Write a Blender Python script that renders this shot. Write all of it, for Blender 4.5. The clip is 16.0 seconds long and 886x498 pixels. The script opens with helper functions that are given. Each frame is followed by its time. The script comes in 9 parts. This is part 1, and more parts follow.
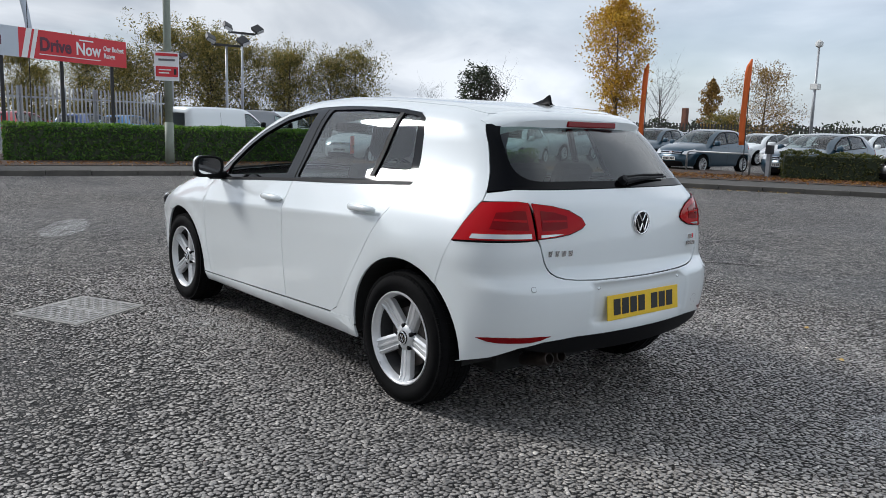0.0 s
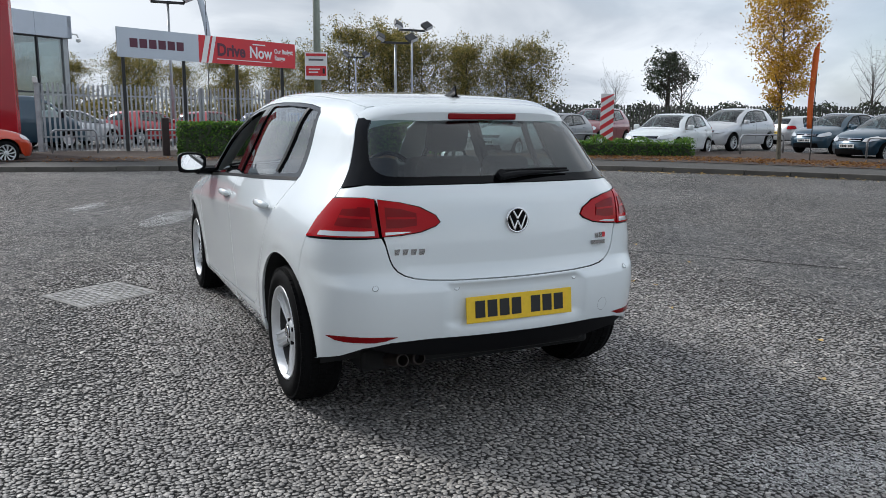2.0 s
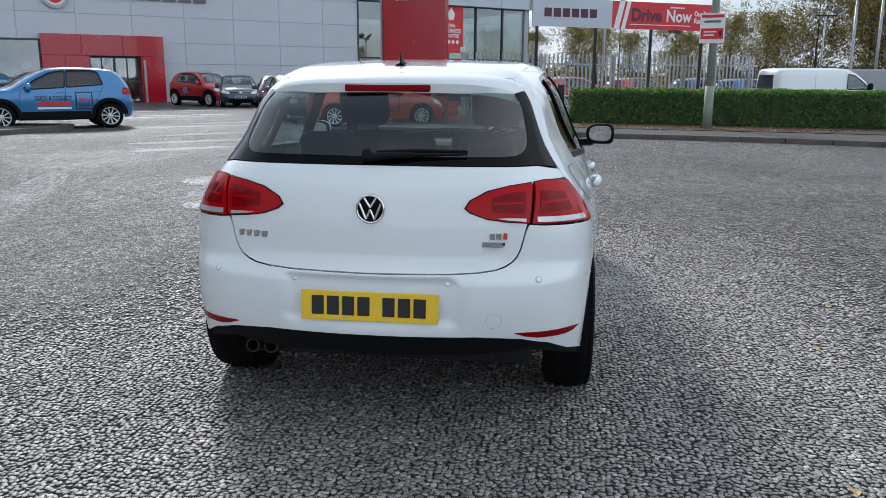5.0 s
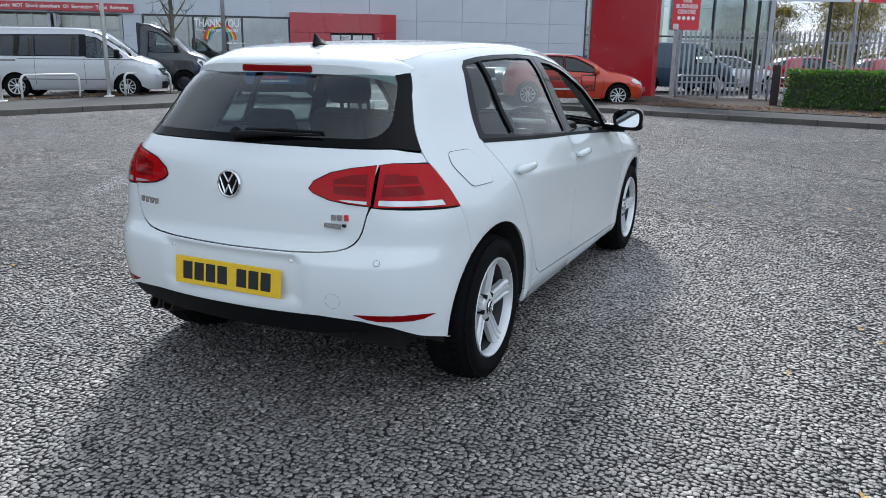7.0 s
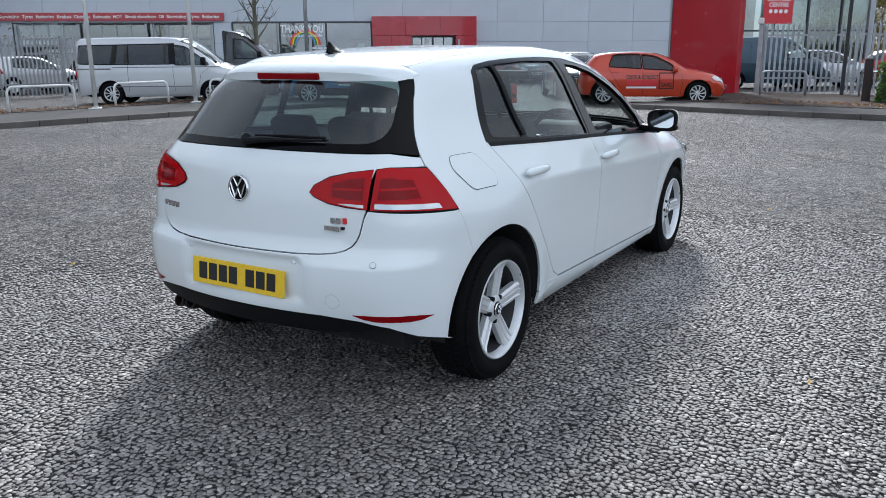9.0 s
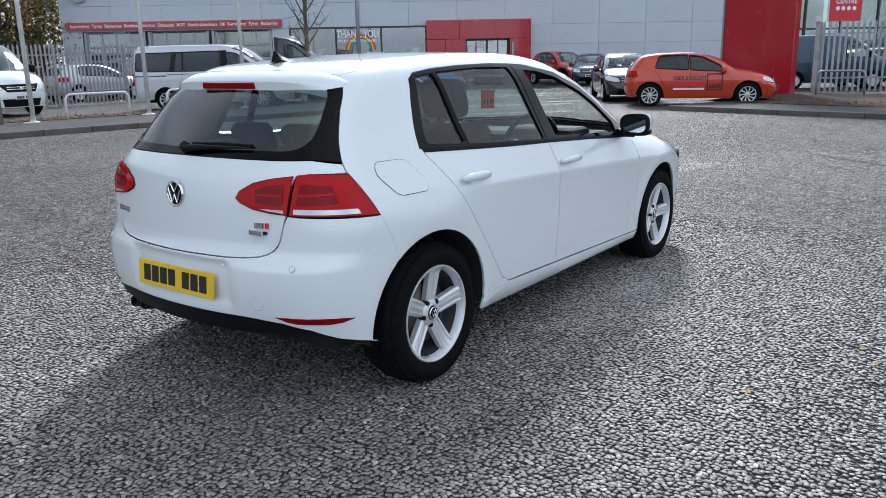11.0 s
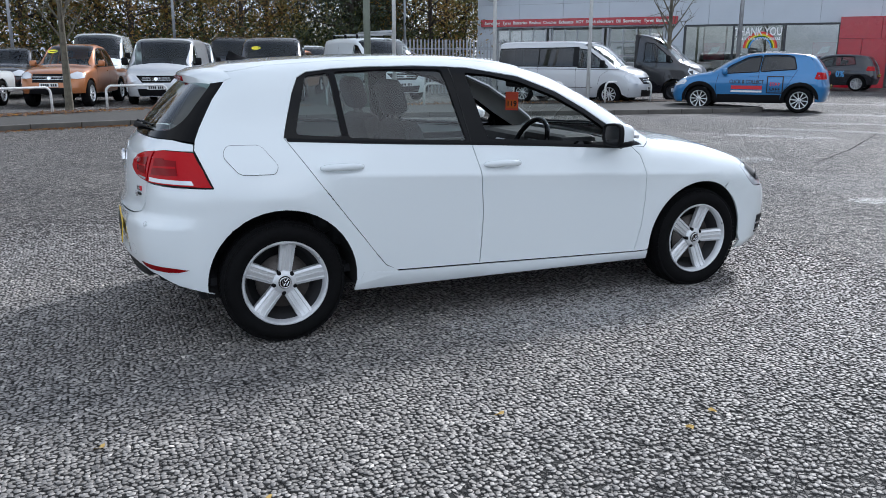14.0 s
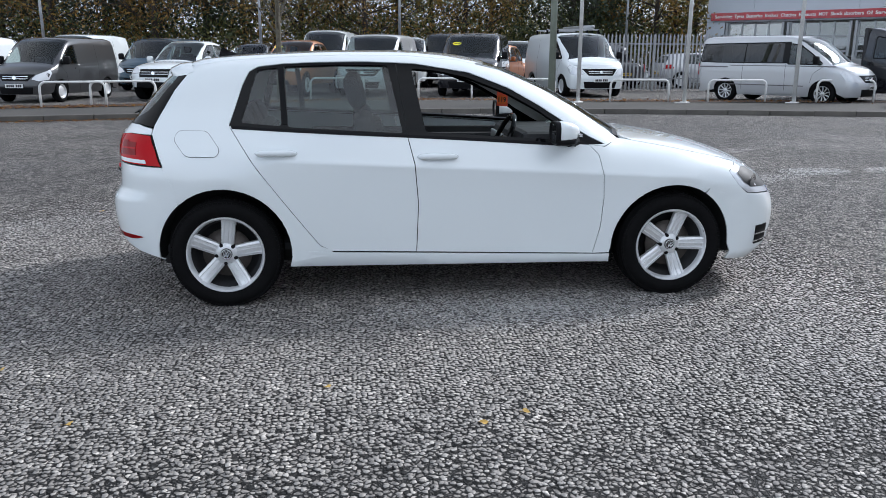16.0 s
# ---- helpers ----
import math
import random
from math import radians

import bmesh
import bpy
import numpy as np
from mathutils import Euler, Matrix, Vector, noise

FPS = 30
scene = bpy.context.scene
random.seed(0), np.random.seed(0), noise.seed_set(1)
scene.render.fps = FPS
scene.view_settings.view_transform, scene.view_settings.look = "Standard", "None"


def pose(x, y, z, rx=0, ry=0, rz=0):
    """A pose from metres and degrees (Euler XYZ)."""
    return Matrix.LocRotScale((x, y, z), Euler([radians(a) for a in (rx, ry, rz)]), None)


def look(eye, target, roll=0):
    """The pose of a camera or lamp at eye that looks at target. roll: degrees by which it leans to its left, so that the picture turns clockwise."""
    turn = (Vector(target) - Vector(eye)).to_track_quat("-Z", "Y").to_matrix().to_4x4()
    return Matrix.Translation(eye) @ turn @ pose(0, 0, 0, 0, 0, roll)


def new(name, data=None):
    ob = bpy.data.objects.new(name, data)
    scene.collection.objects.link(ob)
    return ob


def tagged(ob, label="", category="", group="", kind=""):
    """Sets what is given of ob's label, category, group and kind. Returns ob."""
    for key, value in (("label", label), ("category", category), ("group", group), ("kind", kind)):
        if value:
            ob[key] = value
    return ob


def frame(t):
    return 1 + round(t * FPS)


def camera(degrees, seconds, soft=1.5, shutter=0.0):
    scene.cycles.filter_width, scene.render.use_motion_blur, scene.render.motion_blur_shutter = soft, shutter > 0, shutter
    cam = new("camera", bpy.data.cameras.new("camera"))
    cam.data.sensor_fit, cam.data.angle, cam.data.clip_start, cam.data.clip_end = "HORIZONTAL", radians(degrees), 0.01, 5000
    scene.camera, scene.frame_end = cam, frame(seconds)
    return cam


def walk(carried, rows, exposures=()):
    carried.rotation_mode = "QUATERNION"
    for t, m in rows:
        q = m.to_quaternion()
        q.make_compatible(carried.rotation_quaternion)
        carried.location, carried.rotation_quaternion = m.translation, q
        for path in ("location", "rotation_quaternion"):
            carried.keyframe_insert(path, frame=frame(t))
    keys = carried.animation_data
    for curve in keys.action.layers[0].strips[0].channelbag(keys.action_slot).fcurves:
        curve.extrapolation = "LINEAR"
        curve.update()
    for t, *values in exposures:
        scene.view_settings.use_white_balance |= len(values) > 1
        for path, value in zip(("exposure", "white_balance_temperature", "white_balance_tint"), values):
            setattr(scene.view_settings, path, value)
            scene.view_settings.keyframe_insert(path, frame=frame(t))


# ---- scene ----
cam = camera(59.0, 16.0, soft=0.4)
PATH = [
    (0, (-2.845, 2.936, 1.283), (-1.319, 1.68, 0.976), 1.7),
    (0.5, (-3.083, 2.707, 1.29), (-1.506, 1.515, 0.988), 1.2),
    (1, (-3.191, 2.386, 1.285), (-1.548, 1.287, 0.977), 0.6),
    (1.5, (-3.327, 2.055, 1.289), (-1.615, 1.072, 0.97), 0.4),
    (2, (-3.523, 1.702, 1.317), (-1.744, 0.852, 0.981), 0.4),
    (2.5, (-3.597, 1.342, 1.299), (-1.756, 0.642, 0.95), 0.6),
    (3, (-3.657, 0.967, 1.322), (-1.762, 0.441, 0.958), 0.7),
    (3.5, (-3.757, 0.535, 1.353), (-1.821, 0.203, 0.976), 0.5),
    (3.7, (-3.75, 0.377, 1.34), (-1.802, 0.129, 0.956), 0.5),
    (5.8, (-3.277, -1.262, 1.357), (-1.4, -0.738, 0.903), 0.7),
    (6, (-3.255, -1.413, 1.35), (-1.398, -0.833, 0.888), 0.9),
    (6.5, (-3.193, -1.801, 1.389), (-1.386, -1.088, 0.913), 1.0),
    (7, (-3.042, -2.023, 1.382), (-1.286, -1.197, 0.897), 0.8),
    (7.5, (-2.953, -2.174, 1.393), (-1.241, -1.263, 0.904), 0.4),
    (8, (-2.929, -2.314, 1.401), (-1.251, -1.343, 0.912), -0.1),
    (8.2, (-2.918, -2.321, 1.397), (-1.25, -1.332, 0.909), -0.2),
    (10.3, (-2.922, -2.54, 1.41), (-1.291, -1.486, 0.93), -1.0),
    (10.5, (-2.867, -2.603, 1.401), (-1.252, -1.526, 0.922), -1.0),
    (11, (-2.649, -2.833, 1.415), (-1.084, -1.682, 0.94), -1.2),
    (11.5, (-2.454, -3.122, 1.42), (-0.973, -1.862, 0.952), -1.2),
    (12, (-2.23, -3.542, 1.451), (-0.859, -2.159, 0.993), -0.9),
    (12.5, (-1.918, -3.83, 1.425), (-0.678, -2.327, 0.973), -0.5),
    (13, (-1.575, -4.133, 1.417), (-0.481, -2.521, 0.963), -0.1),
    (13.5, (-1.207, -4.454, 1.436), (-0.27, -2.749, 0.973), 0.1),
    (14, (-0.794, -4.655, 1.422), (-0.018, -2.874, 0.948), 0.1),
    (14.5, (-0.376, -4.891, 1.416), (0.244, -3.052, 0.935), 0.0),
    (15, (0.022, -5.06, 1.418), (0.498, -3.18, 0.933), -0.1),
    (15.5, (0.401, -5.116, 1.427), (0.738, -3.205, 0.939), 0.0),
    (16, (0.769, -5.265, 1.434), (0.976, -3.337, 0.947), 0.2),
]
walk(cam, [(t, look(eye, target, roll)) for t, eye, target, roll in PATH],
     [(0, 0.22, 6020, 9), (3.5, 0.32, 5920, 8), (6.5, 0.55, 5740, 8), (12.5, 0.55, 5700, 9), (15, 0.54, 5760, 10), (16, 0.54, 5790, 10)])

# ---- world, sun, exposure ----
SUN_AZ, SUN_EL = radians(29), radians(36)
sun_way = Vector((math.cos(SUN_AZ) * math.cos(SUN_EL), math.sin(SUN_AZ) * math.cos(SUN_EL), math.sin(SUN_EL)))
sun_data = bpy.data.lights.new("sun", "SUN")
sun_data.energy, sun_data.angle, sun_data.color = 2.35, radians(11), (1.0, 0.94, 0.86)
sun_ob = new("sun", sun_data)
sun_ob.matrix_world = look(sun_way * 60, (0, 0, 0))

world = bpy.data.worlds.new("cloudy_sky")
world.use_nodes = True
scene.world = world
scene.view_settings.exposure = 0.0


def nd(tree, kind, **kw):
    n = tree.nodes.new(kind)
    for k, v in kw.items():
        if k == "noise_dimensions": n.noise_dimensions = v
        elif k == "op": n.operation = v
        elif k == "blend": n.blend_type = v
        elif k == "dtype": n.data_type = v
        elif k == "feature": n.feature = v
        elif k == "clamp": n.use_clamp = v
    return n


def ramp(tree, src, stops):
    """A colour ramp after the socket src; stops of (place, colour or grey)."""
    n = tree.nodes.new("ShaderNodeValToRGB")
    el = n.color_ramp.elements
    while len(el) < len(stops):
        el.new(0.5)
    for e, (p, c) in zip(el, stops):
        e.position = p
        e.color = (*c, 1) if isinstance(c, tuple) else (c, c, c, 1)
    tree.links.new(src, n.inputs[0])
    return n.outputs[0]


def mathn(tree, op, a, b=0.5):
    n = tree.nodes.new("ShaderNodeMath")
    n.operation = op
    for i, v in enumerate((a, b)):
        if isinstance(v, (int, float)): n.inputs[i].default_value = v
        else: tree.links.new(v, n.inputs[i])
    return n.outputs[0]


def mixc(tree, fac, a, b, blend="MIX"):
    n = tree.nodes.new("ShaderNodeMix")
    n.data_type, n.blend_type = "RGBA", blend
    for s, v in ((n.inputs[0], fac), (n.inputs[6], a), (n.inputs[7], b)):
        if isinstance(v, (int, float)): s.default_value = v
        elif isinstance(v, tuple): s.default_value = (*v, 1)
        else: tree.links.new(v, s)
    return n.outputs[2]


def noisen(tree, vec, scale, detail=4.0, rough=0.55, dist=0.0):
    n = tree.nodes.new("ShaderNodeTexNoise")
    n.inputs["Scale"].default_value, n.inputs["Detail"].default_value = scale, detail
    n.inputs["Roughness"].default_value, n.inputs["Distortion"].default_value = rough, dist
    if vec is not None: tree.links.new(vec, n.inputs["Vector"])
    return n.outputs[0]


def build_sky():
    t = world.node_tree
    t.nodes.clear()
    out = t.nodes.new("ShaderNodeOutputWorld")
    bg = t.nodes.new("ShaderNodeBackground")
    sky = t.nodes.new("ShaderNodeTexSky")
    sky.sky_type, sky.sun_disc = "NISHITA", False
    sky.sun_elevation, sky.sun_rotation = SUN_EL, math.pi / 2 - SUN_AZ
    co = t.nodes.new("ShaderNodeTexCoord")
    sep = t.nodes.new("ShaderNodeSeparateXYZ")
    t.links.new(co.outputs["Generated"], sep.inputs[0])
    # clouds lie on a flat layer: the direction over its height
    up = mathn(t, "MAXIMUM", sep.outputs[2], 0.0)
    den = mathn(t, "ADD", up, 0.34)
    comb = t.nodes.new("ShaderNodeCombineXYZ")
    t.links.new(mathn(t, "DIVIDE", sep.outputs[0], den), comb.inputs[0])
    t.links.new(mathn(t, "DIVIDE", sep.outputs[1], den), comb.inputs[1])
    big = noisen(t, comb.outputs[0], 0.75, 4.0, 0.5, 0.35)
    fine = noisen(t, comb.outputs[0], 1.9, 5.0, 0.52, 0.5)
    cover = ramp(t, big, [(0.30, 0.25), (0.52, 1.0)])
    shade = ramp(t, mathn(t, "ADD", mathn(t, "MULTIPLY", fine, 0.55), mathn(t, "MULTIPLY", big, 0.45)),
                 [(0.34, (0.45, 0.48, 0.53)), (0.47, (0.65, 0.68, 0.72)), (0.59, (0.98, 0.985, 0.99))])
    # overcast gradient: the zenith is brighter than the horizon
    grad = mathn(t, "ADD", mathn(t, "MULTIPLY", up, -0.24), 0.84)
    # thin cloud glows round the sun
    dot = t.nodes.new("ShaderNodeVectorMath")
    dot.operation = "DOT_PRODUCT"
    t.links.new(co.outputs["Generated"], dot.inputs[0])
    dot.inputs[1].default_value = sun_way
    glow = mathn(t, "POWER", mathn(t, "MAXIMUM", dot.outputs["Value"], 0.0), 9.0)
    grad = mathn(t, "ADD", grad, mathn(t, "MULTIPLY", glow, 1.7))
    # and unseen sky away from the sun is raised, added to fill the car's sides
    face = mathn(t, "ADD", mathn(t, "MULTIPLY", sep.outputs[0], -math.cos(SUN_AZ + 0.55)), mathn(t, "MULTIPLY", sep.outputs[1], -math.sin(SUN_AZ + 0.55)))
    grad = mathn(t, "ADD", grad, mathn(t, "MULTIPLY", mathn(t, "MAXIMUM", face, 0.0), 0.78))
    gr = t.nodes.new("ShaderNodeCombineXYZ")
    for i in range(3): t.links.new(grad, gr.inputs[i])
    cloud = mixc(t, 1.0, shade, gr.outputs[0], "MULTIPLY")
    skys = mixc(t, 1.0, sky.outputs[0], (0.11, 0.11, 0.11), "MULTIPLY")
    t.links.new(mixc(t, cover, skys, cloud), bg.inputs[0])
    bg.inputs[1].default_value = 0.86
    t.links.new(bg.outputs[0], out.inputs[0])


build_sky()

# ---- materials ----
def material(name, rgb=(0.5, 0.5, 0.5), rough=0.6, metal=0.0, coat=0.0, spec=0.5):
    m = bpy.data.materials.new(name)
    m.use_nodes = True
    b = m.node_tree.nodes["Principled BSDF"]
    b.inputs["Base Color"].default_value = (*rgb, 1)
    b.inputs["Roughness"].default_value, b.inputs["Metallic"].default_value = rough, metal
    b.inputs["Coat Weight"].default_value, b.inputs["Coat Roughness"].default_value = coat, 0.04
    b.inputs["Specular IOR Level"].default_value = spec
    return m


def worn(name, rgb, rough=0.6, metal=0.0, coat=0.0, scale=6.0, amount=0.18, bump=0.0, bscale=60.0, spec=0.5, random_tint=0.0):
    """A surface with stains at a large scale and grain at a small one."""
    m = material(name, rgb, rough, metal, coat, spec)
    t = m.node_tree
    b = t.nodes["Principled BSDF"]
    co = t.nodes.new("ShaderNodeTexCoord").outputs["Object"]
    a = noisen(t, co, scale, 5)
    g = noisen(t, co, bscale, 3)
    f = mathn(t, "ADD", mathn(t, "MULTIPLY", a, 0.65), mathn(t, "MULTIPLY", g, 0.35))
    dark = tuple(c * (1 - amount * 1.6) for c in rgb)
    light = tuple(min(1, c * (1 + amount)) for c in rgb)
    col = ramp(t, f, [(0.3, dark), (0.5, rgb), (0.7, light)])
    if random_tint:
        info = t.nodes.new("ShaderNodeObjectInfo").outputs["Random"]
        lo, hi = 1 - random_tint, 1 + random_tint
        col = mixc(t, 1.0, col, ramp(t, info, [(0, (lo, lo, lo)), (1, (hi, hi, hi))]), "MULTIPLY")
    t.links.new(col, b.inputs["Base Color"])
    t.links.new(ramp(t, a, [(0.3, max(0.02, rough - 0.08)), (0.7, min(1, rough + 0.1))]), b.inputs["Roughness"])
    if bump:
        bn = t.nodes.new("ShaderNodeBump")
        bn.inputs["Strength"].default_value, bn.inputs["Distance"].default_value = 0.6, bump
        t.links.new(g, bn.inputs["Height"])
        t.links.new(bn.outputs[0], b.inputs["Normal"])
    return m


def glass_mat(name, tint, rough=0.0, gloss=1.0, f0=0.06):
    """Thin glass: tinted see-through with a mirror coat by Fresnel."""
    m = bpy.data.materials.new(name)
    m.use_nodes = True
    t = m.node_tree
    t.nodes.clear()
    out = t.nodes.new("ShaderNodeOutputMaterial")
    tr = t.nodes.new("ShaderNodeBsdfTransparent")
    tr.inputs[0].default_value = (*tint, 1)
    gl = t.nodes.new("ShaderNodeBsdfGlossy")
    gl.inputs["Roughness"].default_value = rough
    gl.inputs[0].default_value = (gloss, gloss, gloss, 1)
    lw = t.nodes.new("ShaderNodeLayerWeight")
    lw.inputs[0].default_value = 0.5
    fr = mathn(t, "ADD", mathn(t, "MULTIPLY", mathn(t, "POWER", lw.outputs["Facing"], 4.6), 1 - f0), f0)
    mx = t.nodes.new("ShaderNodeMixShader")
    t.links.new(fr, mx.inputs[0])
    t.links.new(tr.outputs[0], mx.inputs[1])
    t.links.new(gl.outputs[0], mx.inputs[2])
    t.links.new(mx.outputs[0], out.inputs[0])
    return m


ASPHALT_STOPS = [(0.0, (0.210, 0.196, 0.181)), (0.35, (0.270, 0.252, 0.234)), (0.8, (0.345, 0.324, 0.300)), (0.97, (0.43, 0.403, 0.374)), (1.0, (0.62, 0.58, 0.53))]


def chip_mat():
    """Loose-faced stone chips: each its own grey, half of them still filmed with black binder."""
    m = material("stone_chip", (0.2, 0.2, 0.2), 0.5)
    t = m.node_tree
    b = t.nodes["Principled BSDF"]
    g = t.nodes.new("ShaderNodeNewGeometry").outputs["Random Per Island"]
    co = t.nodes.new("ShaderNodeTexCoord").outputs["Object"]
    col = ramp(t, g, [(p, tuple(0.94 * c for c in rgb)) for p, rgb in ASPHALT_STOPS])
    col = mixc(t, 1.0, col, ramp(t, noisen(t, co, 260, 3, 0.7), [(0.3, 0.7), (0.7, 1.25)]), "MULTIPLY")
    clump = mathn(t, "ADD", mathn(t, "MULTIPLY", noisen(t, co, 26, 3, 0.6), 0.6), mathn(t, "MULTIPLY", noisen(t, co, 9, 3, 0.6), 0.4))
    col = mixc(t, 1.0, col, ramp(t, clump, [(0.38, (0.66, 0.66, 0.67)), (0.5, (1.0, 1.0, 1.0)), (0.62, (1.34, 1.33, 1.32))]), "MULTIPLY")
    big, mid = noisen(t, co, 0.35, 5, 0.6, 0.4), noisen(t, co, 1.6, 5, 0.65, 0.6)
    patch = ramp(t, mathn(t, "ADD", mathn(t, "MULTIPLY", big, 0.6), mathn(t, "MULTIPLY", mid, 0.4)),
                 [(0.36, (0.72, 0.72, 0.75)), (0.5, (1.0, 1.0, 1.0)), (0.64, (1.28, 1.27, 1.25))])
    t.links.new(mixc(t, 1.0, col, patch, "MULTIPLY"), b.inputs["Base Color"])
    t.links.new(ramp(t, g, [(0.0, 0.62), (0.5, 0.42), (1.0, 0.55)]), b.inputs["Roughness"])
    return m


def asphalt_mat():
    """Worn surface dressing: pressed chips about 15 mm across with open dark joints between them."""
    m = material("chip_asphalt", (0.1, 0.1, 0.1), 0.6, spec=0.32)
    t = m.node_tree
    b = t.nodes["Principled BSDF"]
    co = t.nodes.new("ShaderNodeTexCoord").outputs["Object"]
    warp = t.nodes.new("ShaderNodeVectorMath")
    warp.operation = "ADD"
    wn = t.nodes.new("ShaderNodeTexNoise")
    wn.inputs["Scale"].default_value, wn.inputs["Detail"].default_value = 46, 3
    t.links.new(co, wn.inputs["Vector"])
    sc = t.nodes.new("ShaderNodeVectorMath")
    sc.operation = "SCALE"
    sc.inputs["Scale"].default_value = 0.016
    t.links.new(wn.outputs[1], sc.inputs[0])
    t.links.new(co, warp.inputs[0])
    t.links.new(sc.outputs[0], warp.inputs[1])

    def cells(feature, scale):
        v = t.nodes.new("ShaderNodeTexVoronoi")
        v.feature = feature
        v.inputs["Scale"].default_value = scale
        t.links.new(warp.outputs[0], v.inputs["Vector"])
        return v

    v, e = cells("F1", 42.0), cells("DISTANCE_TO_EDGE", 42.0)
    sep = t.nodes.new("ShaderNodeSeparateColor")
    t.links.new(v.outputs["Color"], sep.inputs[0])
    grain = noisen(t, co, 420, 3, 0.7)
    stone = ramp(t, sep.outputs[0], ASPHALT_STOPS)
    stone = mixc(t, 0.5, stone, mixc(t, 1.0, stone, ramp(t, grain, [(0.3, 0.55), (0.7, 1.4)]), "MULTIPLY"))
    # open joints, wider where the binder has worn away
    lost = noisen(t, co, 7.0, 4, 0.65)
    edge = mathn(t, "SUBTRACT", e.outputs[0], mathn(t, "MULTIPLY", ramp(t, lost, [(0.35, 0.0), (0.75, 1.0)]), 0.10))
    sunk = ramp(t, sep.outputs[2], [(0.10, 0.0), (0.2, 1.0)])
    top = mathn(t, "MULTIPLY", ramp(t, edge, [(0.05, 0.0), (0.14, 1.0)]), sunk)
    col = mixc(t, top, (0.016, 0.0155, 0.015), stone)
    # bare and bedded-in clumps, then worn tracks, damp and dusty areas
    clump = mathn(t, "ADD", mathn(t, "MULTIPLY", noisen(t, co, 26, 3, 0.6), 0.6), mathn(t, "MULTIPLY", noisen(t, co, 9, 3, 0.6), 0.4))
    col = mixc(t, 1.0, col, ramp(t, clump, [(0.38, (0.66, 0.66, 0.67)), (0.5, (1.0, 1.0, 1.0)), (0.62, (1.34, 1.33, 1.32))]), "MULTIPLY")
    big = noisen(t, co, 0.35, 5, 0.6, 0.4)
    mid = noisen(t, co, 1.6, 5, 0.65, 0.6)
    patch = ramp(t, mathn(t, "ADD", mathn(t, "MULTIPLY", big, 0.6), mathn(t, "MULTIPLY", mid, 0.4)),
                 [(0.36, (0.72, 0.72, 0.75)), (0.5, (1.0, 1.0, 1.0)), (0.64, (1.28, 1.27, 1.25))])
    col = mixc(t, 1.0, col, patch, "MULTIPLY")
    blotch = noisen(t, co, 5.5, 4, 0.7, 0.5)
    col = mixc(t, 1.0, col, ramp(t, blotch, [(0.36, (0.80, 0.80, 0.81)), (0.5, (1.0, 1.0, 1.0)), (0.66, (1.24, 1.23, 1.22))]), "MULTIPLY")
    t.links.new(col, b.inputs["Base Color"])
    wet = ramp(t, noisen(t, co, 0.22, 4, 0.6, 0.8), [(0.46, 0.0), (0.60, 1.0)])
    rv = mixc(t, wet, (0.66, 0.66, 0.66), (0.46, 0.46, 0.46))
    rv = mixc(t, 0.4, rv, ramp(t, sep.outputs[1], [(0, 0.40), (1, 0.90)]))
    t.links.new(rv, b.inputs["Roughness"])
    # each chip is domed and tilted its own way
    h = mathn(t, "ADD", ramp(t, edge, [(0.0, 0.0), (0.16, 0.75), (0.45, 1.0)]), mathn(t, "MULTIPLY", sep.outputs[2], 0.9))
    h = mathn(t, "ADD", h, mathn(t, "MULTIPLY", grain, 0.22))
    bn = t.nodes.new("ShaderNodeBump")
    bn.inputs["Strength"].default_value, bn.inputs["Distance"].default_value = 1.0, 0.013
    t.links.new(h, bn.inputs["Height"])
    t.links.new(bn.outputs[0], b.inputs["Normal"])
    return m


def leaf_mat(name, a, b_, c, thin=0.42):
    m = material(name, a, 0.55)
    t = m.node_tree
    b = t.nodes["Principled BSDF"]
    g = t.nodes.new("ShaderNodeNewGeometry").outputs["Random Per Island"]
    col = ramp(t, g, [(0.0, a), (0.5, b_), (1.0, c)])
    t.links.new(col, b.inputs["Base Color"])
    tl = t.nodes.new("ShaderNodeBsdfTranslucent")
    t.links.new(mixc(t, 1.0, col, (1.5, 1.45, 0.9), "MULTIPLY"), tl.inputs[0])
    mx = t.nodes.new("ShaderNodeMixShader")
    mx.inputs[0].default_value = thin
    t.links.new(b.outputs[0], mx.inputs[1])
    t.links.new(tl.outputs[0], mx.inputs[2])
    t.links.new(mx.outputs[0], t.nodes["Material Output"].inputs[0])
    return m


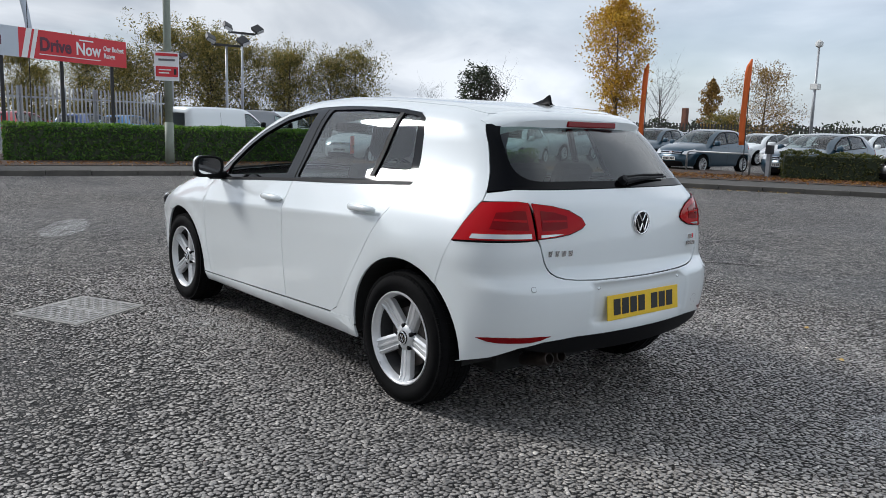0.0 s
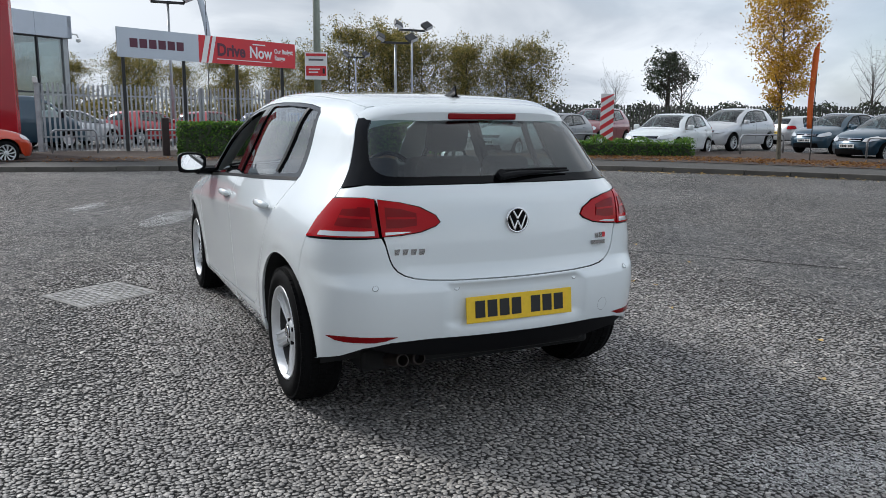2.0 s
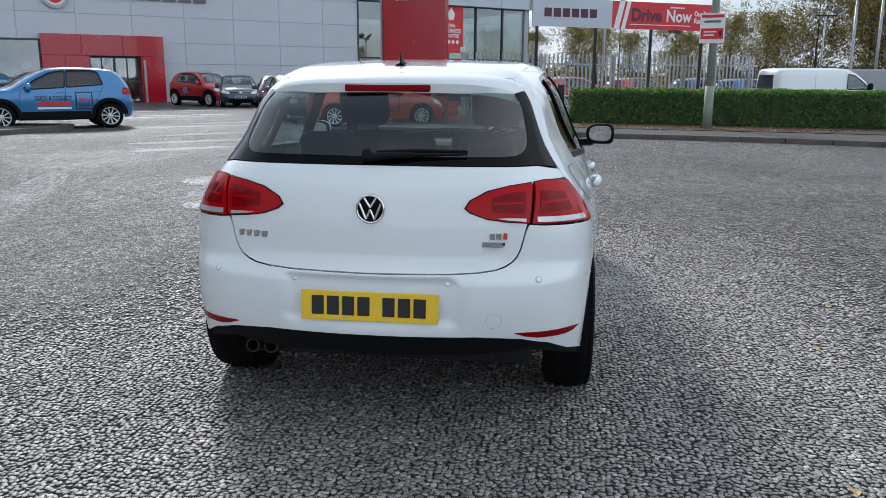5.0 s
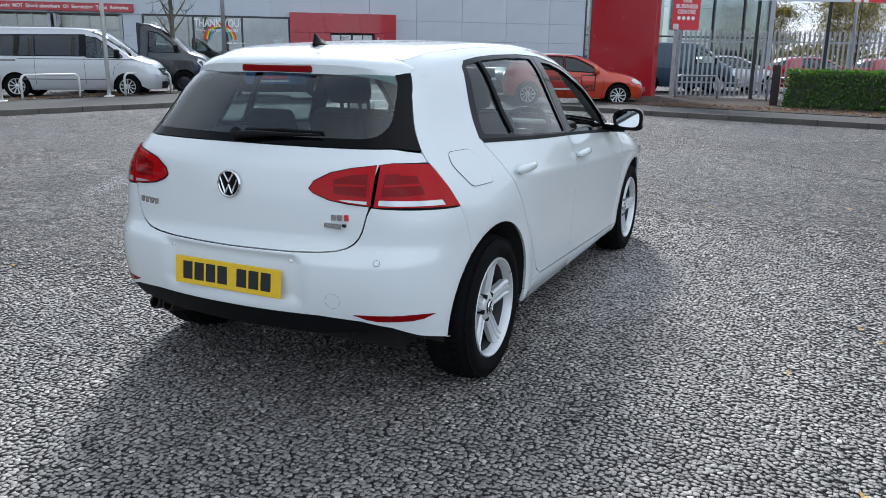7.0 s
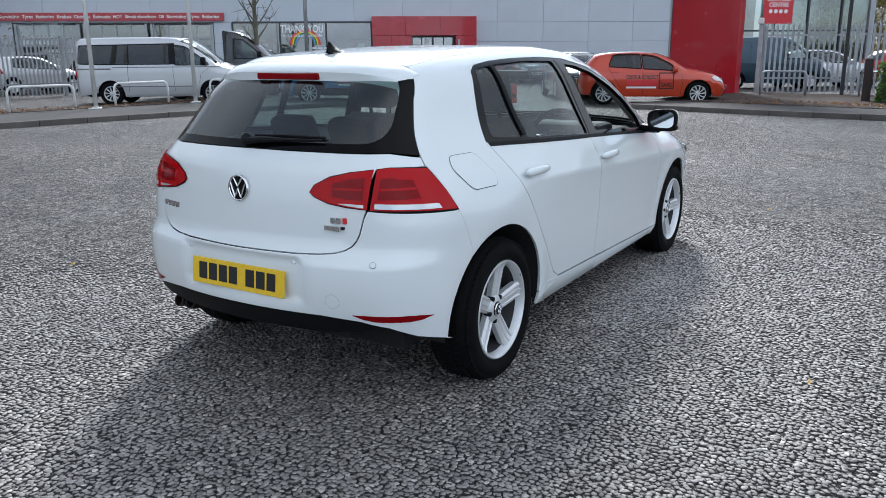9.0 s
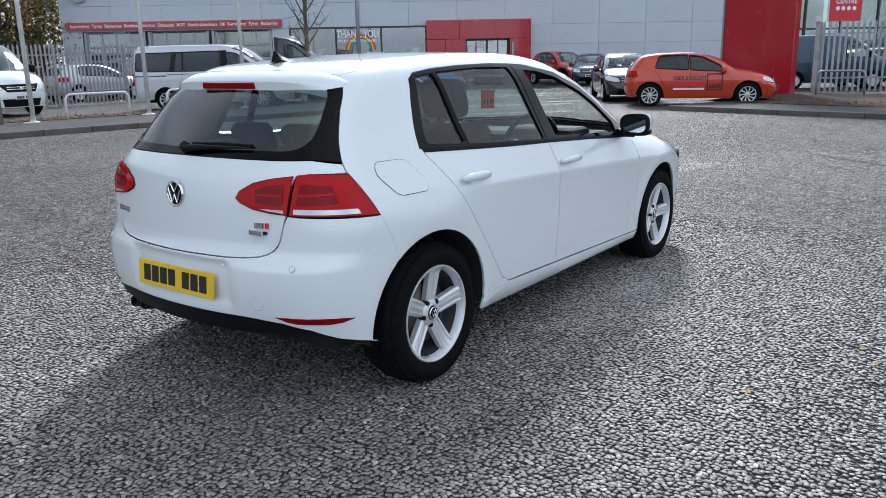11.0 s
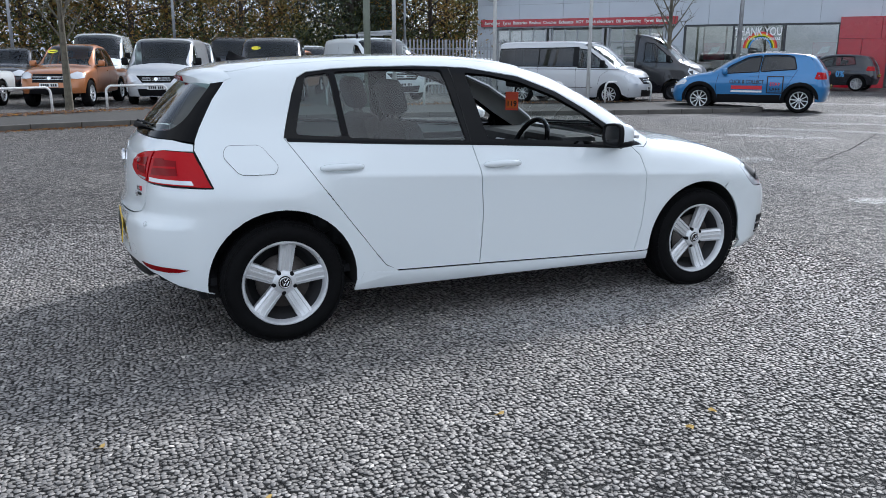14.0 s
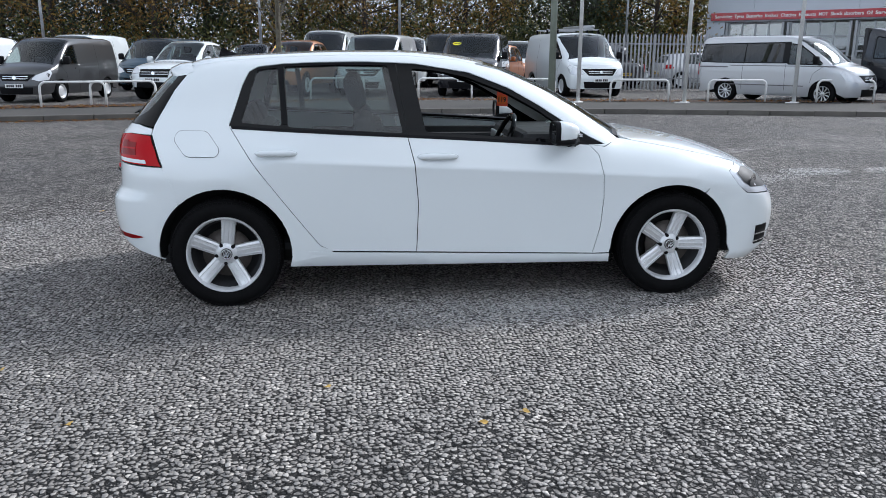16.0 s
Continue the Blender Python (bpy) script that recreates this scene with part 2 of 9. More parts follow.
M = dict(
    asphalt=asphalt_mat(),
    chip=chip_mat(),
    binder=worn("dusty_binder", (0.060, 0.057, 0.054), 0.8, scale=9, amount=0.4, spec=0.3),
    tar=worn("old_tar", (0.020, 0.019, 0.018), 0.9, scale=6, amount=0.4, spec=0.15),
    pavement=worn("pavement_tarmac", (0.058, 0.054, 0.049), 0.85, scale=0.8, amount=0.25, bump=0.004, bscale=160),
    kerb=worn("kerb_concrete", (0.105, 0.097, 0.086), 0.85, scale=3, amount=0.3, bump=0.003, bscale=90, random_tint=0.12),
    soil=worn("bark_mulch", (0.055, 0.035, 0.025), 0.95, scale=5, amount=0.5, bump=0.03, bscale=40),
    white=material("white_car_paint", (0.76, 0.80, 0.81), 0.26, 0.0, 1.0),
    silver=material("silver_car_paint", (0.56, 0.57, 0.585), 0.32, 0.35, 0.9),
    grey=material("grey_car_paint", (0.16, 0.17, 0.18), 0.34, 0.6, 0.9),
    darkgrey=material("dark_grey_car_paint", (0.06, 0.06, 0.063), 0.32, 0.5, 0.9),
    black=material("black_car_paint", (0.010, 0.010, 0.014), 0.25, 0.1, 1.0),
    navy=material("navy_car_paint", (0.010, 0.044, 0.075), 0.28, 0.3, 1.0),
    blue=material("blue_car_paint", (0.025, 0.17, 0.40), 0.30, 0.25, 1.0),
    midblue=material("mid_blue_car_paint", (0.02, 0.06, 0.22), 0.30, 0.3, 1.0),
    orange=material("orange_car_paint", (0.52, 0.046, 0.012), 0.30, 0.2, 1.0),
    copper=material("copper_car_paint", (0.42, 0.15, 0.045), 0.32, 0.4, 1.0),
    red=material("red_car_paint", (0.42, 0.012, 0.018), 0.28, 0.2, 1.0),
    maroon=material("maroon_car_paint", (0.20, 0.012, 0.022), 0.28, 0.3, 1.0),
    trim=material("black_plastic_trim", (0.006, 0.006, 0.007), 0.5, 0, 0, 0.12),
    gloss_black=material("gloss_black_trim", (0.003, 0.003, 0.0035), 0.06, 0, 0, 0.2),
    frit=material("black_glass_border", (0.002, 0.002, 0.0025), 0.06, 0, 0, 0.14),
    rubber=worn("tyre_rubber", (0.006, 0.006, 0.0064), 0.8, spec=0.08, scale=12, amount=0.3),
    alloy=worn("silver_alloy", (0.70, 0.71, 0.72), 0.34, 0.45, 0.3, scale=9, amount=0.08),
    darkalloy=material("dark_alloy", (0.03, 0.03, 0.032), 0.35, 0.6),
    disc=worn("brake_steel", (0.10, 0.088, 0.08), 0.5, 0.7, scale=20, amount=0.3),
    rustpipe=worn("sooty_exhaust_steel", (0.045, 0.035, 0.03), 0.6, 0.6, scale=30, amount=0.4),
    chrome=material("chrome", (0.78, 0.78, 0.79), 0.10, 1.0),
    # near-black: the shade behind the wheel spokes is in this colour
    barrel=worn("shade_dark_metal", (0.035, 0.035, 0.037), 0.6, 0.4, scale=9, amount=0.2),
    under=material("dark_underbody", (0.010, 0.010, 0.010), 0.9),
    cabin=worn("charcoal_seat_cloth", (0.030, 0.031, 0.034), 0.9, scale=14, amount=0.25, bump=0.002, bscale=300),
    dash=worn("dark_dashboard_plastic", (0.022, 0.022, 0.023), 0.7, scale=10, amount=0.15),
    headliner=material("grey_headliner", (0.35, 0.35, 0.34), 0.9),
    glass=glass_mat("car_glass", (0.74, 0.80, 0.79)),
    tint=glass_mat("tinted_car_glass", (0.50, 0.585, 0.575)),
    rearglass=glass_mat("rear_screen_glass", (0.46, 0.57, 0.55), f0=0.085),
    privacy=glass_mat("privacy_glass", (0.16, 0.17, 0.18)),
    mirror=material("mirror_glass", (0.85, 0.86, 0.87), 0.02, 1.0),
    lens=material("red_lamp_lens", (0.40, 0.0015, 0.005), 0.06, 0, 0.0, 0.2),
    lensdark=material("dark_red_lamp_lens", (0.20, 0.001, 0.003), 0.06, 0, 0.0, 0.2),
    headlight=material("bright_headlight_bowl", (0.66, 0.68, 0.71), 0.2, 0.25, 1.0),
    lensclear=material("clear_lamp_lens", (0.60, 0.60, 0.62), 0.10, 0.4, 1.0),
    amber=material("amber_lens", (0.75, 0.25, 0.02), 0.15, 0, 1.0),
    yplate=worn("yellow_plate", (0.82, 0.54, 0.02), 0.35, scale=30, amount=0.05),
    wplate=material("white_plate", (0.75, 0.75, 0.74), 0.35),
    ink=material("black_print", (0.012, 0.012, 0.013), 0.5),
    whiteprint=material("white_print", (0.80, 0.80, 0.80), 0.5),
    redprint=material("red_print", (0.60, 0.03, 0.04), 0.5),
    greyprint=material("dark_grey_print", (0.14, 0.13, 0.14), 0.5),
    yellowprint=material("yellow_print", (0.80, 0.72, 0.02), 0.5),
    blueprint=material("blue_print", (0.10, 0.35, 0.70), 0.5),
    purple=material("plum_print", (0.10, 0.022, 0.045), 0.5),
    tag=material("orange_red_tag", (0.80, 0.10, 0.05), 0.5),
    clad=worn("grey_metal_cladding", (0.50, 0.535, 0.58), 0.45, 0.2, scale=0.6, amount=0.06, random_tint=0.025),
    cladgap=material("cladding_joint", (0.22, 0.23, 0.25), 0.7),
    fascia=worn("pale_fascia_panel", (0.48, 0.52, 0.58), 0.4, 0.3, scale=0.7, amount=0.08),
    redpanel=worn("red_gloss_panel", (0.38, 0.006, 0.018), 0.22, 0, 0.4, scale=0.8, amount=0.08),
    winframe=material("dark_window_frame", (0.05, 0.052, 0.056), 0.4, 0.4),
    alframe=worn("grey_aluminium_frame", (0.36, 0.37, 0.38), 0.4, 0.6, scale=4, amount=0.1),
    shopglass=glass_mat("shop_glass", (0.62, 0.68, 0.68), f0=0.16),
    shopfloor=worn("showroom_floor", (0.30, 0.29, 0.27), 0.35, scale=1.5, amount=0.2),
    shopwall=worn("showroom_wall", (0.62, 0.60, 0.55), 0.8, scale=1.2, amount=0.25),
    # far fence stands against the light; that darkness is in the colour
    dullfence=worn("backlit_fence_steel", (0.085, 0.082, 0.075), 0.8, 0.2, scale=2, amount=0.25),
    galv=worn("galvanised_steel", (0.36, 0.37, 0.385), 0.5, 0.6, scale=4, amount=0.22, random_tint=0.1),
    railwhite=worn("white_painted_steel", (0.72, 0.72, 0.70), 0.45, scale=6, amount=0.16),
    polewhite=worn("weathered_white_pole", (0.68, 0.68, 0.66), 0.4, scale=4, amount=0.14),
    polegreen=worn("grey_green_column", (0.25, 0.28, 0.23), 0.6, scale=3, amount=0.16),
    poleblack=worn("black_steel_post", (0.022, 0.022, 0.024), 0.5, scale=5, amount=0.3),
    timber=worn("dark_stained_timber", (0.045, 0.032, 0.03), 0.85, scale=8, amount=0.35, bump=0.003, bscale=60),
    bark=worn("tree_bark", (0.13, 0.115, 0.085), 0.9, scale=8, amount=0.4, bump=0.01, bscale=30),
    darkbark=worn("dark_bark", (0.055, 0.045, 0.038), 0.95, scale=8, amount=0.4),
    hedge=leaf_mat("hedge_leaf", (0.037, 0.093, 0.017), (0.076, 0.178, 0.031), (0.170, 0.289, 0.051)),
    bush=leaf_mat("bush_leaf", (0.040, 0.058, 0.018), (0.078, 0.092, 0.028), (0.150, 0.140, 0.048), 0.3),
    yleaf=leaf_mat("yellow_leaf", (0.30, 0.17, 0.02), (0.46, 0.28, 0.03), (0.58, 0.40, 0.07)),
    oliveleaf=leaf_mat("autumn_olive_leaf", (0.058, 0.066, 0.020), (0.135, 0.120, 0.036), (0.350, 0.275, 0.095)),
    brownleaf=leaf_mat("autumn_brown_leaf", (0.130, 0.072, 0.023), (0.221, 0.130, 0.036), (0.338, 0.221, 0.065)),
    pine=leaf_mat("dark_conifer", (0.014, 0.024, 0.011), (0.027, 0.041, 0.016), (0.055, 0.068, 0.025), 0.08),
    litter=leaf_mat("fallen_leaf", (0.09, 0.035, 0.015), (0.16, 0.07, 0.025), (0.30, 0.16, 0.05)),
    yfall=material("yellow_fallen_leaf", (0.55, 0.36, 0.10), 0.7),
    chalk=worn("pale_chalk", (0.68, 0.67, 0.65), 0.8, scale=20, amount=0.25),
    drain=worn("worn_cast_iron", (0.36, 0.35, 0.34), 0.6, 0.3, scale=9, amount=0.4),
    concrete=worn("old_concrete", (0.30, 0.29, 0.27), 0.85, scale=2, amount=0.3, bump=0.003),
    road_white=worn("worn_road_paint", (0.45, 0.45, 0.44), 0.7, scale=3, amount=0.35),
    flagorange=material("orange_banner", (0.80, 0.16, 0.03), 0.7),
    brick=worn("dull_brick", (0.17, 0.075, 0.05), 0.9, scale=2, amount=0.3),
    grass=worn("rough_grass", (0.06, 0.085, 0.022), 0.95, scale=2, amount=0.4, bump=0.02, bscale=30),
    lampglass=material("lamp_glass", (0.55, 0.56, 0.58), 0.1, 0.2),
)

# ---- mesh helpers ----
def obj(name, me, mat, parent=None, label="", smooth=False):
    if mat is not None and not me.materials:
        me.materials.append(mat)
    if smooth:
        me.polygons.foreach_set("use_smooth", [True] * len(me.polygons))
    o = new(name, me)
    if parent is not None:
        o.parent = parent
    if label:
        o["label"] = label
    return o


def part(name, bm, mat, parent=None, label="", smooth=False):
    me = bpy.data.meshes.new(name)
    bm.to_mesh(me)
    bm.free()
    return obj(name, me, mat, parent, label, smooth)


def empty(name, m=None, label="", category="", group="", kind=""):
    e = new(name)
    e.empty_display_size = 0.2
    if m is not None:
        e.matrix_world = m
    return tagged(e, label, category, group, kind)


def box(bm, x0, y0, z0, x1, y1, z1, bevel=0.0, m=None):
    r = bmesh.ops.create_cube(bm, size=1.0)
    vs = r["verts"]
    for v in vs:
        v.co = Vector((x0 + (v.co.x + 0.5) * (x1 - x0), y0 + (v.co.y + 0.5) * (y1 - y0), z0 + (v.co.z + 0.5) * (z1 - z0)))
    if bevel:
        es = list({e for v in vs for e in v.link_edges})
        rr = bmesh.ops.bevel(bm, geom=es, offset=bevel, segments=2, affect="EDGES", profile=0.5)
        vs = list({v for f in rr["faces"] for v in f.verts} | {v for v in vs if v.is_valid})
    if m is not None:
        bmesh.ops.transform(bm, matrix=m, verts=vs)
    return vs


def boxed(x0, y0, z0, x1, y1, z1, bevel=0.0):
    bm = bmesh.new()
    box(bm, x0, y0, z0, x1, y1, z1, bevel)
    return bm


def tube(bm, pts, radius, seg=10, cap=True):
    """A round bar along points; radius is a number or one number a point."""
    pts = [Vector(p) for p in pts]
    rs = radius if isinstance(radius, (list, tuple)) else [radius] * len(pts)
    rings, prev = [], None
    for i, p in enumerate(pts):
        d = (pts[min(i + 1, len(pts) - 1)] - pts[max(i - 1, 0)]).normalized()
        a = prev if prev is not None else (Vector((0, 0, 1)) if abs(d.z) < 0.9 else Vector((1, 0, 0)))
        n1 = (a - d * a.dot(d)).normalized()
        prev = n1
        n2 = d.cross(n1)
        rings.append([bm.verts.new(p + (n1 * math.cos(k * 2 * math.pi / seg) + n2 * math.sin(k * 2 * math.pi / seg)) * rs[i]) for k in range(seg)])
    for a, b in zip(rings, rings[1:]):
        for k in range(seg):
            bm.faces.new((a[k], a[(k + 1) % seg], b[(k + 1) % seg], b[k]))
    if cap:
        bm.faces.new(list(reversed(rings[0])))
        bm.faces.new(rings[-1])
    return bm


def tubed(pts, radius, seg=10):
    bm = bmesh.new()
    tube(bm, pts, radius, seg)
    return bm


def lathe(bm, prof, seg=32, m=None, close=False):
    """Turn (radius, height) pairs about the local z axis."""
    rings = []
    for r, h in prof:
        ring = []
        for k in range(seg):
            a = 2 * math.pi * k / seg
            co = Vector((r * math.cos(a), r * math.sin(a), h))
            ring.append(bm.verts.new(m @ co if m is not None else co))
        rings.append(ring)
    pairs = list(zip(rings, rings[1:])) + ([(rings[-1], rings[0])] if close else [])
    for a, b in pairs:
        for k in range(seg):
            bm.faces.new((a[k], a[(k + 1) % seg], b[(k + 1) % seg], b[k]))
    return rings


def lathed(prof, seg=32, m=None, close=False, caps=False):
    bm = bmesh.new()
    rings = lathe(bm, prof, seg, m, close)
    if caps:
        bm.faces.new(list(reversed(rings[0])))
        bm.faces.new(rings[-1])
    bmesh.ops.recalc_face_normals(bm, faces=bm.faces[:])
    return bm


def prism(pts, axis_a, axis_b, origin, depth_vec, bm=None):
    """A flat outline pts=(a, b) laid out on two axes and pushed along depth_vec."""
    own = bm is None
    bm = bm or bmesh.new()
    A, B, O, Dv = Vector(axis_a), Vector(axis_b), Vector(origin), Vector(depth_vec)
    lo = [bm.verts.new(O + A * a + B * b) for a, b in pts]
    hi = [bm.verts.new(v.co + Dv) for v in lo]
    n = len(pts)
    f1 = bm.faces.new(lo)
    f2 = bm.faces.new(list(reversed(hi)))
    fs = [f1, f2]
    for i in range(n):
        fs.append(bm.faces.new((lo[i], hi[i], hi[(i + 1) % n], lo[(i + 1) % n])))
    bmesh.ops.recalc_face_normals(bm, faces=fs)
    return bm


def text_mesh(body, size, depth=0.002, width=0.0, bold=0.0):
    """Letters of the built-in font as a mesh: in the xy plane, centred, `size` the height of a capital."""
    cu = bpy.data.curves.new("letters", "FONT")
    cu.body, cu.size, cu.extrude = body, size / 0.70, depth
    cu.offset = bold * size
    cu.align_x, cu.align_y = "CENTER", "CENTER"
    cu.resolution_u = 3
    ob = bpy.data.objects.new("letters", cu)
    scene.collection.objects.link(ob)
    bpy.context.view_layer.update()
    dg = bpy.context.evaluated_depsgraph_get()
    me = bpy.data.meshes.new_from_object(ob.evaluated_get(dg))
    bpy.data.objects.remove(ob)
    bpy.data.curves.remove(cu)
    if width:
        xs = [v.co.x for v in me.vertices]
        k = width / max(1e-6, max(xs) - min(xs))
        for v in me.vertices:
            v.co.x *= k
    me.materials.clear()
    return me


def lettering(name, body, size, mat, m, parent=None, width=0.0, depth=0.002, label="", bold=0.03):
    o = obj(name, text_mesh(body, size, depth, width, bold), mat, parent, label)
    o.matrix_local = m
    return o


def frame_of(origin, right, up):
    """A matrix whose x runs along right and y along up."""
    r, u2 = Vector(right).normalized(), Vector(up).normalized()
    n = r.cross(u2)
    return Matrix(((r.x, u2.x, n.x, origin[0]), (r.y, u2.y, n.y, origin[1]), (r.z, u2.z, n.z, origin[2]), (0, 0, 0, 1)))


def curve_pts(pts, step):
    """Points every `step` along a smooth line through pts (2D)."""
    P = [Vector(p) for p in pts]
    P = [P[0] * 2 - P[1]] + P + [P[-1] * 2 - P[-2]]
    dense = []
    for i in range(1, len(P) - 2):
        for k in range(40):
            t = k / 40
            a, b, c, d = P[i - 1], P[i], P[i + 1], P[i + 2]
            dense.append(0.5 * ((2 * b) + (c - a) * t + (2 * a - 5 * b + 4 * c - d) * t * t + (-a + 3 * b - 3 * c + d) * t ** 3))
    dense.append(P[-2])
    out, acc = [dense[0]], 0.0
    for a, b in zip(dense, dense[1:]):
        acc += (b - a).length
        if acc >= step:
            out.append(b)
            acc = 0.0
    return out


# ---- ground, kerbs, pavements ----
def kerb_y(x):
    return float(np.interp(x, [-40, -14, -8, -6, -3, 0, 4, 8, 12, 15], [6, 10.2, 11.7, 12.1, 12.9, 13.6, 13.7, 13.2, 12.3, 11.7]))


ground = empty("ground", kind="structure")
bm = bmesh.new()
S = 900
vs = [bm.verts.new(p) for p in ((-S, -S, 0), (S, -S, 0), (S, S, 0), (-S, S, 0))]
bm.faces.new(vs)
tagged(part("asphalt_sheet", bm, M["asphalt"], ground), kind="structure")

KERB_FRONT = [(16.9, 4.4), (16.5, 2.8), (15.85, 0.0), (15.35, -2.6), (14.85, -5.0), (14.1, -7.4), (12.9, -9.6), (11.2, -11.4), (9.3, -12.9), (6.2, -14.9), (3.0, -16.8), (-4.0, -20.6), (-14, -25)]
KERB_LEFT = [(-30, 8.2), (-14, 10.2), (-8, 11.7), (-6, 12.1), (-3, 12.9), (0, 13.6), (4, 13.7), (8, 13.2), (12, 12.3), (14.6, 11.8), (16.4, 12.0)]


def strip_sheet(name, edge, side, depth, z, mat, label, lift_edge=0.0):
    """A raised sheet on one side of an edge line, with a skirt."""
    pts = curve_pts(edge, 0.6)
    bm = bmesh.new()
    rows = []
    for i, p in enumerate(pts):
        d = (pts[min(i + 1, len(pts) - 1)] - pts[max(i - 1, 0)]).normalized()
        n = Vector((-d.y, d.x)) * side
        rows.append([bm.verts.new((p.x + n.x * k, p.y + n.y * k, z)) for k in (0.13, depth)] )
    for a, b in zip(rows, rows[1:]):
        f = bm.faces.new((a[0], b[0], b[1], a[1]))
    bmesh.ops.recalc_face_normals(bm, faces=bm.faces[:])
    for f in bm.faces:
        if f.normal.z < 0: f.normal_flip()
    o = part(name, bm, mat, None, label)
    return tagged(o, label, "pavement", kind="structure")


strip_sheet("pavement_1", KERB_FRONT, 1, 3.0, 0.115, M["pavement"], "dark tarmac footway behind the kerb")
strip_sheet("pavement_2", KERB_LEFT, 1, 3.4, 0.115, M["pavement"], "dark tarmac footway behind the kerb")


def kerb_line(name, edge, side):
    run = empty(name, kind="structure")
    pts = curve_pts(edge, 0.915)
    bm0 = bmesh.new()
    box(bm0, 0.006, 0.0, -0.05, 0.909, 0.125, 0.12, 0.012)
    me = bpy.data.meshes.new("kerb_stone")
    bm0.to_mesh(me)
    bm0.free()
    me.materials.append(M["kerb"])
    for a, b in zip(pts, pts[1:]):
        d = b - a
        o = new("kerb_stone", me)
        ang = math.atan2(d.y, d.x)
        sc = d.length / 0.915
        if side > 0:
            o.matrix_world = Matrix.Translation((a.x, a.y, random.uniform(-0.008, 0.004))) @ Matrix.Rotation(ang, 4, "Z") @ Matrix.Diagonal((sc, 1, 1, 1))
        o.parent = run
    return run


kerb_line("kerb_1", KERB_FRONT, 1)
kerb_line("kerb_2", KERB_LEFT, 1)

# ---- curved bodywork: a smooth solid, and panels cut out of its skin ----
from mathutils.geometry import delaunay_2d_cdt


def smooth_line(pts):
    """A monotone cubic through (a, b) pairs, as a function of arrays."""
    xs, ys = np.array([p[0] for p in pts], float), np.array([p[1] for p in pts], float)
    h, d = np.diff(xs), np.diff(ys) / np.diff(xs)
    m = np.zeros(len(xs))
    m[0], m[-1] = d[0], d[-1]
    for i in range(1, len(xs) - 1):
        if d[i - 1] * d[i] > 0:
            w1, w2 = 2 * h[i] + h[i - 1], h[i] + 2 * h[i - 1]
            m[i] = (w1 + w2) / (w1 / d[i - 1] + w2 / d[i])

    def fn(x):
        x = np.asarray(x, float)
        xc = np.clip(x, xs[0], xs[-1])
        i = np.clip(np.searchsorted(xs, xc) - 1, 0, len(h) - 1)
        t = (xc - xs[i]) / h[i]
        v = (2 * t ** 3 - 3 * t ** 2 + 1) * ys[i] + (t ** 3 - 2 * t ** 2 + t) * h[i] * m[i] + (-2 * t ** 3 + 3 * t ** 2) * ys[i + 1] + (t ** 3 - t ** 2) * h[i] * m[i + 1]
        return v + np.where(x < xs[0], (x - xs[0]) * m[0], 0) + np.where(x > xs[-1], (x - xs[-1]) * m[-1], 0)
    return fn


def smax(a, b, k):
    h = np.maximum(k - np.abs(a - b), 0) / k
    return np.maximum(a, b) + h * h * k * 0.25


def sstep(a, b, x):
    t = np.clip((x - a) / (b - a), 0, 1)
    return t * t * (3 - 2 * t)


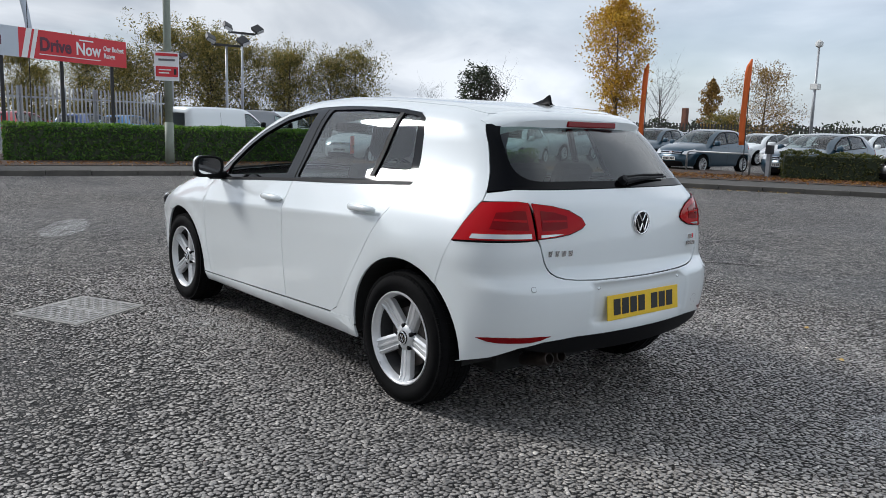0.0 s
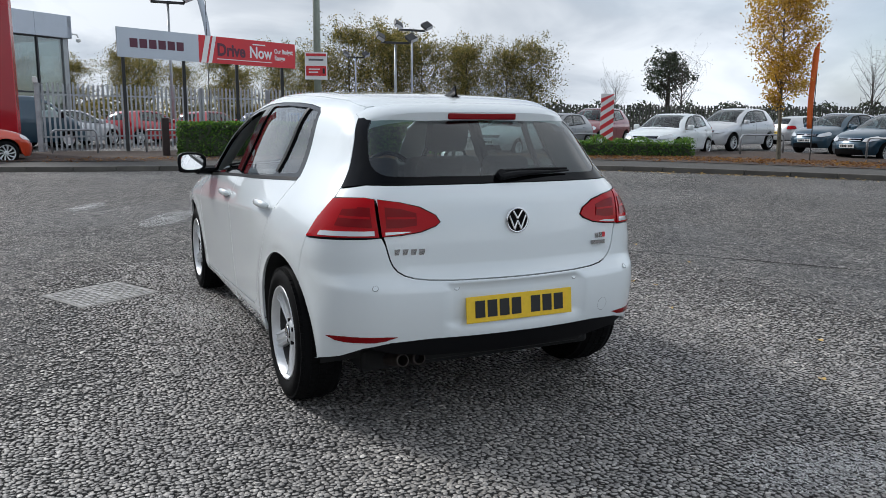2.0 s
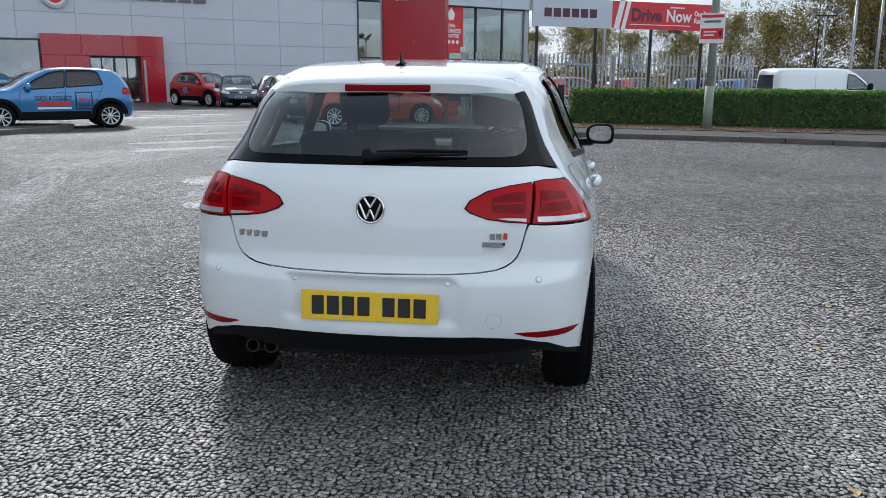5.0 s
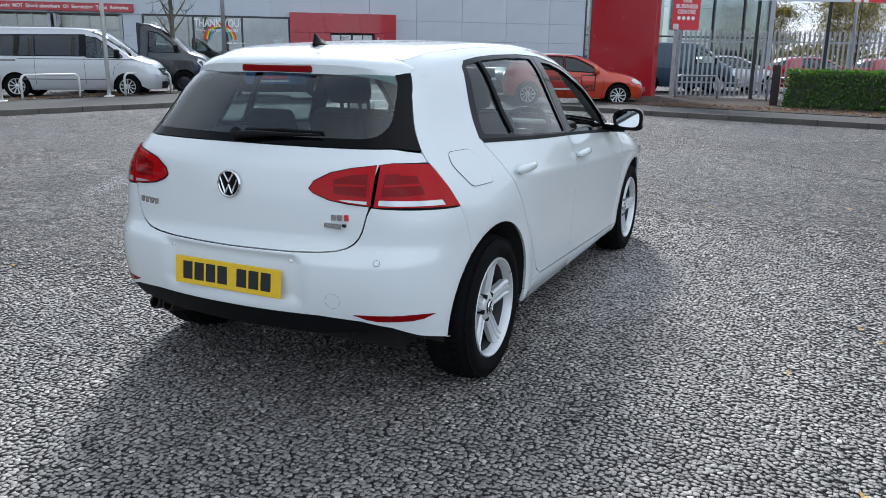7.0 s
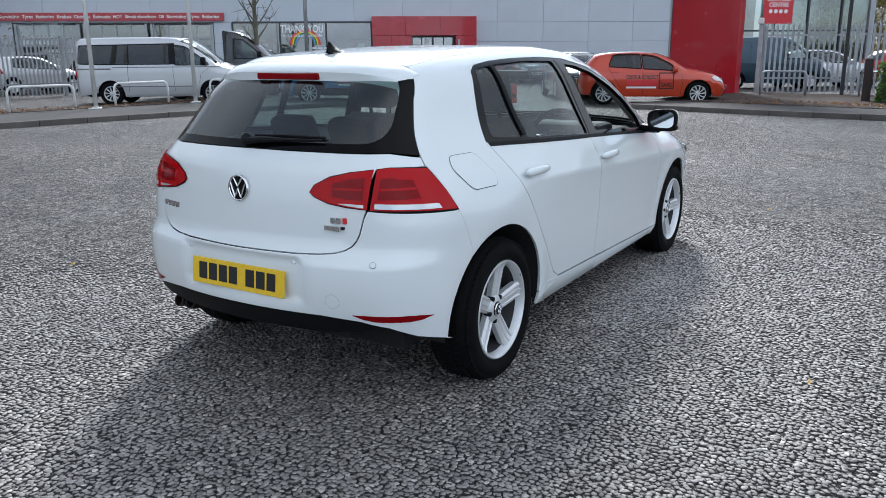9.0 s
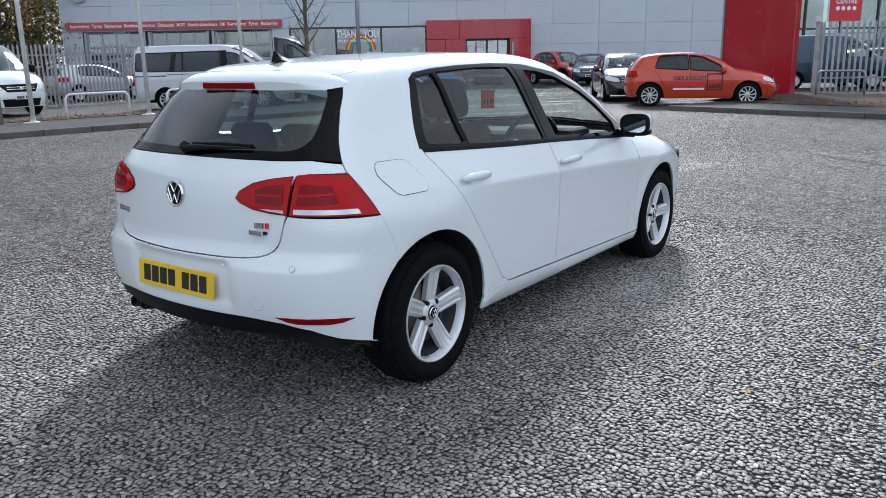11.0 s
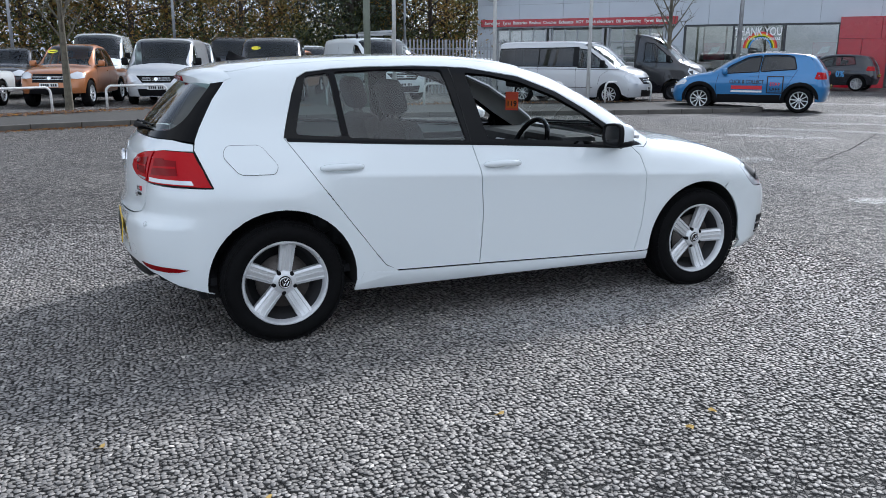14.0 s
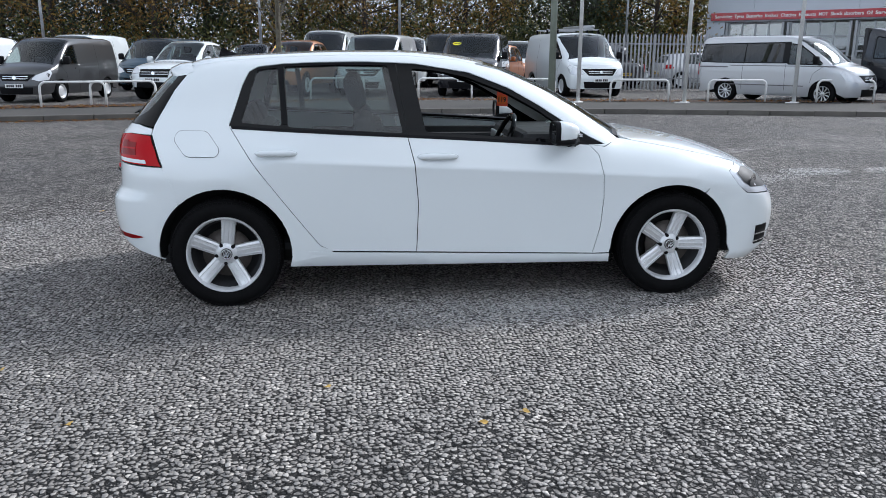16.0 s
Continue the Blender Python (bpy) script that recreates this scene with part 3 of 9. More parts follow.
class Shape:
    """The solid of a vehicle: side, top, rear and front surfaces, rounded into each other. x forward from the rear axle, z up."""

    def __init__(s, sil, rear, front, width, plan, planup, zup, rk=0.25, fk=0.2, crown=0.03, wsf=0.25, wsr=0.2, xm=0.8, rt=0.16, rs=0.2, dent=None, flare=(), tilt=0.0, crease=None):
        s.sil, s.rear, s.front, s.width, s.plan, s.planup = (smooth_line(q) for q in (sil, rear, front, width, plan, planup))
        s.tilt, s.crease = tilt, crease
        s.zup, s.rk, s.fk, s.crown, s.wsf, s.wsr, s.xm, s.rt, s.rs, s.dent, s.flare = zup, rk, fk, crown, wsf, wsr, xm, rt, rs, dent, flare

    def f(s, x, y, z):
        y = np.abs(y)
        up = sstep(s.zup[0], s.zup[1], z)
        zw = z + s.tilt * (x - 1.2) * sstep(0.45, 0.75, z) * (1 - sstep(0.95, 1.2, z))
        w = s.width(zw)
        if s.crease:
            away = 1 - sstep(-0.15, 0.5, x) * (1 - sstep(2.3, 3.0, x))
            flat = (s.width(zw - 0.06) + s.width(zw) + s.width(zw + 0.06)) / 3
            w = w + (flat - w) * away * sstep(0.68, 0.74, zw) * (1 - sstep(0.87, 0.93, zw))
        w = w * s.plan(x) * (1 + (s.planup(x) - 1) * up)
        for cx, cz, cr, ca in s.flare:
            d = np.sqrt((x - cx) ** 2 + (z - cz) ** 2)
            w = w + ca * np.exp(-((d - cr) / 0.05) ** 2) * (d > cr - 0.2)
        a = y - w
        k = np.where(x > s.xm, s.wsf, -s.wsr)
        b = (z - (s.sil(x + k * y * y) - s.crown * y * y)) * 0.85
        rr = s.rear(z) + s.rk * y * y
        if s.dent:
            y0, z0, z1, dp = s.dent
            rr = rr + dp * (1 - sstep(y0 - 0.03, y0 + 0.03, y)) * sstep(z0 - 0.02, z0 + 0.02, z) * (1 - sstep(z1 - 0.012, z1 + 0.012, z))
        c = rr - x
        d = x - (s.front(z) - s.fk * y * y)
        return smax(smax(smax(a, c, s.rs), d, s.rs), b, s.rt)

    def solve(s, p0, way):
        """From points inside, outwards along unit ways to the skin."""
        lo, hi = np.zeros(len(p0)), np.full(len(p0), 4.5)
        for _ in range(34):
            mid = (lo + hi) / 2
            q = p0 + way * mid[:, None]
            inside = s.f(q[:, 0], q[:, 1], q[:, 2]) < 0
            lo, hi = np.where(inside, mid, lo), np.where(inside, hi, mid)
        return p0 + way * lo[:, None]

    def normal(s, P):
        e = 0.004
        g = [s.f(*(P + np.eye(3)[i] * e).T) - s.f(*(P - np.eye(3)[i] * e).T) for i in range(3)]
        n = np.array(g).T
        return n / np.maximum(np.linalg.norm(n, axis=1), 1e-9)[:, None]

    def skin(s, view, uv, ax=0.6):
        """3D points of the skin for view coordinates: s (x, z), t (x, y), r/f (y, z), c (turn * 0.8, z) round an upright axis at ax."""
        uv = np.asarray(uv, float).reshape(-1, 2)
        o = np.zeros(len(uv))
        if view == "s":
            p, w = np.stack([uv[:, 0], o, uv[:, 1]], 1), np.tile([0.0, 1.0, 0.0], (len(uv), 1))
        elif view == "t":
            p, w = np.stack([uv[:, 0], uv[:, 1], o + 0.35], 1), np.tile([0.0, 0.0, 1.0], (len(uv), 1))
        elif view in "rf":
            p, w = np.stack([o + ax, uv[:, 0], uv[:, 1]], 1), np.tile([1.0 if view == "f" else -1.0, 0.0, 0.0], (len(uv), 1))
        else:
            th = uv[:, 0] / 0.8
            p, w = np.stack([o + ax, o, uv[:, 1]], 1), np.stack([np.cos(th), np.sin(th), o], 1)
        return s.solve(p, w)

    def flat(s, view, P, ax=0.6):
        if view == "s": return P[:, [0, 2]]
        if view == "t": return P[:, [0, 1]]
        if view in "rf": return P[:, [1, 2]]
        th = np.arctan2(P[:, 1], P[:, 0] - ax)
        th = np.where(th < -math.pi / 2, th + 2 * math.pi, th) if ax < 1.5 else th
        return np.stack([th * 0.8, P[:, 2]], 1)


def densify(pts, step):
    out = []
    for a, b in zip(pts, pts[1:] + pts[:1]):
        n = max(1, int(math.hypot(b[0] - a[0], b[1] - a[1]) / step))
        out += [(a[0] + (b[0] - a[0]) * k / n, a[1] + (b[1] - a[1]) * k / n) for k in range(n)]
    return out


def along(pts, step):
    """Points every step along an unclosed line."""
    out = []
    for a, b in zip(pts, pts[1:]):
        n = max(1, int(math.hypot(b[0] - a[0], b[1] - a[1]) / step))
        out += [(a[0] + (b[0] - a[0]) * k / n, a[1] + (b[1] - a[1]) * k / n) for k in range(n)]
    return out + [tuple(pts[-1])]


def rounded(pts, r, n=4):
    """The outline with its corners rounded by about r."""
    out = []
    for i, p in enumerate(pts):
        a, b, c = Vector(pts[i - 1]), Vector(p), Vector(pts[(i + 1) % len(pts)])
        u, v = a - b, c - b
        k = min(r, u.length * 0.45, v.length * 0.45)
        p0, p1 = b + u.normalized() * k, b + v.normalized() * k
        for j in range(n + 1):
            t = j / n
            q = p0 * (1 - t) ** 2 + b * 2 * t * (1 - t) + p1 * t * t
            out.append((q.x, q.y))
    return out


def arc(cx, cz, r, a0, a1, n=14):
    return [(cx + r * math.cos(radians(a0 + (a1 - a0) * i / n)), cz + r * math.sin(radians(a0 + (a1 - a0) * i / n))) for i in range(n + 1)]


def in_poly(P, poly):
    x, y = P[:, 0], P[:, 1]
    inside = np.zeros(len(P), bool)
    q = np.asarray(poly)
    for (x0, y0), (x1, y1) in zip(q, np.roll(q, -1, 0)):
        c = (y0 > y) != (y1 > y)
        with np.errstate(divide="ignore", invalid="ignore"):
            inside ^= c & (x < (x1 - x0) * (y - y0) / (y1 - y0 + 1e-12) + x0)
    return inside


def edge_dist(P, poly):
    q = np.asarray(poly)
    best = np.full(len(P), 1e9)
    for a, b in zip(q, np.roll(q, -1, 0)):
        d = b - a
        t = np.clip(((P - a) @ d) / max(d @ d, 1e-12), 0, 1)
        best = np.minimum(best, np.linalg.norm(P - (a + t[:, None] * d), axis=1))
    return best


def inset_loop(q, g):
    """The closed loop moved inwards by g."""
    q = np.asarray(q, float)
    area = np.sum(q[:, 0] * np.roll(q[:, 1], -1) - np.roll(q[:, 0], -1) * q[:, 1])
    a, b = q - np.roll(q, 1, 0), np.roll(q, -1, 0) - q
    a /= np.maximum(np.linalg.norm(a, axis=1), 1e-9)[:, None]
    b /= np.maximum(np.linalg.norm(b, axis=1), 1e-9)[:, None]
    t = a + b
    t /= np.maximum(np.linalg.norm(t, axis=1), 1e-9)[:, None]
    n = np.stack([-t[:, 1], t[:, 0]], 1) * (1 if area > 0 else -1)
    return q + n * g


def panel_mesh(sh, view, outline, res=0.06, holes=(), gap=0.0, lift=0.0, thick=0.012, ax=0.6, mixed=False, mirror=False, lip=True):
    """Cut a panel out of the skin. outline: view coordinates, or, mixed, entries (view, a, b) of several views."""
    def loop(o):
        if mixed:
            P, n = [], len(o)
            for i in range(n):
                (va, *a), (vb, *b) = o[i], o[(i + 1) % n]
                if va == vb:
                    k = max(1, int(math.hypot(a[0] - b[0], a[1] - b[1]) / (res * 0.5)))
                    P.append(sh.skin(va, [(a[0] + (b[0] - a[0]) * j / k, a[1] + (b[1] - a[1]) * j / k) for j in range(k)], ax))
                else:
                    P.append(sh.skin(va, [a], ax))
            return sh.flat(view, np.concatenate(P), ax)
        return np.array(densify(list(o), res * 0.6))
    out = loop(outline)
    if mixed:
        out = np.array(densify([tuple(p) for p in out], res * 0.6))
    if gap:
        out = inset_loop(out, gap)
    hs = [np.array(densify(list(h), res * 0.6)) for h in holes]
    lo, hi = out.min(0), out.max(0)
    gx, gy = np.meshgrid(np.arange(lo[0] + res / 2, hi[0], res), np.arange(lo[1] + res / 2, hi[1], res))
    G = np.stack([gx.ravel(), gy.ravel()], 1)
    if sh.crease and view == "s" and res < 0.08:
        cx = np.arange(max(0.30, lo[0] + res / 3), min(hi[0], 2.75), res * 0.6)
        rows = [np.stack([cx, dz + sh.crease - sh.tilt * (cx - 1.2)], 1) for dz in (-0.012, -0.003, 0.004, 0.016)]
        near = (np.abs(G[:, 1] + sh.tilt * (G[:, 0] - 1.2) - sh.crease) < 0.03) & (G[:, 0] > 0.28) & (G[:, 0] < 2.77)
        G = np.concatenate([G[~near]] + rows)
    if len(G):
        keep = in_poly(G, out) & (edge_dist(G, out) > res * 0.3)
        for h in hs:
            keep &= ~in_poly(G, h) & (edge_dist(G, h) > res * 0.4)
        G = G[keep]
    V, E, st = [], [], 0
    for lp in [out] + hs:
        V += [Vector(p) for p in lp]
        E += [(st + i, st + (i + 1) % len(lp)) for i in range(len(lp))]
        st += len(lp)
    V += [Vector(p) for p in G]
    v2, _, f2, *_ = delaunay_2d_cdt(V, E, [], 1, 1e-6)
    uv = np.array([tuple(v) for v in v2])
    tri = [tuple(f) for f in f2 if len(f) == 3]
    if tri:
        cen = uv[np.array(tri)].mean(1)
        ok = in_poly(cen, out)
        for h in hs:
            ok &= ~in_poly(cen, h)
        tri = [t for t, k in zip(tri, ok) if k]
    P = sh.skin(view, uv, ax)
    N = sh.normal(P)
    if lift:
        P = P + N * lift
    # turn the triangles outwards
    T = np.array(tri)
    cr = np.cross(P[T[:, 1]] - P[T[:, 0]], P[T[:, 2]] - P[T[:, 0]])
    flip = np.einsum("ij,ij->i", cr, N[T[:, 0]]) < 0
    T[flip] = T[flip][:, ::-1]
    verts, norms, faces = [tuple(p) for p in P], [tuple(n) for n in N], [tuple(int(i) for i in t) for t in T]
    if lip and thick:
        cnt = {}
        for t in faces:
            for a, b in ((t[0], t[1]), (t[1], t[2]), (t[2], t[0])):
                cnt[(a, b)] = cnt.get((a, b), 0) + 1
        for (a, b) in [e for e in cnt if (e[1], e[0]) not in cnt]:
            i = len(verts)
            A, B = P[a], P[b]
            verts += [tuple(A), tuple(B), tuple(B - N[b] * thick), tuple(A - N[a] * thick)]
            fn = np.cross(B - A, N[a])
            fn = fn / max(np.linalg.norm(fn), 1e-9)
            norms += [tuple(fn)] * 4
            faces.append((i + 1, i, i + 3, i + 2))
    if mirror:
        verts = [(x, -y, z) for x, y, z in verts]
        norms = [(x, -y, z) for x, y, z in norms]
        faces = [tuple(reversed(f)) for f in faces]
    me = bpy.data.meshes.new("panel")
    me.from_pydata(verts, [], faces)
    me.polygons.foreach_set("use_smooth", [True] * len(me.polygons))
    me.normals_split_custom_set_from_vertices(norms)
    return me


def panel(name, mat, parent, sh, view, outline, label="", **kw):
    return obj(name, panel_mesh(sh, view, outline, **kw), mat, parent, label)


def both(name, mat, parent, sh, view, outline, label="", **kw):
    """The panel and its mirror image."""
    return [panel(name, mat, parent, sh, view, outline, label, mirror=k, **kw) for k in (False, True)]


# ---- wheels ----
WHEELS = {}


def wheel_meshes(R, rim, width, style):
    key = (round(R, 3), round(rim, 3), round(width, 3), style)
    if key in WHEELS:
        return WHEELS[key]
    w = width / 2
    seg = 64 if style == "five" else 32
    bm = bmesh.new()
    lathe(bm, [(rim, -w * 0.78), (rim + 0.008, -w * 0.95), (rim + (R - rim) * 0.45, -w * 1.03), (R - 0.022, -w * 0.90), (R - 0.004, -w * 0.70), (R, -w * 0.42), (R, w * 0.42),
               (R - 0.004, w * 0.70), (R - 0.022, w * 0.90), (rim + (R - rim) * 0.62, w * 1.02), (rim + (R - rim) * 0.40, w * 1.035), (rim + (R - rim) * 0.36, w * 1.015), (rim + 0.012, w * 0.97), (rim + 0.004, w * 0.86), (rim, w * 0.74)], seg)
    tyre = bpy.data.meshes.new("tyre")
    bm.to_mesh(tyre)
    bm.free()
    # tread blocks
    bm = bmesh.new()
    n = 72 if style == "five" else 0
    for k in range(n):
        a = 2 * math.pi * k / n
        for j, (z0, z1) in enumerate(((-0.92, -0.58), (-0.5, -0.2), (-0.14, 0.14), (0.2, 0.5), (0.58, 0.92))):
            rr = R + (0.0035 if abs(z0 + z1) < 1.3 else -0.010)
            m = Matrix.Rotation(a + 0.02 * j, 4, "Z") @ Matrix.Translation((rr - 0.006, 0, 0))
            box(bm, -0.006, -0.0115, z0 * w, 0.006, 0.0115, z1 * w, 0, m)
    tread = None
    if n:
        tread = bpy.data.meshes.new("tread")
        bm.to_mesh(tread)
        bm.free()
    else:
        bm.free()
    bm = bmesh.new()
    lathe(bm, [(rim + 0.010, w * 0.90), (rim + 0.006, w * 0.985), (rim + 0.001, w * 0.985), (rim - 0.008, w * 0.88), (rim - 0.014, w * 0.60)], seg)
    # spokes
    face, hub = w * 0.90, 0.054
    ns = {"five": 5, "ten": 10, "steel": 0, "turbine": 10}[style]
    for k in range(ns):
        a = 2 * math.pi * k / ns + math.pi / 2
        rot = Matrix.Rotation(a, 4, "Z")
        hw0, hw1 = {"five": (0.035, 0.042), "ten": (0.012, 0.018), "turbine": (0.010, 0.024)}[style]
        r0, r1 = hub * 0.75, rim - 0.006
        tw = 0.0 if style != "turbine" else 0.05
        rows = []
        for i in range(7):
            t = i / 6
            r = r0 + (r1 - r0) * t
            hw = hw0 + (hw1 - hw0) * t
            zt = face - 0.012 - 0.020 * (1 - t) + (0.010 if t > 0.85 else 0)
            off = tw * t * t
            prof = [(-hw, -0.030), (-hw * 0.95, -0.006), (-hw * 0.62, 0.0), (-hw * 0.50, -0.006), (-hw * 0.14, -0.005), (-hw * 0.10, 0.0), (hw * 0.10, 0.0), (hw * 0.14, -0.005), (hw * 0.50, -0.006), (hw * 0.62, 0.0), (hw * 0.95, -0.006), (hw, -0.030)]
            rows.append([bm.verts.new(rot @ Vector((r, q + off, zt + dz))) for q, dz in prof])
        for p, q in zip(rows, rows[1:]):
            for i in range(len(p) - 1):
                bm.faces.new((p[i], q[i], q[i + 1], p[i + 1]))
    if style == "steel":
        lathe(bm, [(rim - 0.02, face - 0.02), (rim * 0.8, face - 0.035), (rim * 0.55, face - 0.012), (rim * 0.3, face - 0.02), (0.0, face - 0.018)], seg)
    lathe(bm, [(hub * 1.15, face - 0.05), (hub * 1.12, face - 0.030), (hub * 0.95, face - 0.022), (0.034, face - 0.020), (0.033, face - 0.03)], 30)
    bmesh.ops.recalc_face_normals(bm, faces=bm.faces[:])
    rimm = bpy.data.meshes.new("rim")
    bm.to_mesh(rimm)
    bm.free()
    bm = bmesh.new()
    lathe(bm, [(0.0, face - 0.012), (0.024, face - 0.0125), (0.0295, face - 0.016), (0.030, face - 0.03)], 24)
    cap = bpy.data.meshes.new("hub_cap")
    bm.to_mesh(cap)
    bm.free()
    bm = bmesh.new()
    lathe(bm, [(0.0, face - 0.0195), (0.0105, face - 0.0195), (0.0120, face - 0.05)], 10)
    bolts = bpy.data.meshes.new("wheel_bolt")
    bm.to_mesh(bolts)
    bm.free()
    bm = bmesh.new()
    lathe(bm, [(0.0, w * 0.28), (rim * 0.66, w * 0.28), (rim * 0.66, w * 0.16), (0.0, w * 0.16)], 36)
    disc = bpy.data.meshes.new("brake_disc")
    bm.to_mesh(disc)
    bm.free()
    bm = bmesh.new()
    lathe(bm, [(rim - 0.0142, w * 0.61), (rim - 0.03, w * 0.2), (rim - 0.04, -w * 0.25), (0, -w * 0.26)], 32)
    back = bpy.data.meshes.new("back_plate")
    bm.to_mesh(back)
    bm.free()
    for me in (tyre, rimm, cap, disc, bolts, back):
        me.polygons.foreach_set("use_smooth", [True] * len(me.polygons))
    try:
        rimm.set_sharp_from_angle(angle=radians(35))
    except AttributeError:
        pass
    WHEELS[key] = (tyre, tread, rimm, cap, disc, bolts, back)
    return WHEELS[key]


def add_wheel(car, x, y, R=0.316, rim=0.215, width=0.205, style="five", alloy="alloy", turn=0.0, fine=True):
    tyre, tread, rimm, cap, disc, bolts, back = wheel_meshes(R, rim, width, style)
    wh = new("wheel")
    wh.parent = car
    side = 1 if y > 0 else -1
    wh.matrix_local = Matrix.Translation((x, y, R - 0.006)) @ Matrix.Rotation(-side * math.pi / 2, 4, "X") @ Matrix.Rotation(turn, 4, "Z")
    obj("tyre", tyre, M["rubber"], wh)
    if tread: obj("tread", tread, M["rubber"], wh)
    obj("rim", rimm, M[alloy], wh)
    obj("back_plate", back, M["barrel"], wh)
    obj("hub_cap", cap, M["gloss_black" if fine else alloy], wh)
    if fine:
        obj("brake_disc", disc, M["disc"], wh)
        for k in range(5):
            a = 2 * math.pi * (k + 0.5) / 5 + math.pi / 2
            obj("wheel_bolt", bolts, M["trim"], wh).location = (0.056 * math.cos(a), 0.056 * math.sin(a), -0.002)
        z = width / 2 * 0.90 - 0.0115
        part("cap_ring", lathed([(0.024, z - 0.001), (0.0255, z + 0.001), (0.0285, z - 0.001), (0.0295, z - 0.006)], 28), M["chrome"], wh, smooth=True)
        bm = bmesh.new()
        for p, q in (((-0.017, 0.010), (-0.007, -0.017)), ((-0.007, -0.017), (0, 0)), ((0, 0), (0.007, -0.017)), ((0.007, -0.017), (0.017, 0.010)), ((-0.010, 0.018), (0, 0.004)), ((0, 0.004), (0.010, 0.018))):
            tube(bm, [(p[0], p[1], z), (q[0], q[1], z)], 0.0022, 5)
        part("cap_emblem", bm, M["chrome"], wh)
    return wh


def seat_mesh(w=0.50, back_h=0.60, head=True):
    bm = bmesh.new()
    box(bm, -0.26, -w / 2, -0.02, 0.28, w / 2, 0.13, 0.05)
    lean = Matrix.Translation((-0.22, 0, 0.08)) @ Matrix.Rotation(radians(-17), 4, "Y")
    box(bm, -0.07, -w / 2, 0.0, 0.06, w / 2, back_h, 0.055, lean)
    for s in (-1, 1):
        box(bm, -0.03, s * w / 2 - 0.05, 0.05, 0.11, s * w / 2 + 0.03, back_h * 0.8, 0.03, lean)
    if head:
        box(bm, -0.05, -0.135, back_h + 0.03, 0.06, 0.135, back_h + 0.24, 0.05, lean)
        for s in (-0.06, 0.06):
            box(bm, -0.008, s - 0.007, back_h - 0.02, 0.008, s + 0.007, back_h + 0.06, 0, lean)
    me = bpy.data.meshes.new("seat")
    bm.to_mesh(me)
    bm.free()
    me.polygons.foreach_set("use_smooth", [True] * len(me.polygons))
    try:
        me.set_sharp_from_angle(angle=radians(40))
    except AttributeError:
        pass
    return me


BARS = {}


def plate(car, m, mat, w=0.52, h=0.111):
    """A number plate with bars for its characters; m: its centre, x to the right, y up."""
    pl = obj("number_plate", bpy.data.meshes.new("number_plate"), M[mat], car)
    bm = bmesh.new()
    box(bm, -w / 2, -h / 2, -0.004, w / 2, h / 2, 0.0, 0.002)
    bm.to_mesh(pl.data)
    bm.free()
    pl.matrix_local = m
    me = BARS.get((w, h))
    x = -w * 0.42
    for k in range(7):
        if k == 4: x += w * 0.07
        if me is None:
            bm = bmesh.new()
            box(bm, 0, -h * 0.31, 0.0002, w * 0.088, h * 0.33, 0.0022)
            me = BARS[(w, h)] = bpy.data.meshes.new("character_bar")
            bm.to_mesh(me)
            bm.free()
        obj("character_bar", me, M["ink"], pl).location = (x, 0, 0)
        x += w * 0.112
    return pl

# ---- the white hatchback in the middle of the yard ----
BODY = Shape(
    sil=[(-0.60, 1.30), (-0.36, 1.362), (-0.27, 1.378), (-0.07, 1.407), (0.29, 1.432), (0.65, 1.446), (1.01, 1.447), (1.30, 1.432), (1.50, 1.402), (1.68, 1.352), (1.90, 1.265), (2.15, 1.140), (2.38, 1.005), (2.46, 0.965), (2.60, 0.948), (2.80, 0.918), (3.0, 0.872), (3.2, 0.806), (3.35, 0.735), (3.46, 0.655), (3.52, 0.58)],
    rear=[(0.10, -0.50), (0.20, -0.60), (0.28, -0.675), (0.36, -0.715), (0.45, -0.738), (0.55, -0.748), (0.61, -0.745), (0.645, -0.722), (0.68, -0.700), (0.78, -0.692), (0.88, -0.682), (0.955, -0.668), (1.0, -0.640), (1.035, -0.606), (1.10, -0.552), (1.20, -0.466), (1.33, -0.352), (1.42, -0.275), (1.5, -0.20)],
    front=[(0.10, 3.30), (0.18, 3.38), (0.25, 3.45), (0.35, 3.49), (0.45, 3.50), (0.55, 3.495), (0.62, 3.475), (0.70, 3.43), (0.80, 3.36), (0.9, 3.28), (1.5, 2.8)],
    width=[(0.12, 0.75), (0.20, 0.812), (0.25, 0.845), (0.31, 0.848), (0.40, 0.855), (0.50, 0.862), (0.60, 0.867), (0.70, 0.873), (0.76, 0.877), (0.797, 0.8825), (0.805, 0.882), (0.815, 0.8785), (0.85, 0.868), (0.92, 0.846), (0.98, 0.826), (1.03, 0.806), (1.10, 0.776), (1.20, 0.733), (1.30, 0.687), (1.36, 0.658), (1.40, 0.638), (1.46, 0.60)],
    plan=[(-0.80, 0.835), (-0.5, 0.908), (-0.3, 0.948), (0.0, 0.982), (0.5, 1.0), (1.5, 1.0), (2.2, 0.997), (2.63, 0.988), (3.0, 0.95), (3.25, 0.89), (3.5, 0.81)],
    planup=[(-0.5, 0.84), (-0.2, 0.868), (0.1, 0.902), (0.5, 0.957), (0.9, 0.988), (1.5, 0.99), (2.2, 0.95)], zup=(0.72, 1.12), tilt=0.05, crease=0.80,
    rk=0.26, fk=0.30, crown=0.05, wsf=0.28, wsr=0.12, xm=0.8, rt=0.13, rs=0.19, dent=(0.325, 0.452, 0.632, 0.022),
    flare=((0.0, 0.312, 0.41, 0.006), (2.63, 0.312, 0.41, 0.006)))

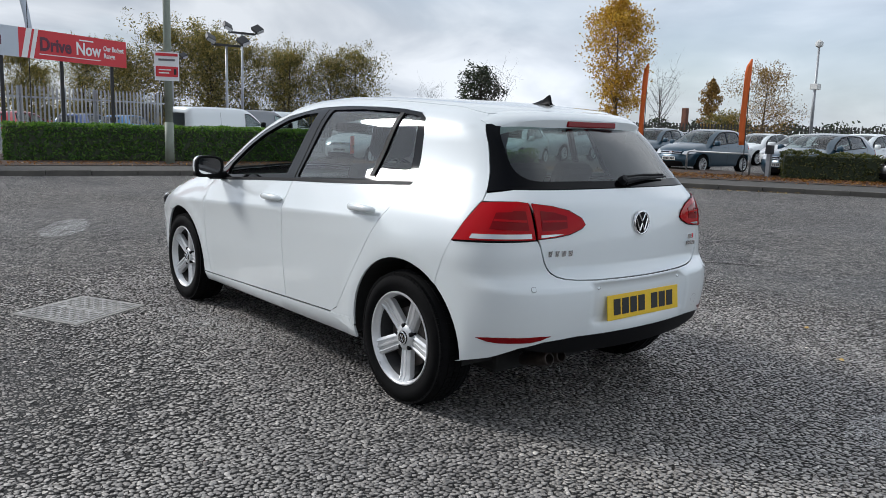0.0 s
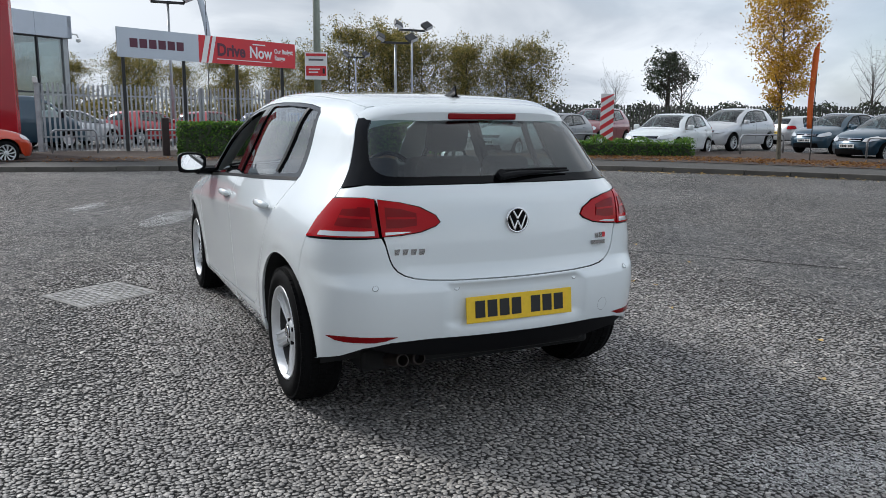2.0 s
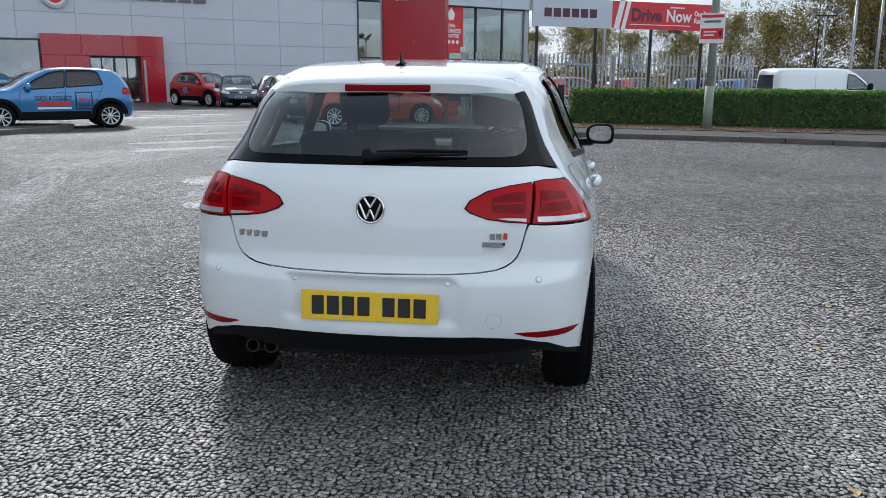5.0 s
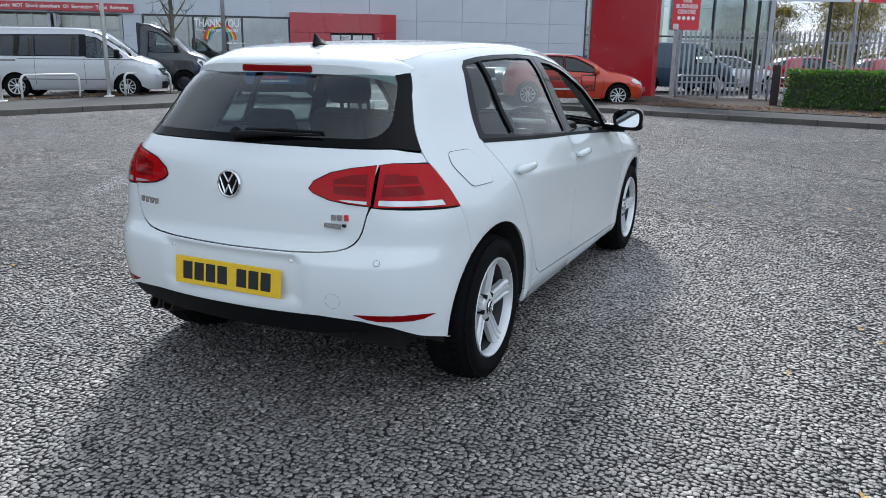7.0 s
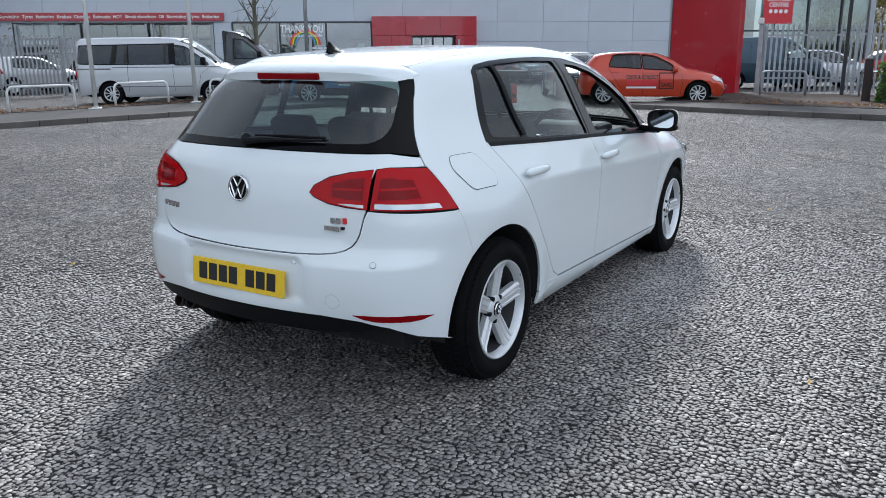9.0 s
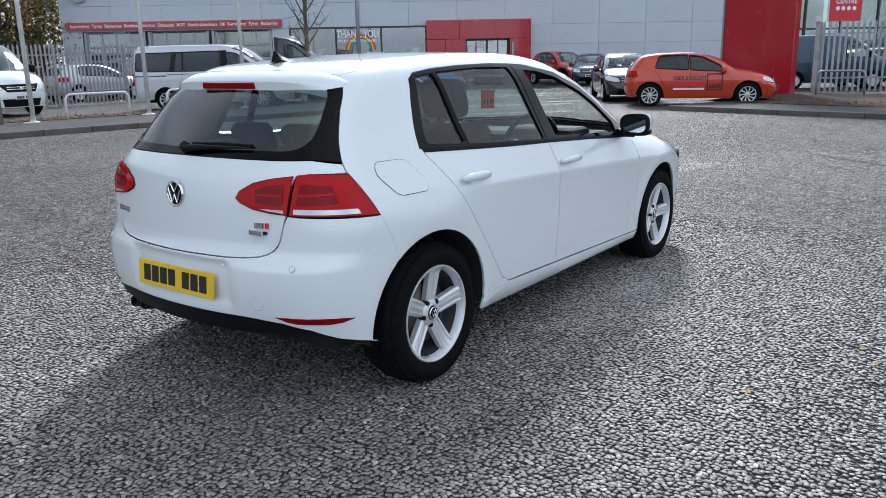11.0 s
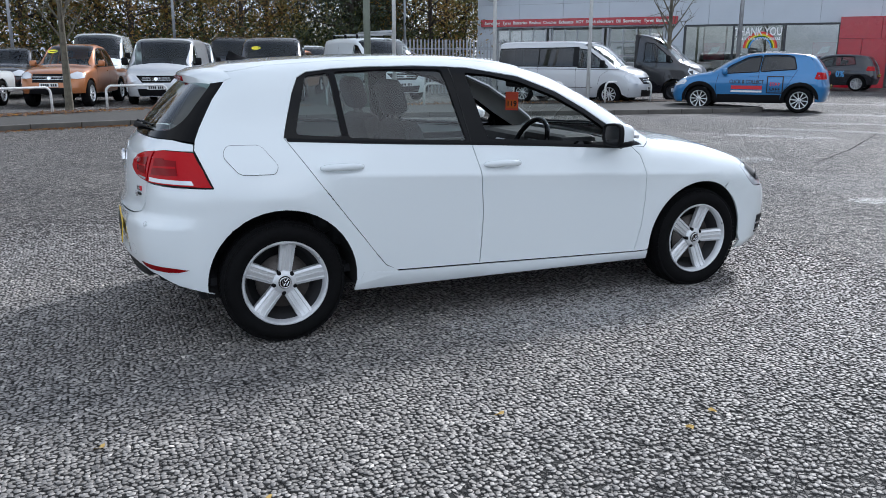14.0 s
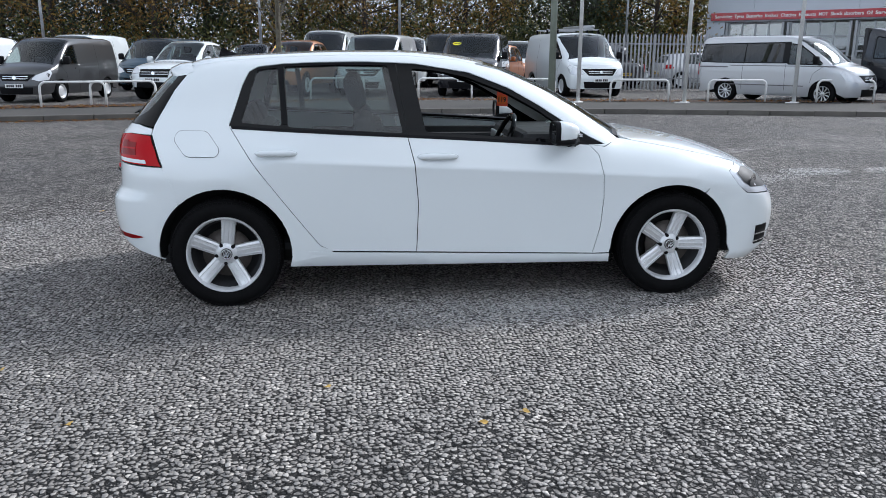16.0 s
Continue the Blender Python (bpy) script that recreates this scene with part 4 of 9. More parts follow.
AR = 0.374
RA, FA = (0.0, 0.315), (2.625, 0.305)
BELT = [(0.045, 1.032), (0.28, 1.020), (0.65, 1.0), (1.04, 0.982), (1.49, 0.957), (1.82, 0.935), (2.10, 0.917)]
DLO_TOP = [(2.20, 0.918), (2.12, 0.955), (1.98, 1.032), (1.81, 1.140), (1.64, 1.235), (1.41, 1.322), (1.10, 1.371), (0.95, 1.378), (0.79, 1.382), (0.53, 1.378), (0.34, 1.368), (0.205, 1.352), (0.155, 1.325), (0.118, 1.25)]
ROOF_EDGE = [(-0.165, 1.352), (0.0, 1.383), (0.35, 1.407), (0.7, 1.418), (1.05, 1.416), (1.35, 1.392), (1.6, 1.335), (1.85, 1.232), (2.05, 1.120), (2.24, 0.995), (2.30, 0.955)]
HATCH_EDGE = [(-0.385, 0.985), (-0.375, 1.03), (-0.345, 1.09), (-0.27, 1.22), (-0.165, 1.352)]
R_SEAM = [(0.045, 1.032), (0.19, 0.814), (0.35, 0.598), (0.49, 0.412), (0.535, 0.355), (0.60, 0.320)]
M_SEAM = [(1.085, 0.306), (1.09, 0.33), (1.10, 0.593), (1.08, 0.822), (1.04, 0.982)]
F_SEAM = [(2.14, 0.272), (2.15, 0.303), (2.18, 0.441), (2.19, 0.611), (2.18, 0.745), (2.155, 0.862), (2.10, 0.917)]
HOOD_EDGE = [(2.30, 0.945), (2.6, 0.893), (2.9, 0.832), (3.06, 0.790)]
LIGHT_F = [(3.06, 0.790), (2.975, 0.748), (3.03, 0.668), (3.10, 0.618)]


def build_hatchback():
    sh = BODY
    car = empty("hatchback", label="white five-door hatchback with wet-look clean paint and yellow rear plate", category="car")
    W = M["white"]
    # unibody sides, with the window frames' outer edge
    top = DLO_TOP
    side = [R_SEAM[0]] + list(reversed(top)) + [(2.10, 0.917)]
    side += [(2.20, 0.905), (2.30, 0.945)] + list(reversed(ROOF_EDGE))[1:] + list(reversed(HATCH_EDGE))[1:]
    side += [(-0.38, 0.972), (-0.318, 0.812), (-0.275, 0.72)] + arc(RA[0], RA[1], AR, 129, -3, 16) + [(0.392, 0.29), (0.41, 0.332), (0.58, 0.318)] + list(reversed(R_SEAM))[1:-1]
    both("side_panel", W, car, sh, "s", side, res=0.045, gap=0.0010)
    both("sill", W, car, sh, "s", [(0.360, 0.232), (0.3735, 0.290), (0.393, 0.288), (0.412, 0.328), (0.60, 0.314), (2.16, 0.267), (2.245, 0.268), (2.25, 0.212)], res=0.06, gap=0.001)
    rear_door = R_SEAM + M_SEAM + list(reversed(BELT[1:3]))
    front_door = list(reversed(M_SEAM)) + F_SEAM + [(1.82, 0.935), (1.49, 0.957)]
    fender = list(F_SEAM) + [(2.20, 0.903)] + HOOD_EDGE + LIGHT_F[1:3] + [(2.84, 0.655)] + arc(FA[0], FA[1], AR, 60, 180, 16) + [(2.242, 0.275)]
    doors = []
    for mir in (False, True):
        s = -1 if mir else 1
        panel("fender", W, car, sh, "s", fender, res=0.05, gap=0.0015, mirror=mir)
        for nm, o, hx, hz in (("rear_door", rear_door, 0.31, 0.886), ("front_door", front_door, 1.21, 0.862)):
            d = panel(nm, W, car, sh, "s", o, res=0.06, gap=0.0024, mirror=mir)
            doors.append(d)
            # handle: a bowed grip over a shallow cup
            y = float(sh.skin("s", [(hx, hz)])[0, 1])
            bm = bmesh.new()
            tube(bm, [(hx + 0.112 * k, s * (y + 0.006 + 0.026 * (1 - k * k) ** 0.5), hz + 0.004 * (1 - k * k)) for k in (-1, -0.93, -0.75, -0.4, 0, 0.4, 0.75, 0.93, 1)],
                 [0.006, 0.011, 0.0155, 0.0165, 0.0165, 0.0165, 0.0155, 0.011, 0.006], 12)
            for v in bm.verts:
                v.co.z = hz + (v.co.z - hz) * 1.15
            part("door_handle", bm, W, d, smooth=True)
            cup = panel("handle_cup", M["trim"], d, sh, "s", rounded([(hx - 0.07, hz - 0.028), (hx + 0.06, hz - 0.028), (hx + 0.06, hz + 0.020), (hx - 0.07, hz + 0.020)], 0.02), lift=0.0012, lip=False, res=0.03, mirror=mir)
            cup.data.materials[0] = W
    # window surrounds
    dlo = BELT + top
    q_glass = rounded([(0.108, 1.048), (0.196, 1.334), (0.316, 1.350), (0.338, 1.030)], 0.022)
    r_glass = rounded([(0.372, 1.026), (0.350, 1.354), (0.66, 1.367), (0.940, 1.363), (1.018, 0.990)], 0.018)
    f_glass = rounded([(1.148, 0.996), (1.075, 1.346), (1.22, 1.334), (1.40, 1.296), (1.62, 1.212), (1.80, 1.115), (1.955, 1.012), (1.955, 0.945)], 0.018)
    for mir in (False, True):
        fr = panel("window_frame", M["gloss_black"], car, sh, "s", dlo, "gloss black window surround", res=0.05, holes=[q_glass, r_glass, f_glass], lift=-0.003, gap=0.001, thick=0.02, mirror=mir)
        panel("rear_door_window", M["tint"], car, sh, "s", r_glass, res=0.03, lift=-0.010, lip=False, mirror=mir)
        panel("quarter_window", M["tint"], car, sh, "s", q_glass, res=0.03, lift=-0.008, lip=False, mirror=mir)
        panel("window_seal", M["trim"], fr, sh, "s", [(0.062, 1.014), (0.28, 1.003), (0.65, 0.984), (1.04, 0.966), (1.49, 0.941), (1.82, 0.919), (2.02, 0.906), (2.02, 0.921), (1.82, 0.935), (1.49, 0.957), (1.04, 0.982), (0.65, 1.0), (0.28, 1.019), (0.055, 1.030)], res=0.04, lift=0.003, mirror=mir)
        panel("pillar_seam", M["under"], fr, sh, "s", [(1.040, 0.985), (1.046, 0.985), (0.992, 1.368), (0.986, 1.368)], res=0.04, lift=-0.0015, lip=False, mirror=mir)
        panel("window_divider", M["trim"], fr, sh, "s", [(0.342, 1.04), (0.372, 1.04), (0.347, 1.35), (0.320, 1.35)], res=0.04, lift=0.001, mirror=mir)
    both("bumper_joint", W, car, sh, "s", [(-0.345, 0.800), (-0.300, 0.815), (-0.245, 0.725), (-0.205, 0.625), (-0.245, 0.600), (-0.300, 0.715)], res=0.03, lift=-0.0012, lip=False)
    both("sill_end", W, car, sh, "s", [(0.3755, 0.296), (0.395, 0.345), (0.50, 0.352), (0.545, 0.348), (0.590, 0.328), (0.604, 0.318), (0.600, 0.300), (0.376, 0.262)], res=0.03, lift=-0.0016, lip=False)
    # fuel flap, on one flank only
    flap = rounded([(-0.262, 0.955), (-0.238, 1.004), (-0.075, 1.004), (0.0, 0.905), (-0.018, 0.864), (-0.19, 0.864)], 0.03, 6)
    ring = panel("fuel_flap", M["under"], car, sh, "s", flap, "round-cornered fuel flap", res=0.02, lift=0.0010, lip=False, mirror=True)
    panel("flap_cover", W, ring, sh, "s", flap, res=0.02, lift=0.0020, gap=0.0020, lip=False, mirror=True)
    # roof, bonnet, screens
    edge3 = sh.skin("s", along(ROOF_EDGE, 0.02))
    roof_l = [(float(p[0]), float(p[1])) for p in edge3 if -0.17 < p[0] < 1.47]
    roof = [(x, y) for x, y in roof_l] + [(1.53, 0.42), (1.56, 0.2), (1.565, 0), (1.56, -0.2), (1.53, -0.42)] + [(x, -y) for x, y in reversed(roof_l)] + [(-0.22, -0.40), (-0.245, 0), (-0.22, 0.40)]
    panel("roof", W, car, sh, "t", roof, res=0.045, gap=0.0010)
    ws_l = [(float(p[0]), float(p[1])) for p in edge3 if 1.47 < p[0] < 2.28]
    ws = [(1.565, 0), (1.56, 0.2), (1.53, 0.42)] + ws_l + [(2.30, 0.64), (2.38, 0.35), (2.405, 0)]
    ws = ws + [(x, -y) for x, y in reversed(ws[1:-1])]
    panel("windscreen", M["glass"], car, sh, "t", ws, res=0.07, lift=-0.004, lip=False)
    hood3 = sh.skin("s", along(HOOD_EDGE, 0.1))
    hood_l = [(float(p[0]), float(p[1])) for p in hood3 if p[0] < 3.08]
    hood = [(2.42, 0.0), (2.40, 0.35), (2.33, 0.62)] + [q for q in hood_l if q[0] > 2.33] + [(3.17, 0.66), (3.31, 0.52), (3.38, 0.3), (3.40, 0)]
    hood = hood + [(x, -y) for x, y in reversed(hood[1:-1])]
    panel("bonnet", W, car, sh, "t", hood, res=0.06, gap=0.002)
    panel("cowl", M["trim"], car, sh, "t", [(2.405, 0), (2.38, 0.35), (2.29, 0.66), (2.335, 0.63), (2.405, 0.35), (2.425, 0), (2.405, -0.35), (2.335, -0.63), (2.29, -0.66), (2.38, -0.35)], res=0.05, lift=-0.004)
    # front end
    fb = [("s", *p) for p in [(2.84, 0.652)] + arc(FA[0], FA[1], AR, 58, 0, 8) + [(3.01, 0.20)]]
    half = [p for p in fb if p[0] == "s"]
    P_left = sh.skin("s", [p[1:] for p in half], 2.0)
    ends = sh.skin("f", [(0.60, 0.175), (0.3, 0.17), (0.0, 0.17)], 2.0)
    tops = sh.skin("f", [(0.0, 0.60), (0.3, 0.60), (0.58, 0.59)], 2.0)
    L3 = np.concatenate([P_left, ends])
    T3 = np.concatenate([tops, sh.skin("s", [(3.10, 0.615), (3.03, 0.665)], 2.0)])
    full = np.concatenate([L3, (L3 * [1, -1, 1])[::-1][1:], (T3 * [1, -1, 1])[::-1], T3[1:]])
    fl = sh.flat("c", full, 2.0)
    panel("front_bumper", W, car, sh, "c", [tuple(p) for p in fl], res=0.06, ax=2.0)
    both("fog_grille", M["trim"], car, sh, "s", [(3.20, 0.402), (3.29, 0.408), (3.29, 0.29), (3.20, 0.284)], res=0.04, lift=0.003)
    both("fog_trim", M["chrome"], car, sh, "s", [(3.19, 0.345), (3.31, 0.352), (3.31, 0.362), (3.19, 0.355)], res=0.04, lift=0.006)
    both("fog_trim", M["chrome"], car, sh, "s", [(3.19, 0.300), (3.30, 0.310), (3.30, 0.318), (3.19, 0.308)], res=0.04, lift=0.006)
    gr = [(0.55, 0.60), (0.55, 0.71), (0.25, 0.73), (-0.25, 0.73), (-0.55, 0.71), (-0.55, 0.60)]
    panel("grille", M["gloss_black"], car, sh, "f", gr, res=0.06, ax=2.0)
    for s in (1, -1):
        hl3 = np.concatenate([sh.skin("s", along(LIGHT_F, 0.03), 2.0), sh.skin("f", [(0.58, 0.598), (0.56, 0.71)], 2.0), sh.skin("s", [(3.19, 0.748), (3.13, 0.778)], 2.0)])
        fl = [tuple(p) for p in sh.flat("c", hl3, 2.0)]
        lamp = panel("headlamp", M["headlight"], car, sh, "c", fl, "clear headlamp with bright reflector", res=0.04, ax=2.0, mirror=s < 0, gap=0.001)
        mid = np.mean(np.array(fl), 0)
        panel("lamp_bowl", M["barrel"], lamp, sh, "c", [tuple(mid + (np.array(q) - mid) * 0.66) for q in fl], "dark inner bowl", res=0.03, ax=2.0, lift=0.0015, lip=False, mirror=s < 0)
        c3 = sh.skin("s", [(3.13, 0.675)], 2.0)[0]
        bm = bmesh.new()
        lathe(bm, [(0.012, 0.012), (0.045, 0.004), (0.052, 0.0)], 20, frame_of((c3[0] + 0.02, s * (c3[1] - 0.012), c3[2]), (0.7, -0.7 * s, 0), (0, 0, 1)) if s > 0 else frame_of((c3[0] + 0.02, s * (c3[1] - 0.012), c3[2]), (-0.7, 0.7 * s, 0), (0, 0, 1)))
        part("reflector", bm, M["chrome"], lamp)
    for k in (False, True):
        panel("roof_corner", W, car, sh, "t", [(-0.25, 0.36), (-0.215, 0.52), (-0.15, 0.575), (0.12, 0.60), (0.12, 0.36)], res=0.02, lift=-0.0020, lip=False, mirror=k)
        panel("bumper_joint", W, car, sh, "s", [(2.83, 0.700), (3.02, 0.700), (3.06, 0.645), (2.98, 0.615), (2.842, 0.636)], res=0.03, lift=-0.0012, lip=False, mirror=k)
    # tailgate: metal below the glass, glass, spoiler
    shut = [(0.0, 0.648), (0.30, 0.650), (0.40, 0.6545), (0.46, 0.662), (0.495, 0.673), (0.522, 0.690), (0.539, 0.711), (0.550, 0.735), (0.558, 0.765), (0.566, 0.80)]
    hb = [("r", y, z) for y, z in shut] + [("r", 0.578, 0.84), ("r", 0.588, 0.978), ("s", -0.388, 0.980), ("s", -0.382, 1.012), ("r", 0.60, 1.032), ("r", 0.0, 1.036)]

    def sym(entries):
        P = []
        for (va, *a), (vb, *b) in zip(entries, entries[1:]):
            if va == vb:
                k = max(1, int(math.hypot(a[0] - b[0], a[1] - b[1]) / 0.03))
                P.append(sh.skin(va, [(a[0] + (b[0] - a[0]) * j / k, a[1] + (b[1] - a[1]) * j / k) for j in range(k)]))
            else:
                P.append(sh.skin(va, [a]))
        P.append(sh.skin(entries[-1][0], [entries[-1][1:]]))
        P = np.concatenate(P)
        Q = np.concatenate([P, (P * [1, -1, 1])[::-1][1:-1]])
        th = np.arctan2(Q[:, 1], Q[:, 0] - 0.6)
        th = np.where(th < 0, th + 2 * math.pi, th)
        return [(float(a) * 0.8, float(z)) for a, z in zip(th, Q[:, 2])]

    def one(entries):
        P = np.concatenate([sh.skin(v, [(a, b)]) for v, a, b in entries])
        return [tuple(p) for p in sh.flat("c", P)]
    gate = panel("tailgate", W, car, sh, "c", sym(hb), "tailgate with shut line and badges", res=0.045, gap=0.002)
    glass_out = sym([("r", 0.0, 1.037), ("r", 0.60, 1.033), ("s", -0.378, 1.018), ("s", -0.34, 1.10), ("s", -0.27, 1.22), ("s", -0.19, 1.318), ("r", 0.46, 1.345), ("r", 0.0, 1.36)])
    panel("rear_window_border", M["frit"], gate, sh, "c", glass_out, "black glass border", res=0.05, lift=0.0, gap=0.0015,
          holes=[[(0.8 * math.pi + 0.8 * d, z) for d, z in rounded([(-0.50, 1.066), (0.50, 1.066), (0.545, 1.325), (-0.545, 1.325)], 0.09, 6)]])
    panel("rear_window", M["rearglass"], gate, sh, "c", [(0.8 * math.pi + 0.8 * d, z) for d, z in rounded([(-0.50, 1.066), (0.50, 1.066), (0.545, 1.325), (-0.545, 1.325)], 0.09, 6)], res=0.035, lift=-0.002, lip=False)
    # spoiler: an overhanging blade
    bm = bmesh.new()
    rows = []
    for i in range(25):
        y = -0.532 + 1.064 * i / 24
        q = abs(y) / 0.532
        zt = float(sh.skin("t", [(-0.17 - 0.07 * (1 - q * q), y)])[0, 2])
        x0 = -0.165 - 0.078 * (1 - q * q)
        x1 = -0.372 + 0.10 * q ** 2.5 + 0.045 * q ** 9
        zb = zt - 0.036 - 0.004 * q
        rows.append([bm.verts.new(p) for p in ((x0, y, zt + 0.002), ((x0 + x1) / 2, y, (zt + zb) / 2 + 0.013), (x1 + 0.006, y, zb + 0.006), (x1, y, zb - 0.004), (x1 + 0.008, y, zb - 0.040), (x1 + 0.075, y, zb - 0.040))])
    for a, b in zip(rows, rows[1:]):
        for k in range(5):
            bm.faces.new((a[k], a[k + 1], b[k + 1], b[k]))
    bm.faces.new(rows[0])
    bm.faces.new(list(reversed(rows[-1])))
    bmesh.ops.recalc_face_normals(bm, faces=bm.faces[:])
    sp = part("spoiler", bm, W, gate, "roof-edge spoiler", smooth=True)
    sp.data.set_sharp_from_angle(angle=radians(38))
    bm = bmesh.new()
    box(bm, -0.3785, -0.172, 1.300, -0.360, 0.172, 1.328, 0.006)
    for v in bm.verts:
        v.co.x += 0.26 * v.co.y * v.co.y * 0.9
    part("brake_light", bm, M["lensdark"], sp, "dark red high brake light")
    # rear bumper and valance
    rb = [("r", 0.0, 0.412), ("r", 0.40, 0.410), ("r", 0.56, 0.398), ("r", 0.66, 0.372), ("s", -0.50, 0.325), ("s", -0.345, 0.282)] + [("s", *p) for p in arc(RA[0], RA[1], AR, 184, 131, 8)] + [("s", -0.277, 0.72), ("s", -0.322, 0.808), ("r", 0.62, 0.822), ("r", 0.580, 0.826)] + [("r", y + 0.0012, z - 0.0022) for y, z in reversed(shut)]
    bump = panel("rear_bumper", W, car, sh, "c", sym(rb), res=0.028, gap=0.0006)
    va = [("r", 0.0, 0.325), ("r", 0.40, 0.328), ("r", 0.55, 0.345), ("r", 0.63, 0.368), ("r", 0.645, 0.374), ("r", 0.56, 0.396), ("r", 0.40, 0.408), ("r", 0.0, 0.410)]
    panel("valance", M["trim"], bump, sh, "c", sym(va), "black lower valance", res=0.05, lift=-0.006, thick=0.10)
    for s in (False, True):
        g = -1 if s else 1
        panel("reflector", M["lensdark"], bump, sh, "c", one([("r", 0.535, 0.424), ("r", 0.58, 0.408), ("r", 0.62, 0.400), ("s", -0.54, 0.395), ("s", -0.50, 0.398), ("s", -0.455, 0.410), ("s", -0.50, 0.416), ("s", -0.54, 0.420), ("r", 0.62, 0.424), ("r", 0.58, 0.425)]), "red reflector strip", res=0.03, lift=0.003, mirror=s)
        outer = one([("r", 0.586, 0.829), ("r", 0.63, 0.827), ("s", -0.52, 0.824), ("s", -0.42, 0.818), ("s", -0.322, 0.812), ("s", -0.352, 0.89), ("s", -0.386, 0.972), ("s", -0.45, 0.978), ("s", -0.52, 0.981), ("r", 0.63, 0.981), ("r", 0.588, 0.977)])
        lo = panel("tail_lamp", M["lens"], car, sh, "c", outer, "red tail lamp with clear strip", res=0.03, lift=0.007, gap=0.002, mirror=s)
        panel("clear_strip", M["lensclear"], lo, sh, "c", one([("r", 0.605, 0.836), ("r", 0.64, 0.834), ("s", -0.52, 0.831), ("s", -0.405, 0.826), ("s", -0.412, 0.845), ("s", -0.52, 0.850), ("r", 0.64, 0.853), ("r", 0.605, 0.855)]), res=0.03, lift=0.009, mirror=s)
        panel("inner_element", M["lensdark"], lo, sh, "c", one([("r", 0.612, 0.868), ("r", 0.65, 0.868), ("s", -0.52, 0.868), ("s", -0.47, 0.870), ("s", -0.47, 0.935), ("s", -0.52, 0.940), ("r", 0.65, 0.945), ("r", 0.612, 0.945)]), res=0.03, lift=0.0085, mirror=s)
        inner = one([("r", 0.579, 0.832), ("r", 0.50, 0.838), ("r", 0.425, 0.850), ("r", 0.365, 0.872), ("r", 0.345, 0.888), ("r", 0.362, 0.915), ("r", 0.425, 0.948), ("r", 0.50, 0.966), ("r", 0.581, 0.976)])
        li = panel("tail_lamp", M["lens"], gate, sh, "c", inner, "red tail lamp on the tailgate", res=0.03, lift=0.007, gap=0.001, mirror=s)
        panel("inner_element", M["lensdark"], li, sh, "c", one([("r", 0.560, 0.866), ("r", 0.50, 0.868), ("r", 0.44, 0.876), ("r", 0.44, 0.925), ("r", 0.50, 0.942), ("r", 0.560, 0.948)]), res=0.03, lift=0.0085, mirror=s)
        panel("clear_strip", M["lensclear"], li, sh, "c", one([("r", 0.565, 0.838), ("r", 0.50, 0.844), ("r", 0.46, 0.851), ("r", 0.50, 0.852), ("r", 0.565, 0.850)]), res=0.03, lift=0.009, mirror=s)
        panel("lens_rib", M["lens"], lo, sh, "c", one([("r", 0.616, 0.900), ("r", 0.65, 0.900), ("s", -0.52, 0.900), ("s", -0.474, 0.900), ("s", -0.474, 0.909), ("s", -0.52, 0.909), ("r", 0.65, 0.909), ("r", 0.616, 0.909)]), res=0.03, lift=0.0105, mirror=s)
        panel("lens_rib", M["lens"], li, sh, "c", one([("r", 0.556, 0.902), ("r", 0.50, 0.902), ("r", 0.445, 0.902), ("r", 0.445, 0.909), ("r", 0.50, 0.910), ("r", 0.556, 0.910)]), res=0.03, lift=0.0105, mirror=s)
        panel("lamp_surround", M["trim"], lo, sh, "c", one([("r", 0.588, 0.8265), ("r", 0.63, 0.8245), ("s", -0.52, 0.8215), ("s", -0.42, 0.8155), ("s", -0.317, 0.809), ("s", -0.349, 0.89), ("s", -0.384, 0.9755), ("s", -0.45, 0.9815), ("s", -0.52, 0.9845), ("r", 0.63, 0.9845), ("r", 0.589, 0.980)]), res=0.03, lift=0.002, lip=False, mirror=s)
        panel("lamp_surround", M["trim"], li, sh, "c", one([("r", 0.577, 0.8295), ("r", 0.50, 0.835), ("r", 0.423, 0.847), ("r", 0.361, 0.870), ("r", 0.341, 0.888), ("r", 0.359, 0.917), ("r", 0.422, 0.951), ("r", 0.50, 0.969), ("r", 0.579, 0.979)]), res=0.03, lift=0.002, lip=False, mirror=s)
        for yy, zz in ((0.62, 0.628), (0.29, 0.618)):
            c3 = sh.skin("r", [(g * yy, zz)])[0]
            n3 = sh.normal(np.array([c3]))[0]
            mm = Matrix.Translation(c3) @ Vector(n3).to_track_quat("Z", "Y").to_matrix().to_4x4()
            o = part("parking_sensor", lathed([(0.0, 0.0025), (0.0095, 0.0022), (0.010, 0.0018), (0.0125, 0.0018), (0.0128, -0.002)], 20), W, bump)
            o.matrix_local = mm
            r2 = part("sensor_ring", lathed([(0.0112, 0.0026), (0.0124, 0.0026)], 20), M["trim"], o)
    # plate, emblem, badges
    c3 = sh.skin("r", [(0.0, 0.523)])[0]
    plate(car, frame_of((c3[0] - 0.008, 0, 0.523), (0, -1, 0), (0.10, 0, 1)), "yplate")
    e3 = sh.skin("r", [(0.0, 0.883)])[0]
    em = frame_of((e3[0] - 0.004, 0.0, 0.883), (0, -1, 0), (0.05, 0, 1))
    o = part("emblem", lathed([(0.0, 0.004), (0.047, 0.004), (0.048, 0.0)], 36), M["gloss_black"], gate, "round chrome and black emblem")
    o.matrix_local = em
    part("emblem_ring", lathed([(0.046, 0.002), (0.047, 0.008), (0.0525, 0.009), (0.055, 0.004), (0.055, -0.004)], 40), M["chrome"], o, smooth=True)
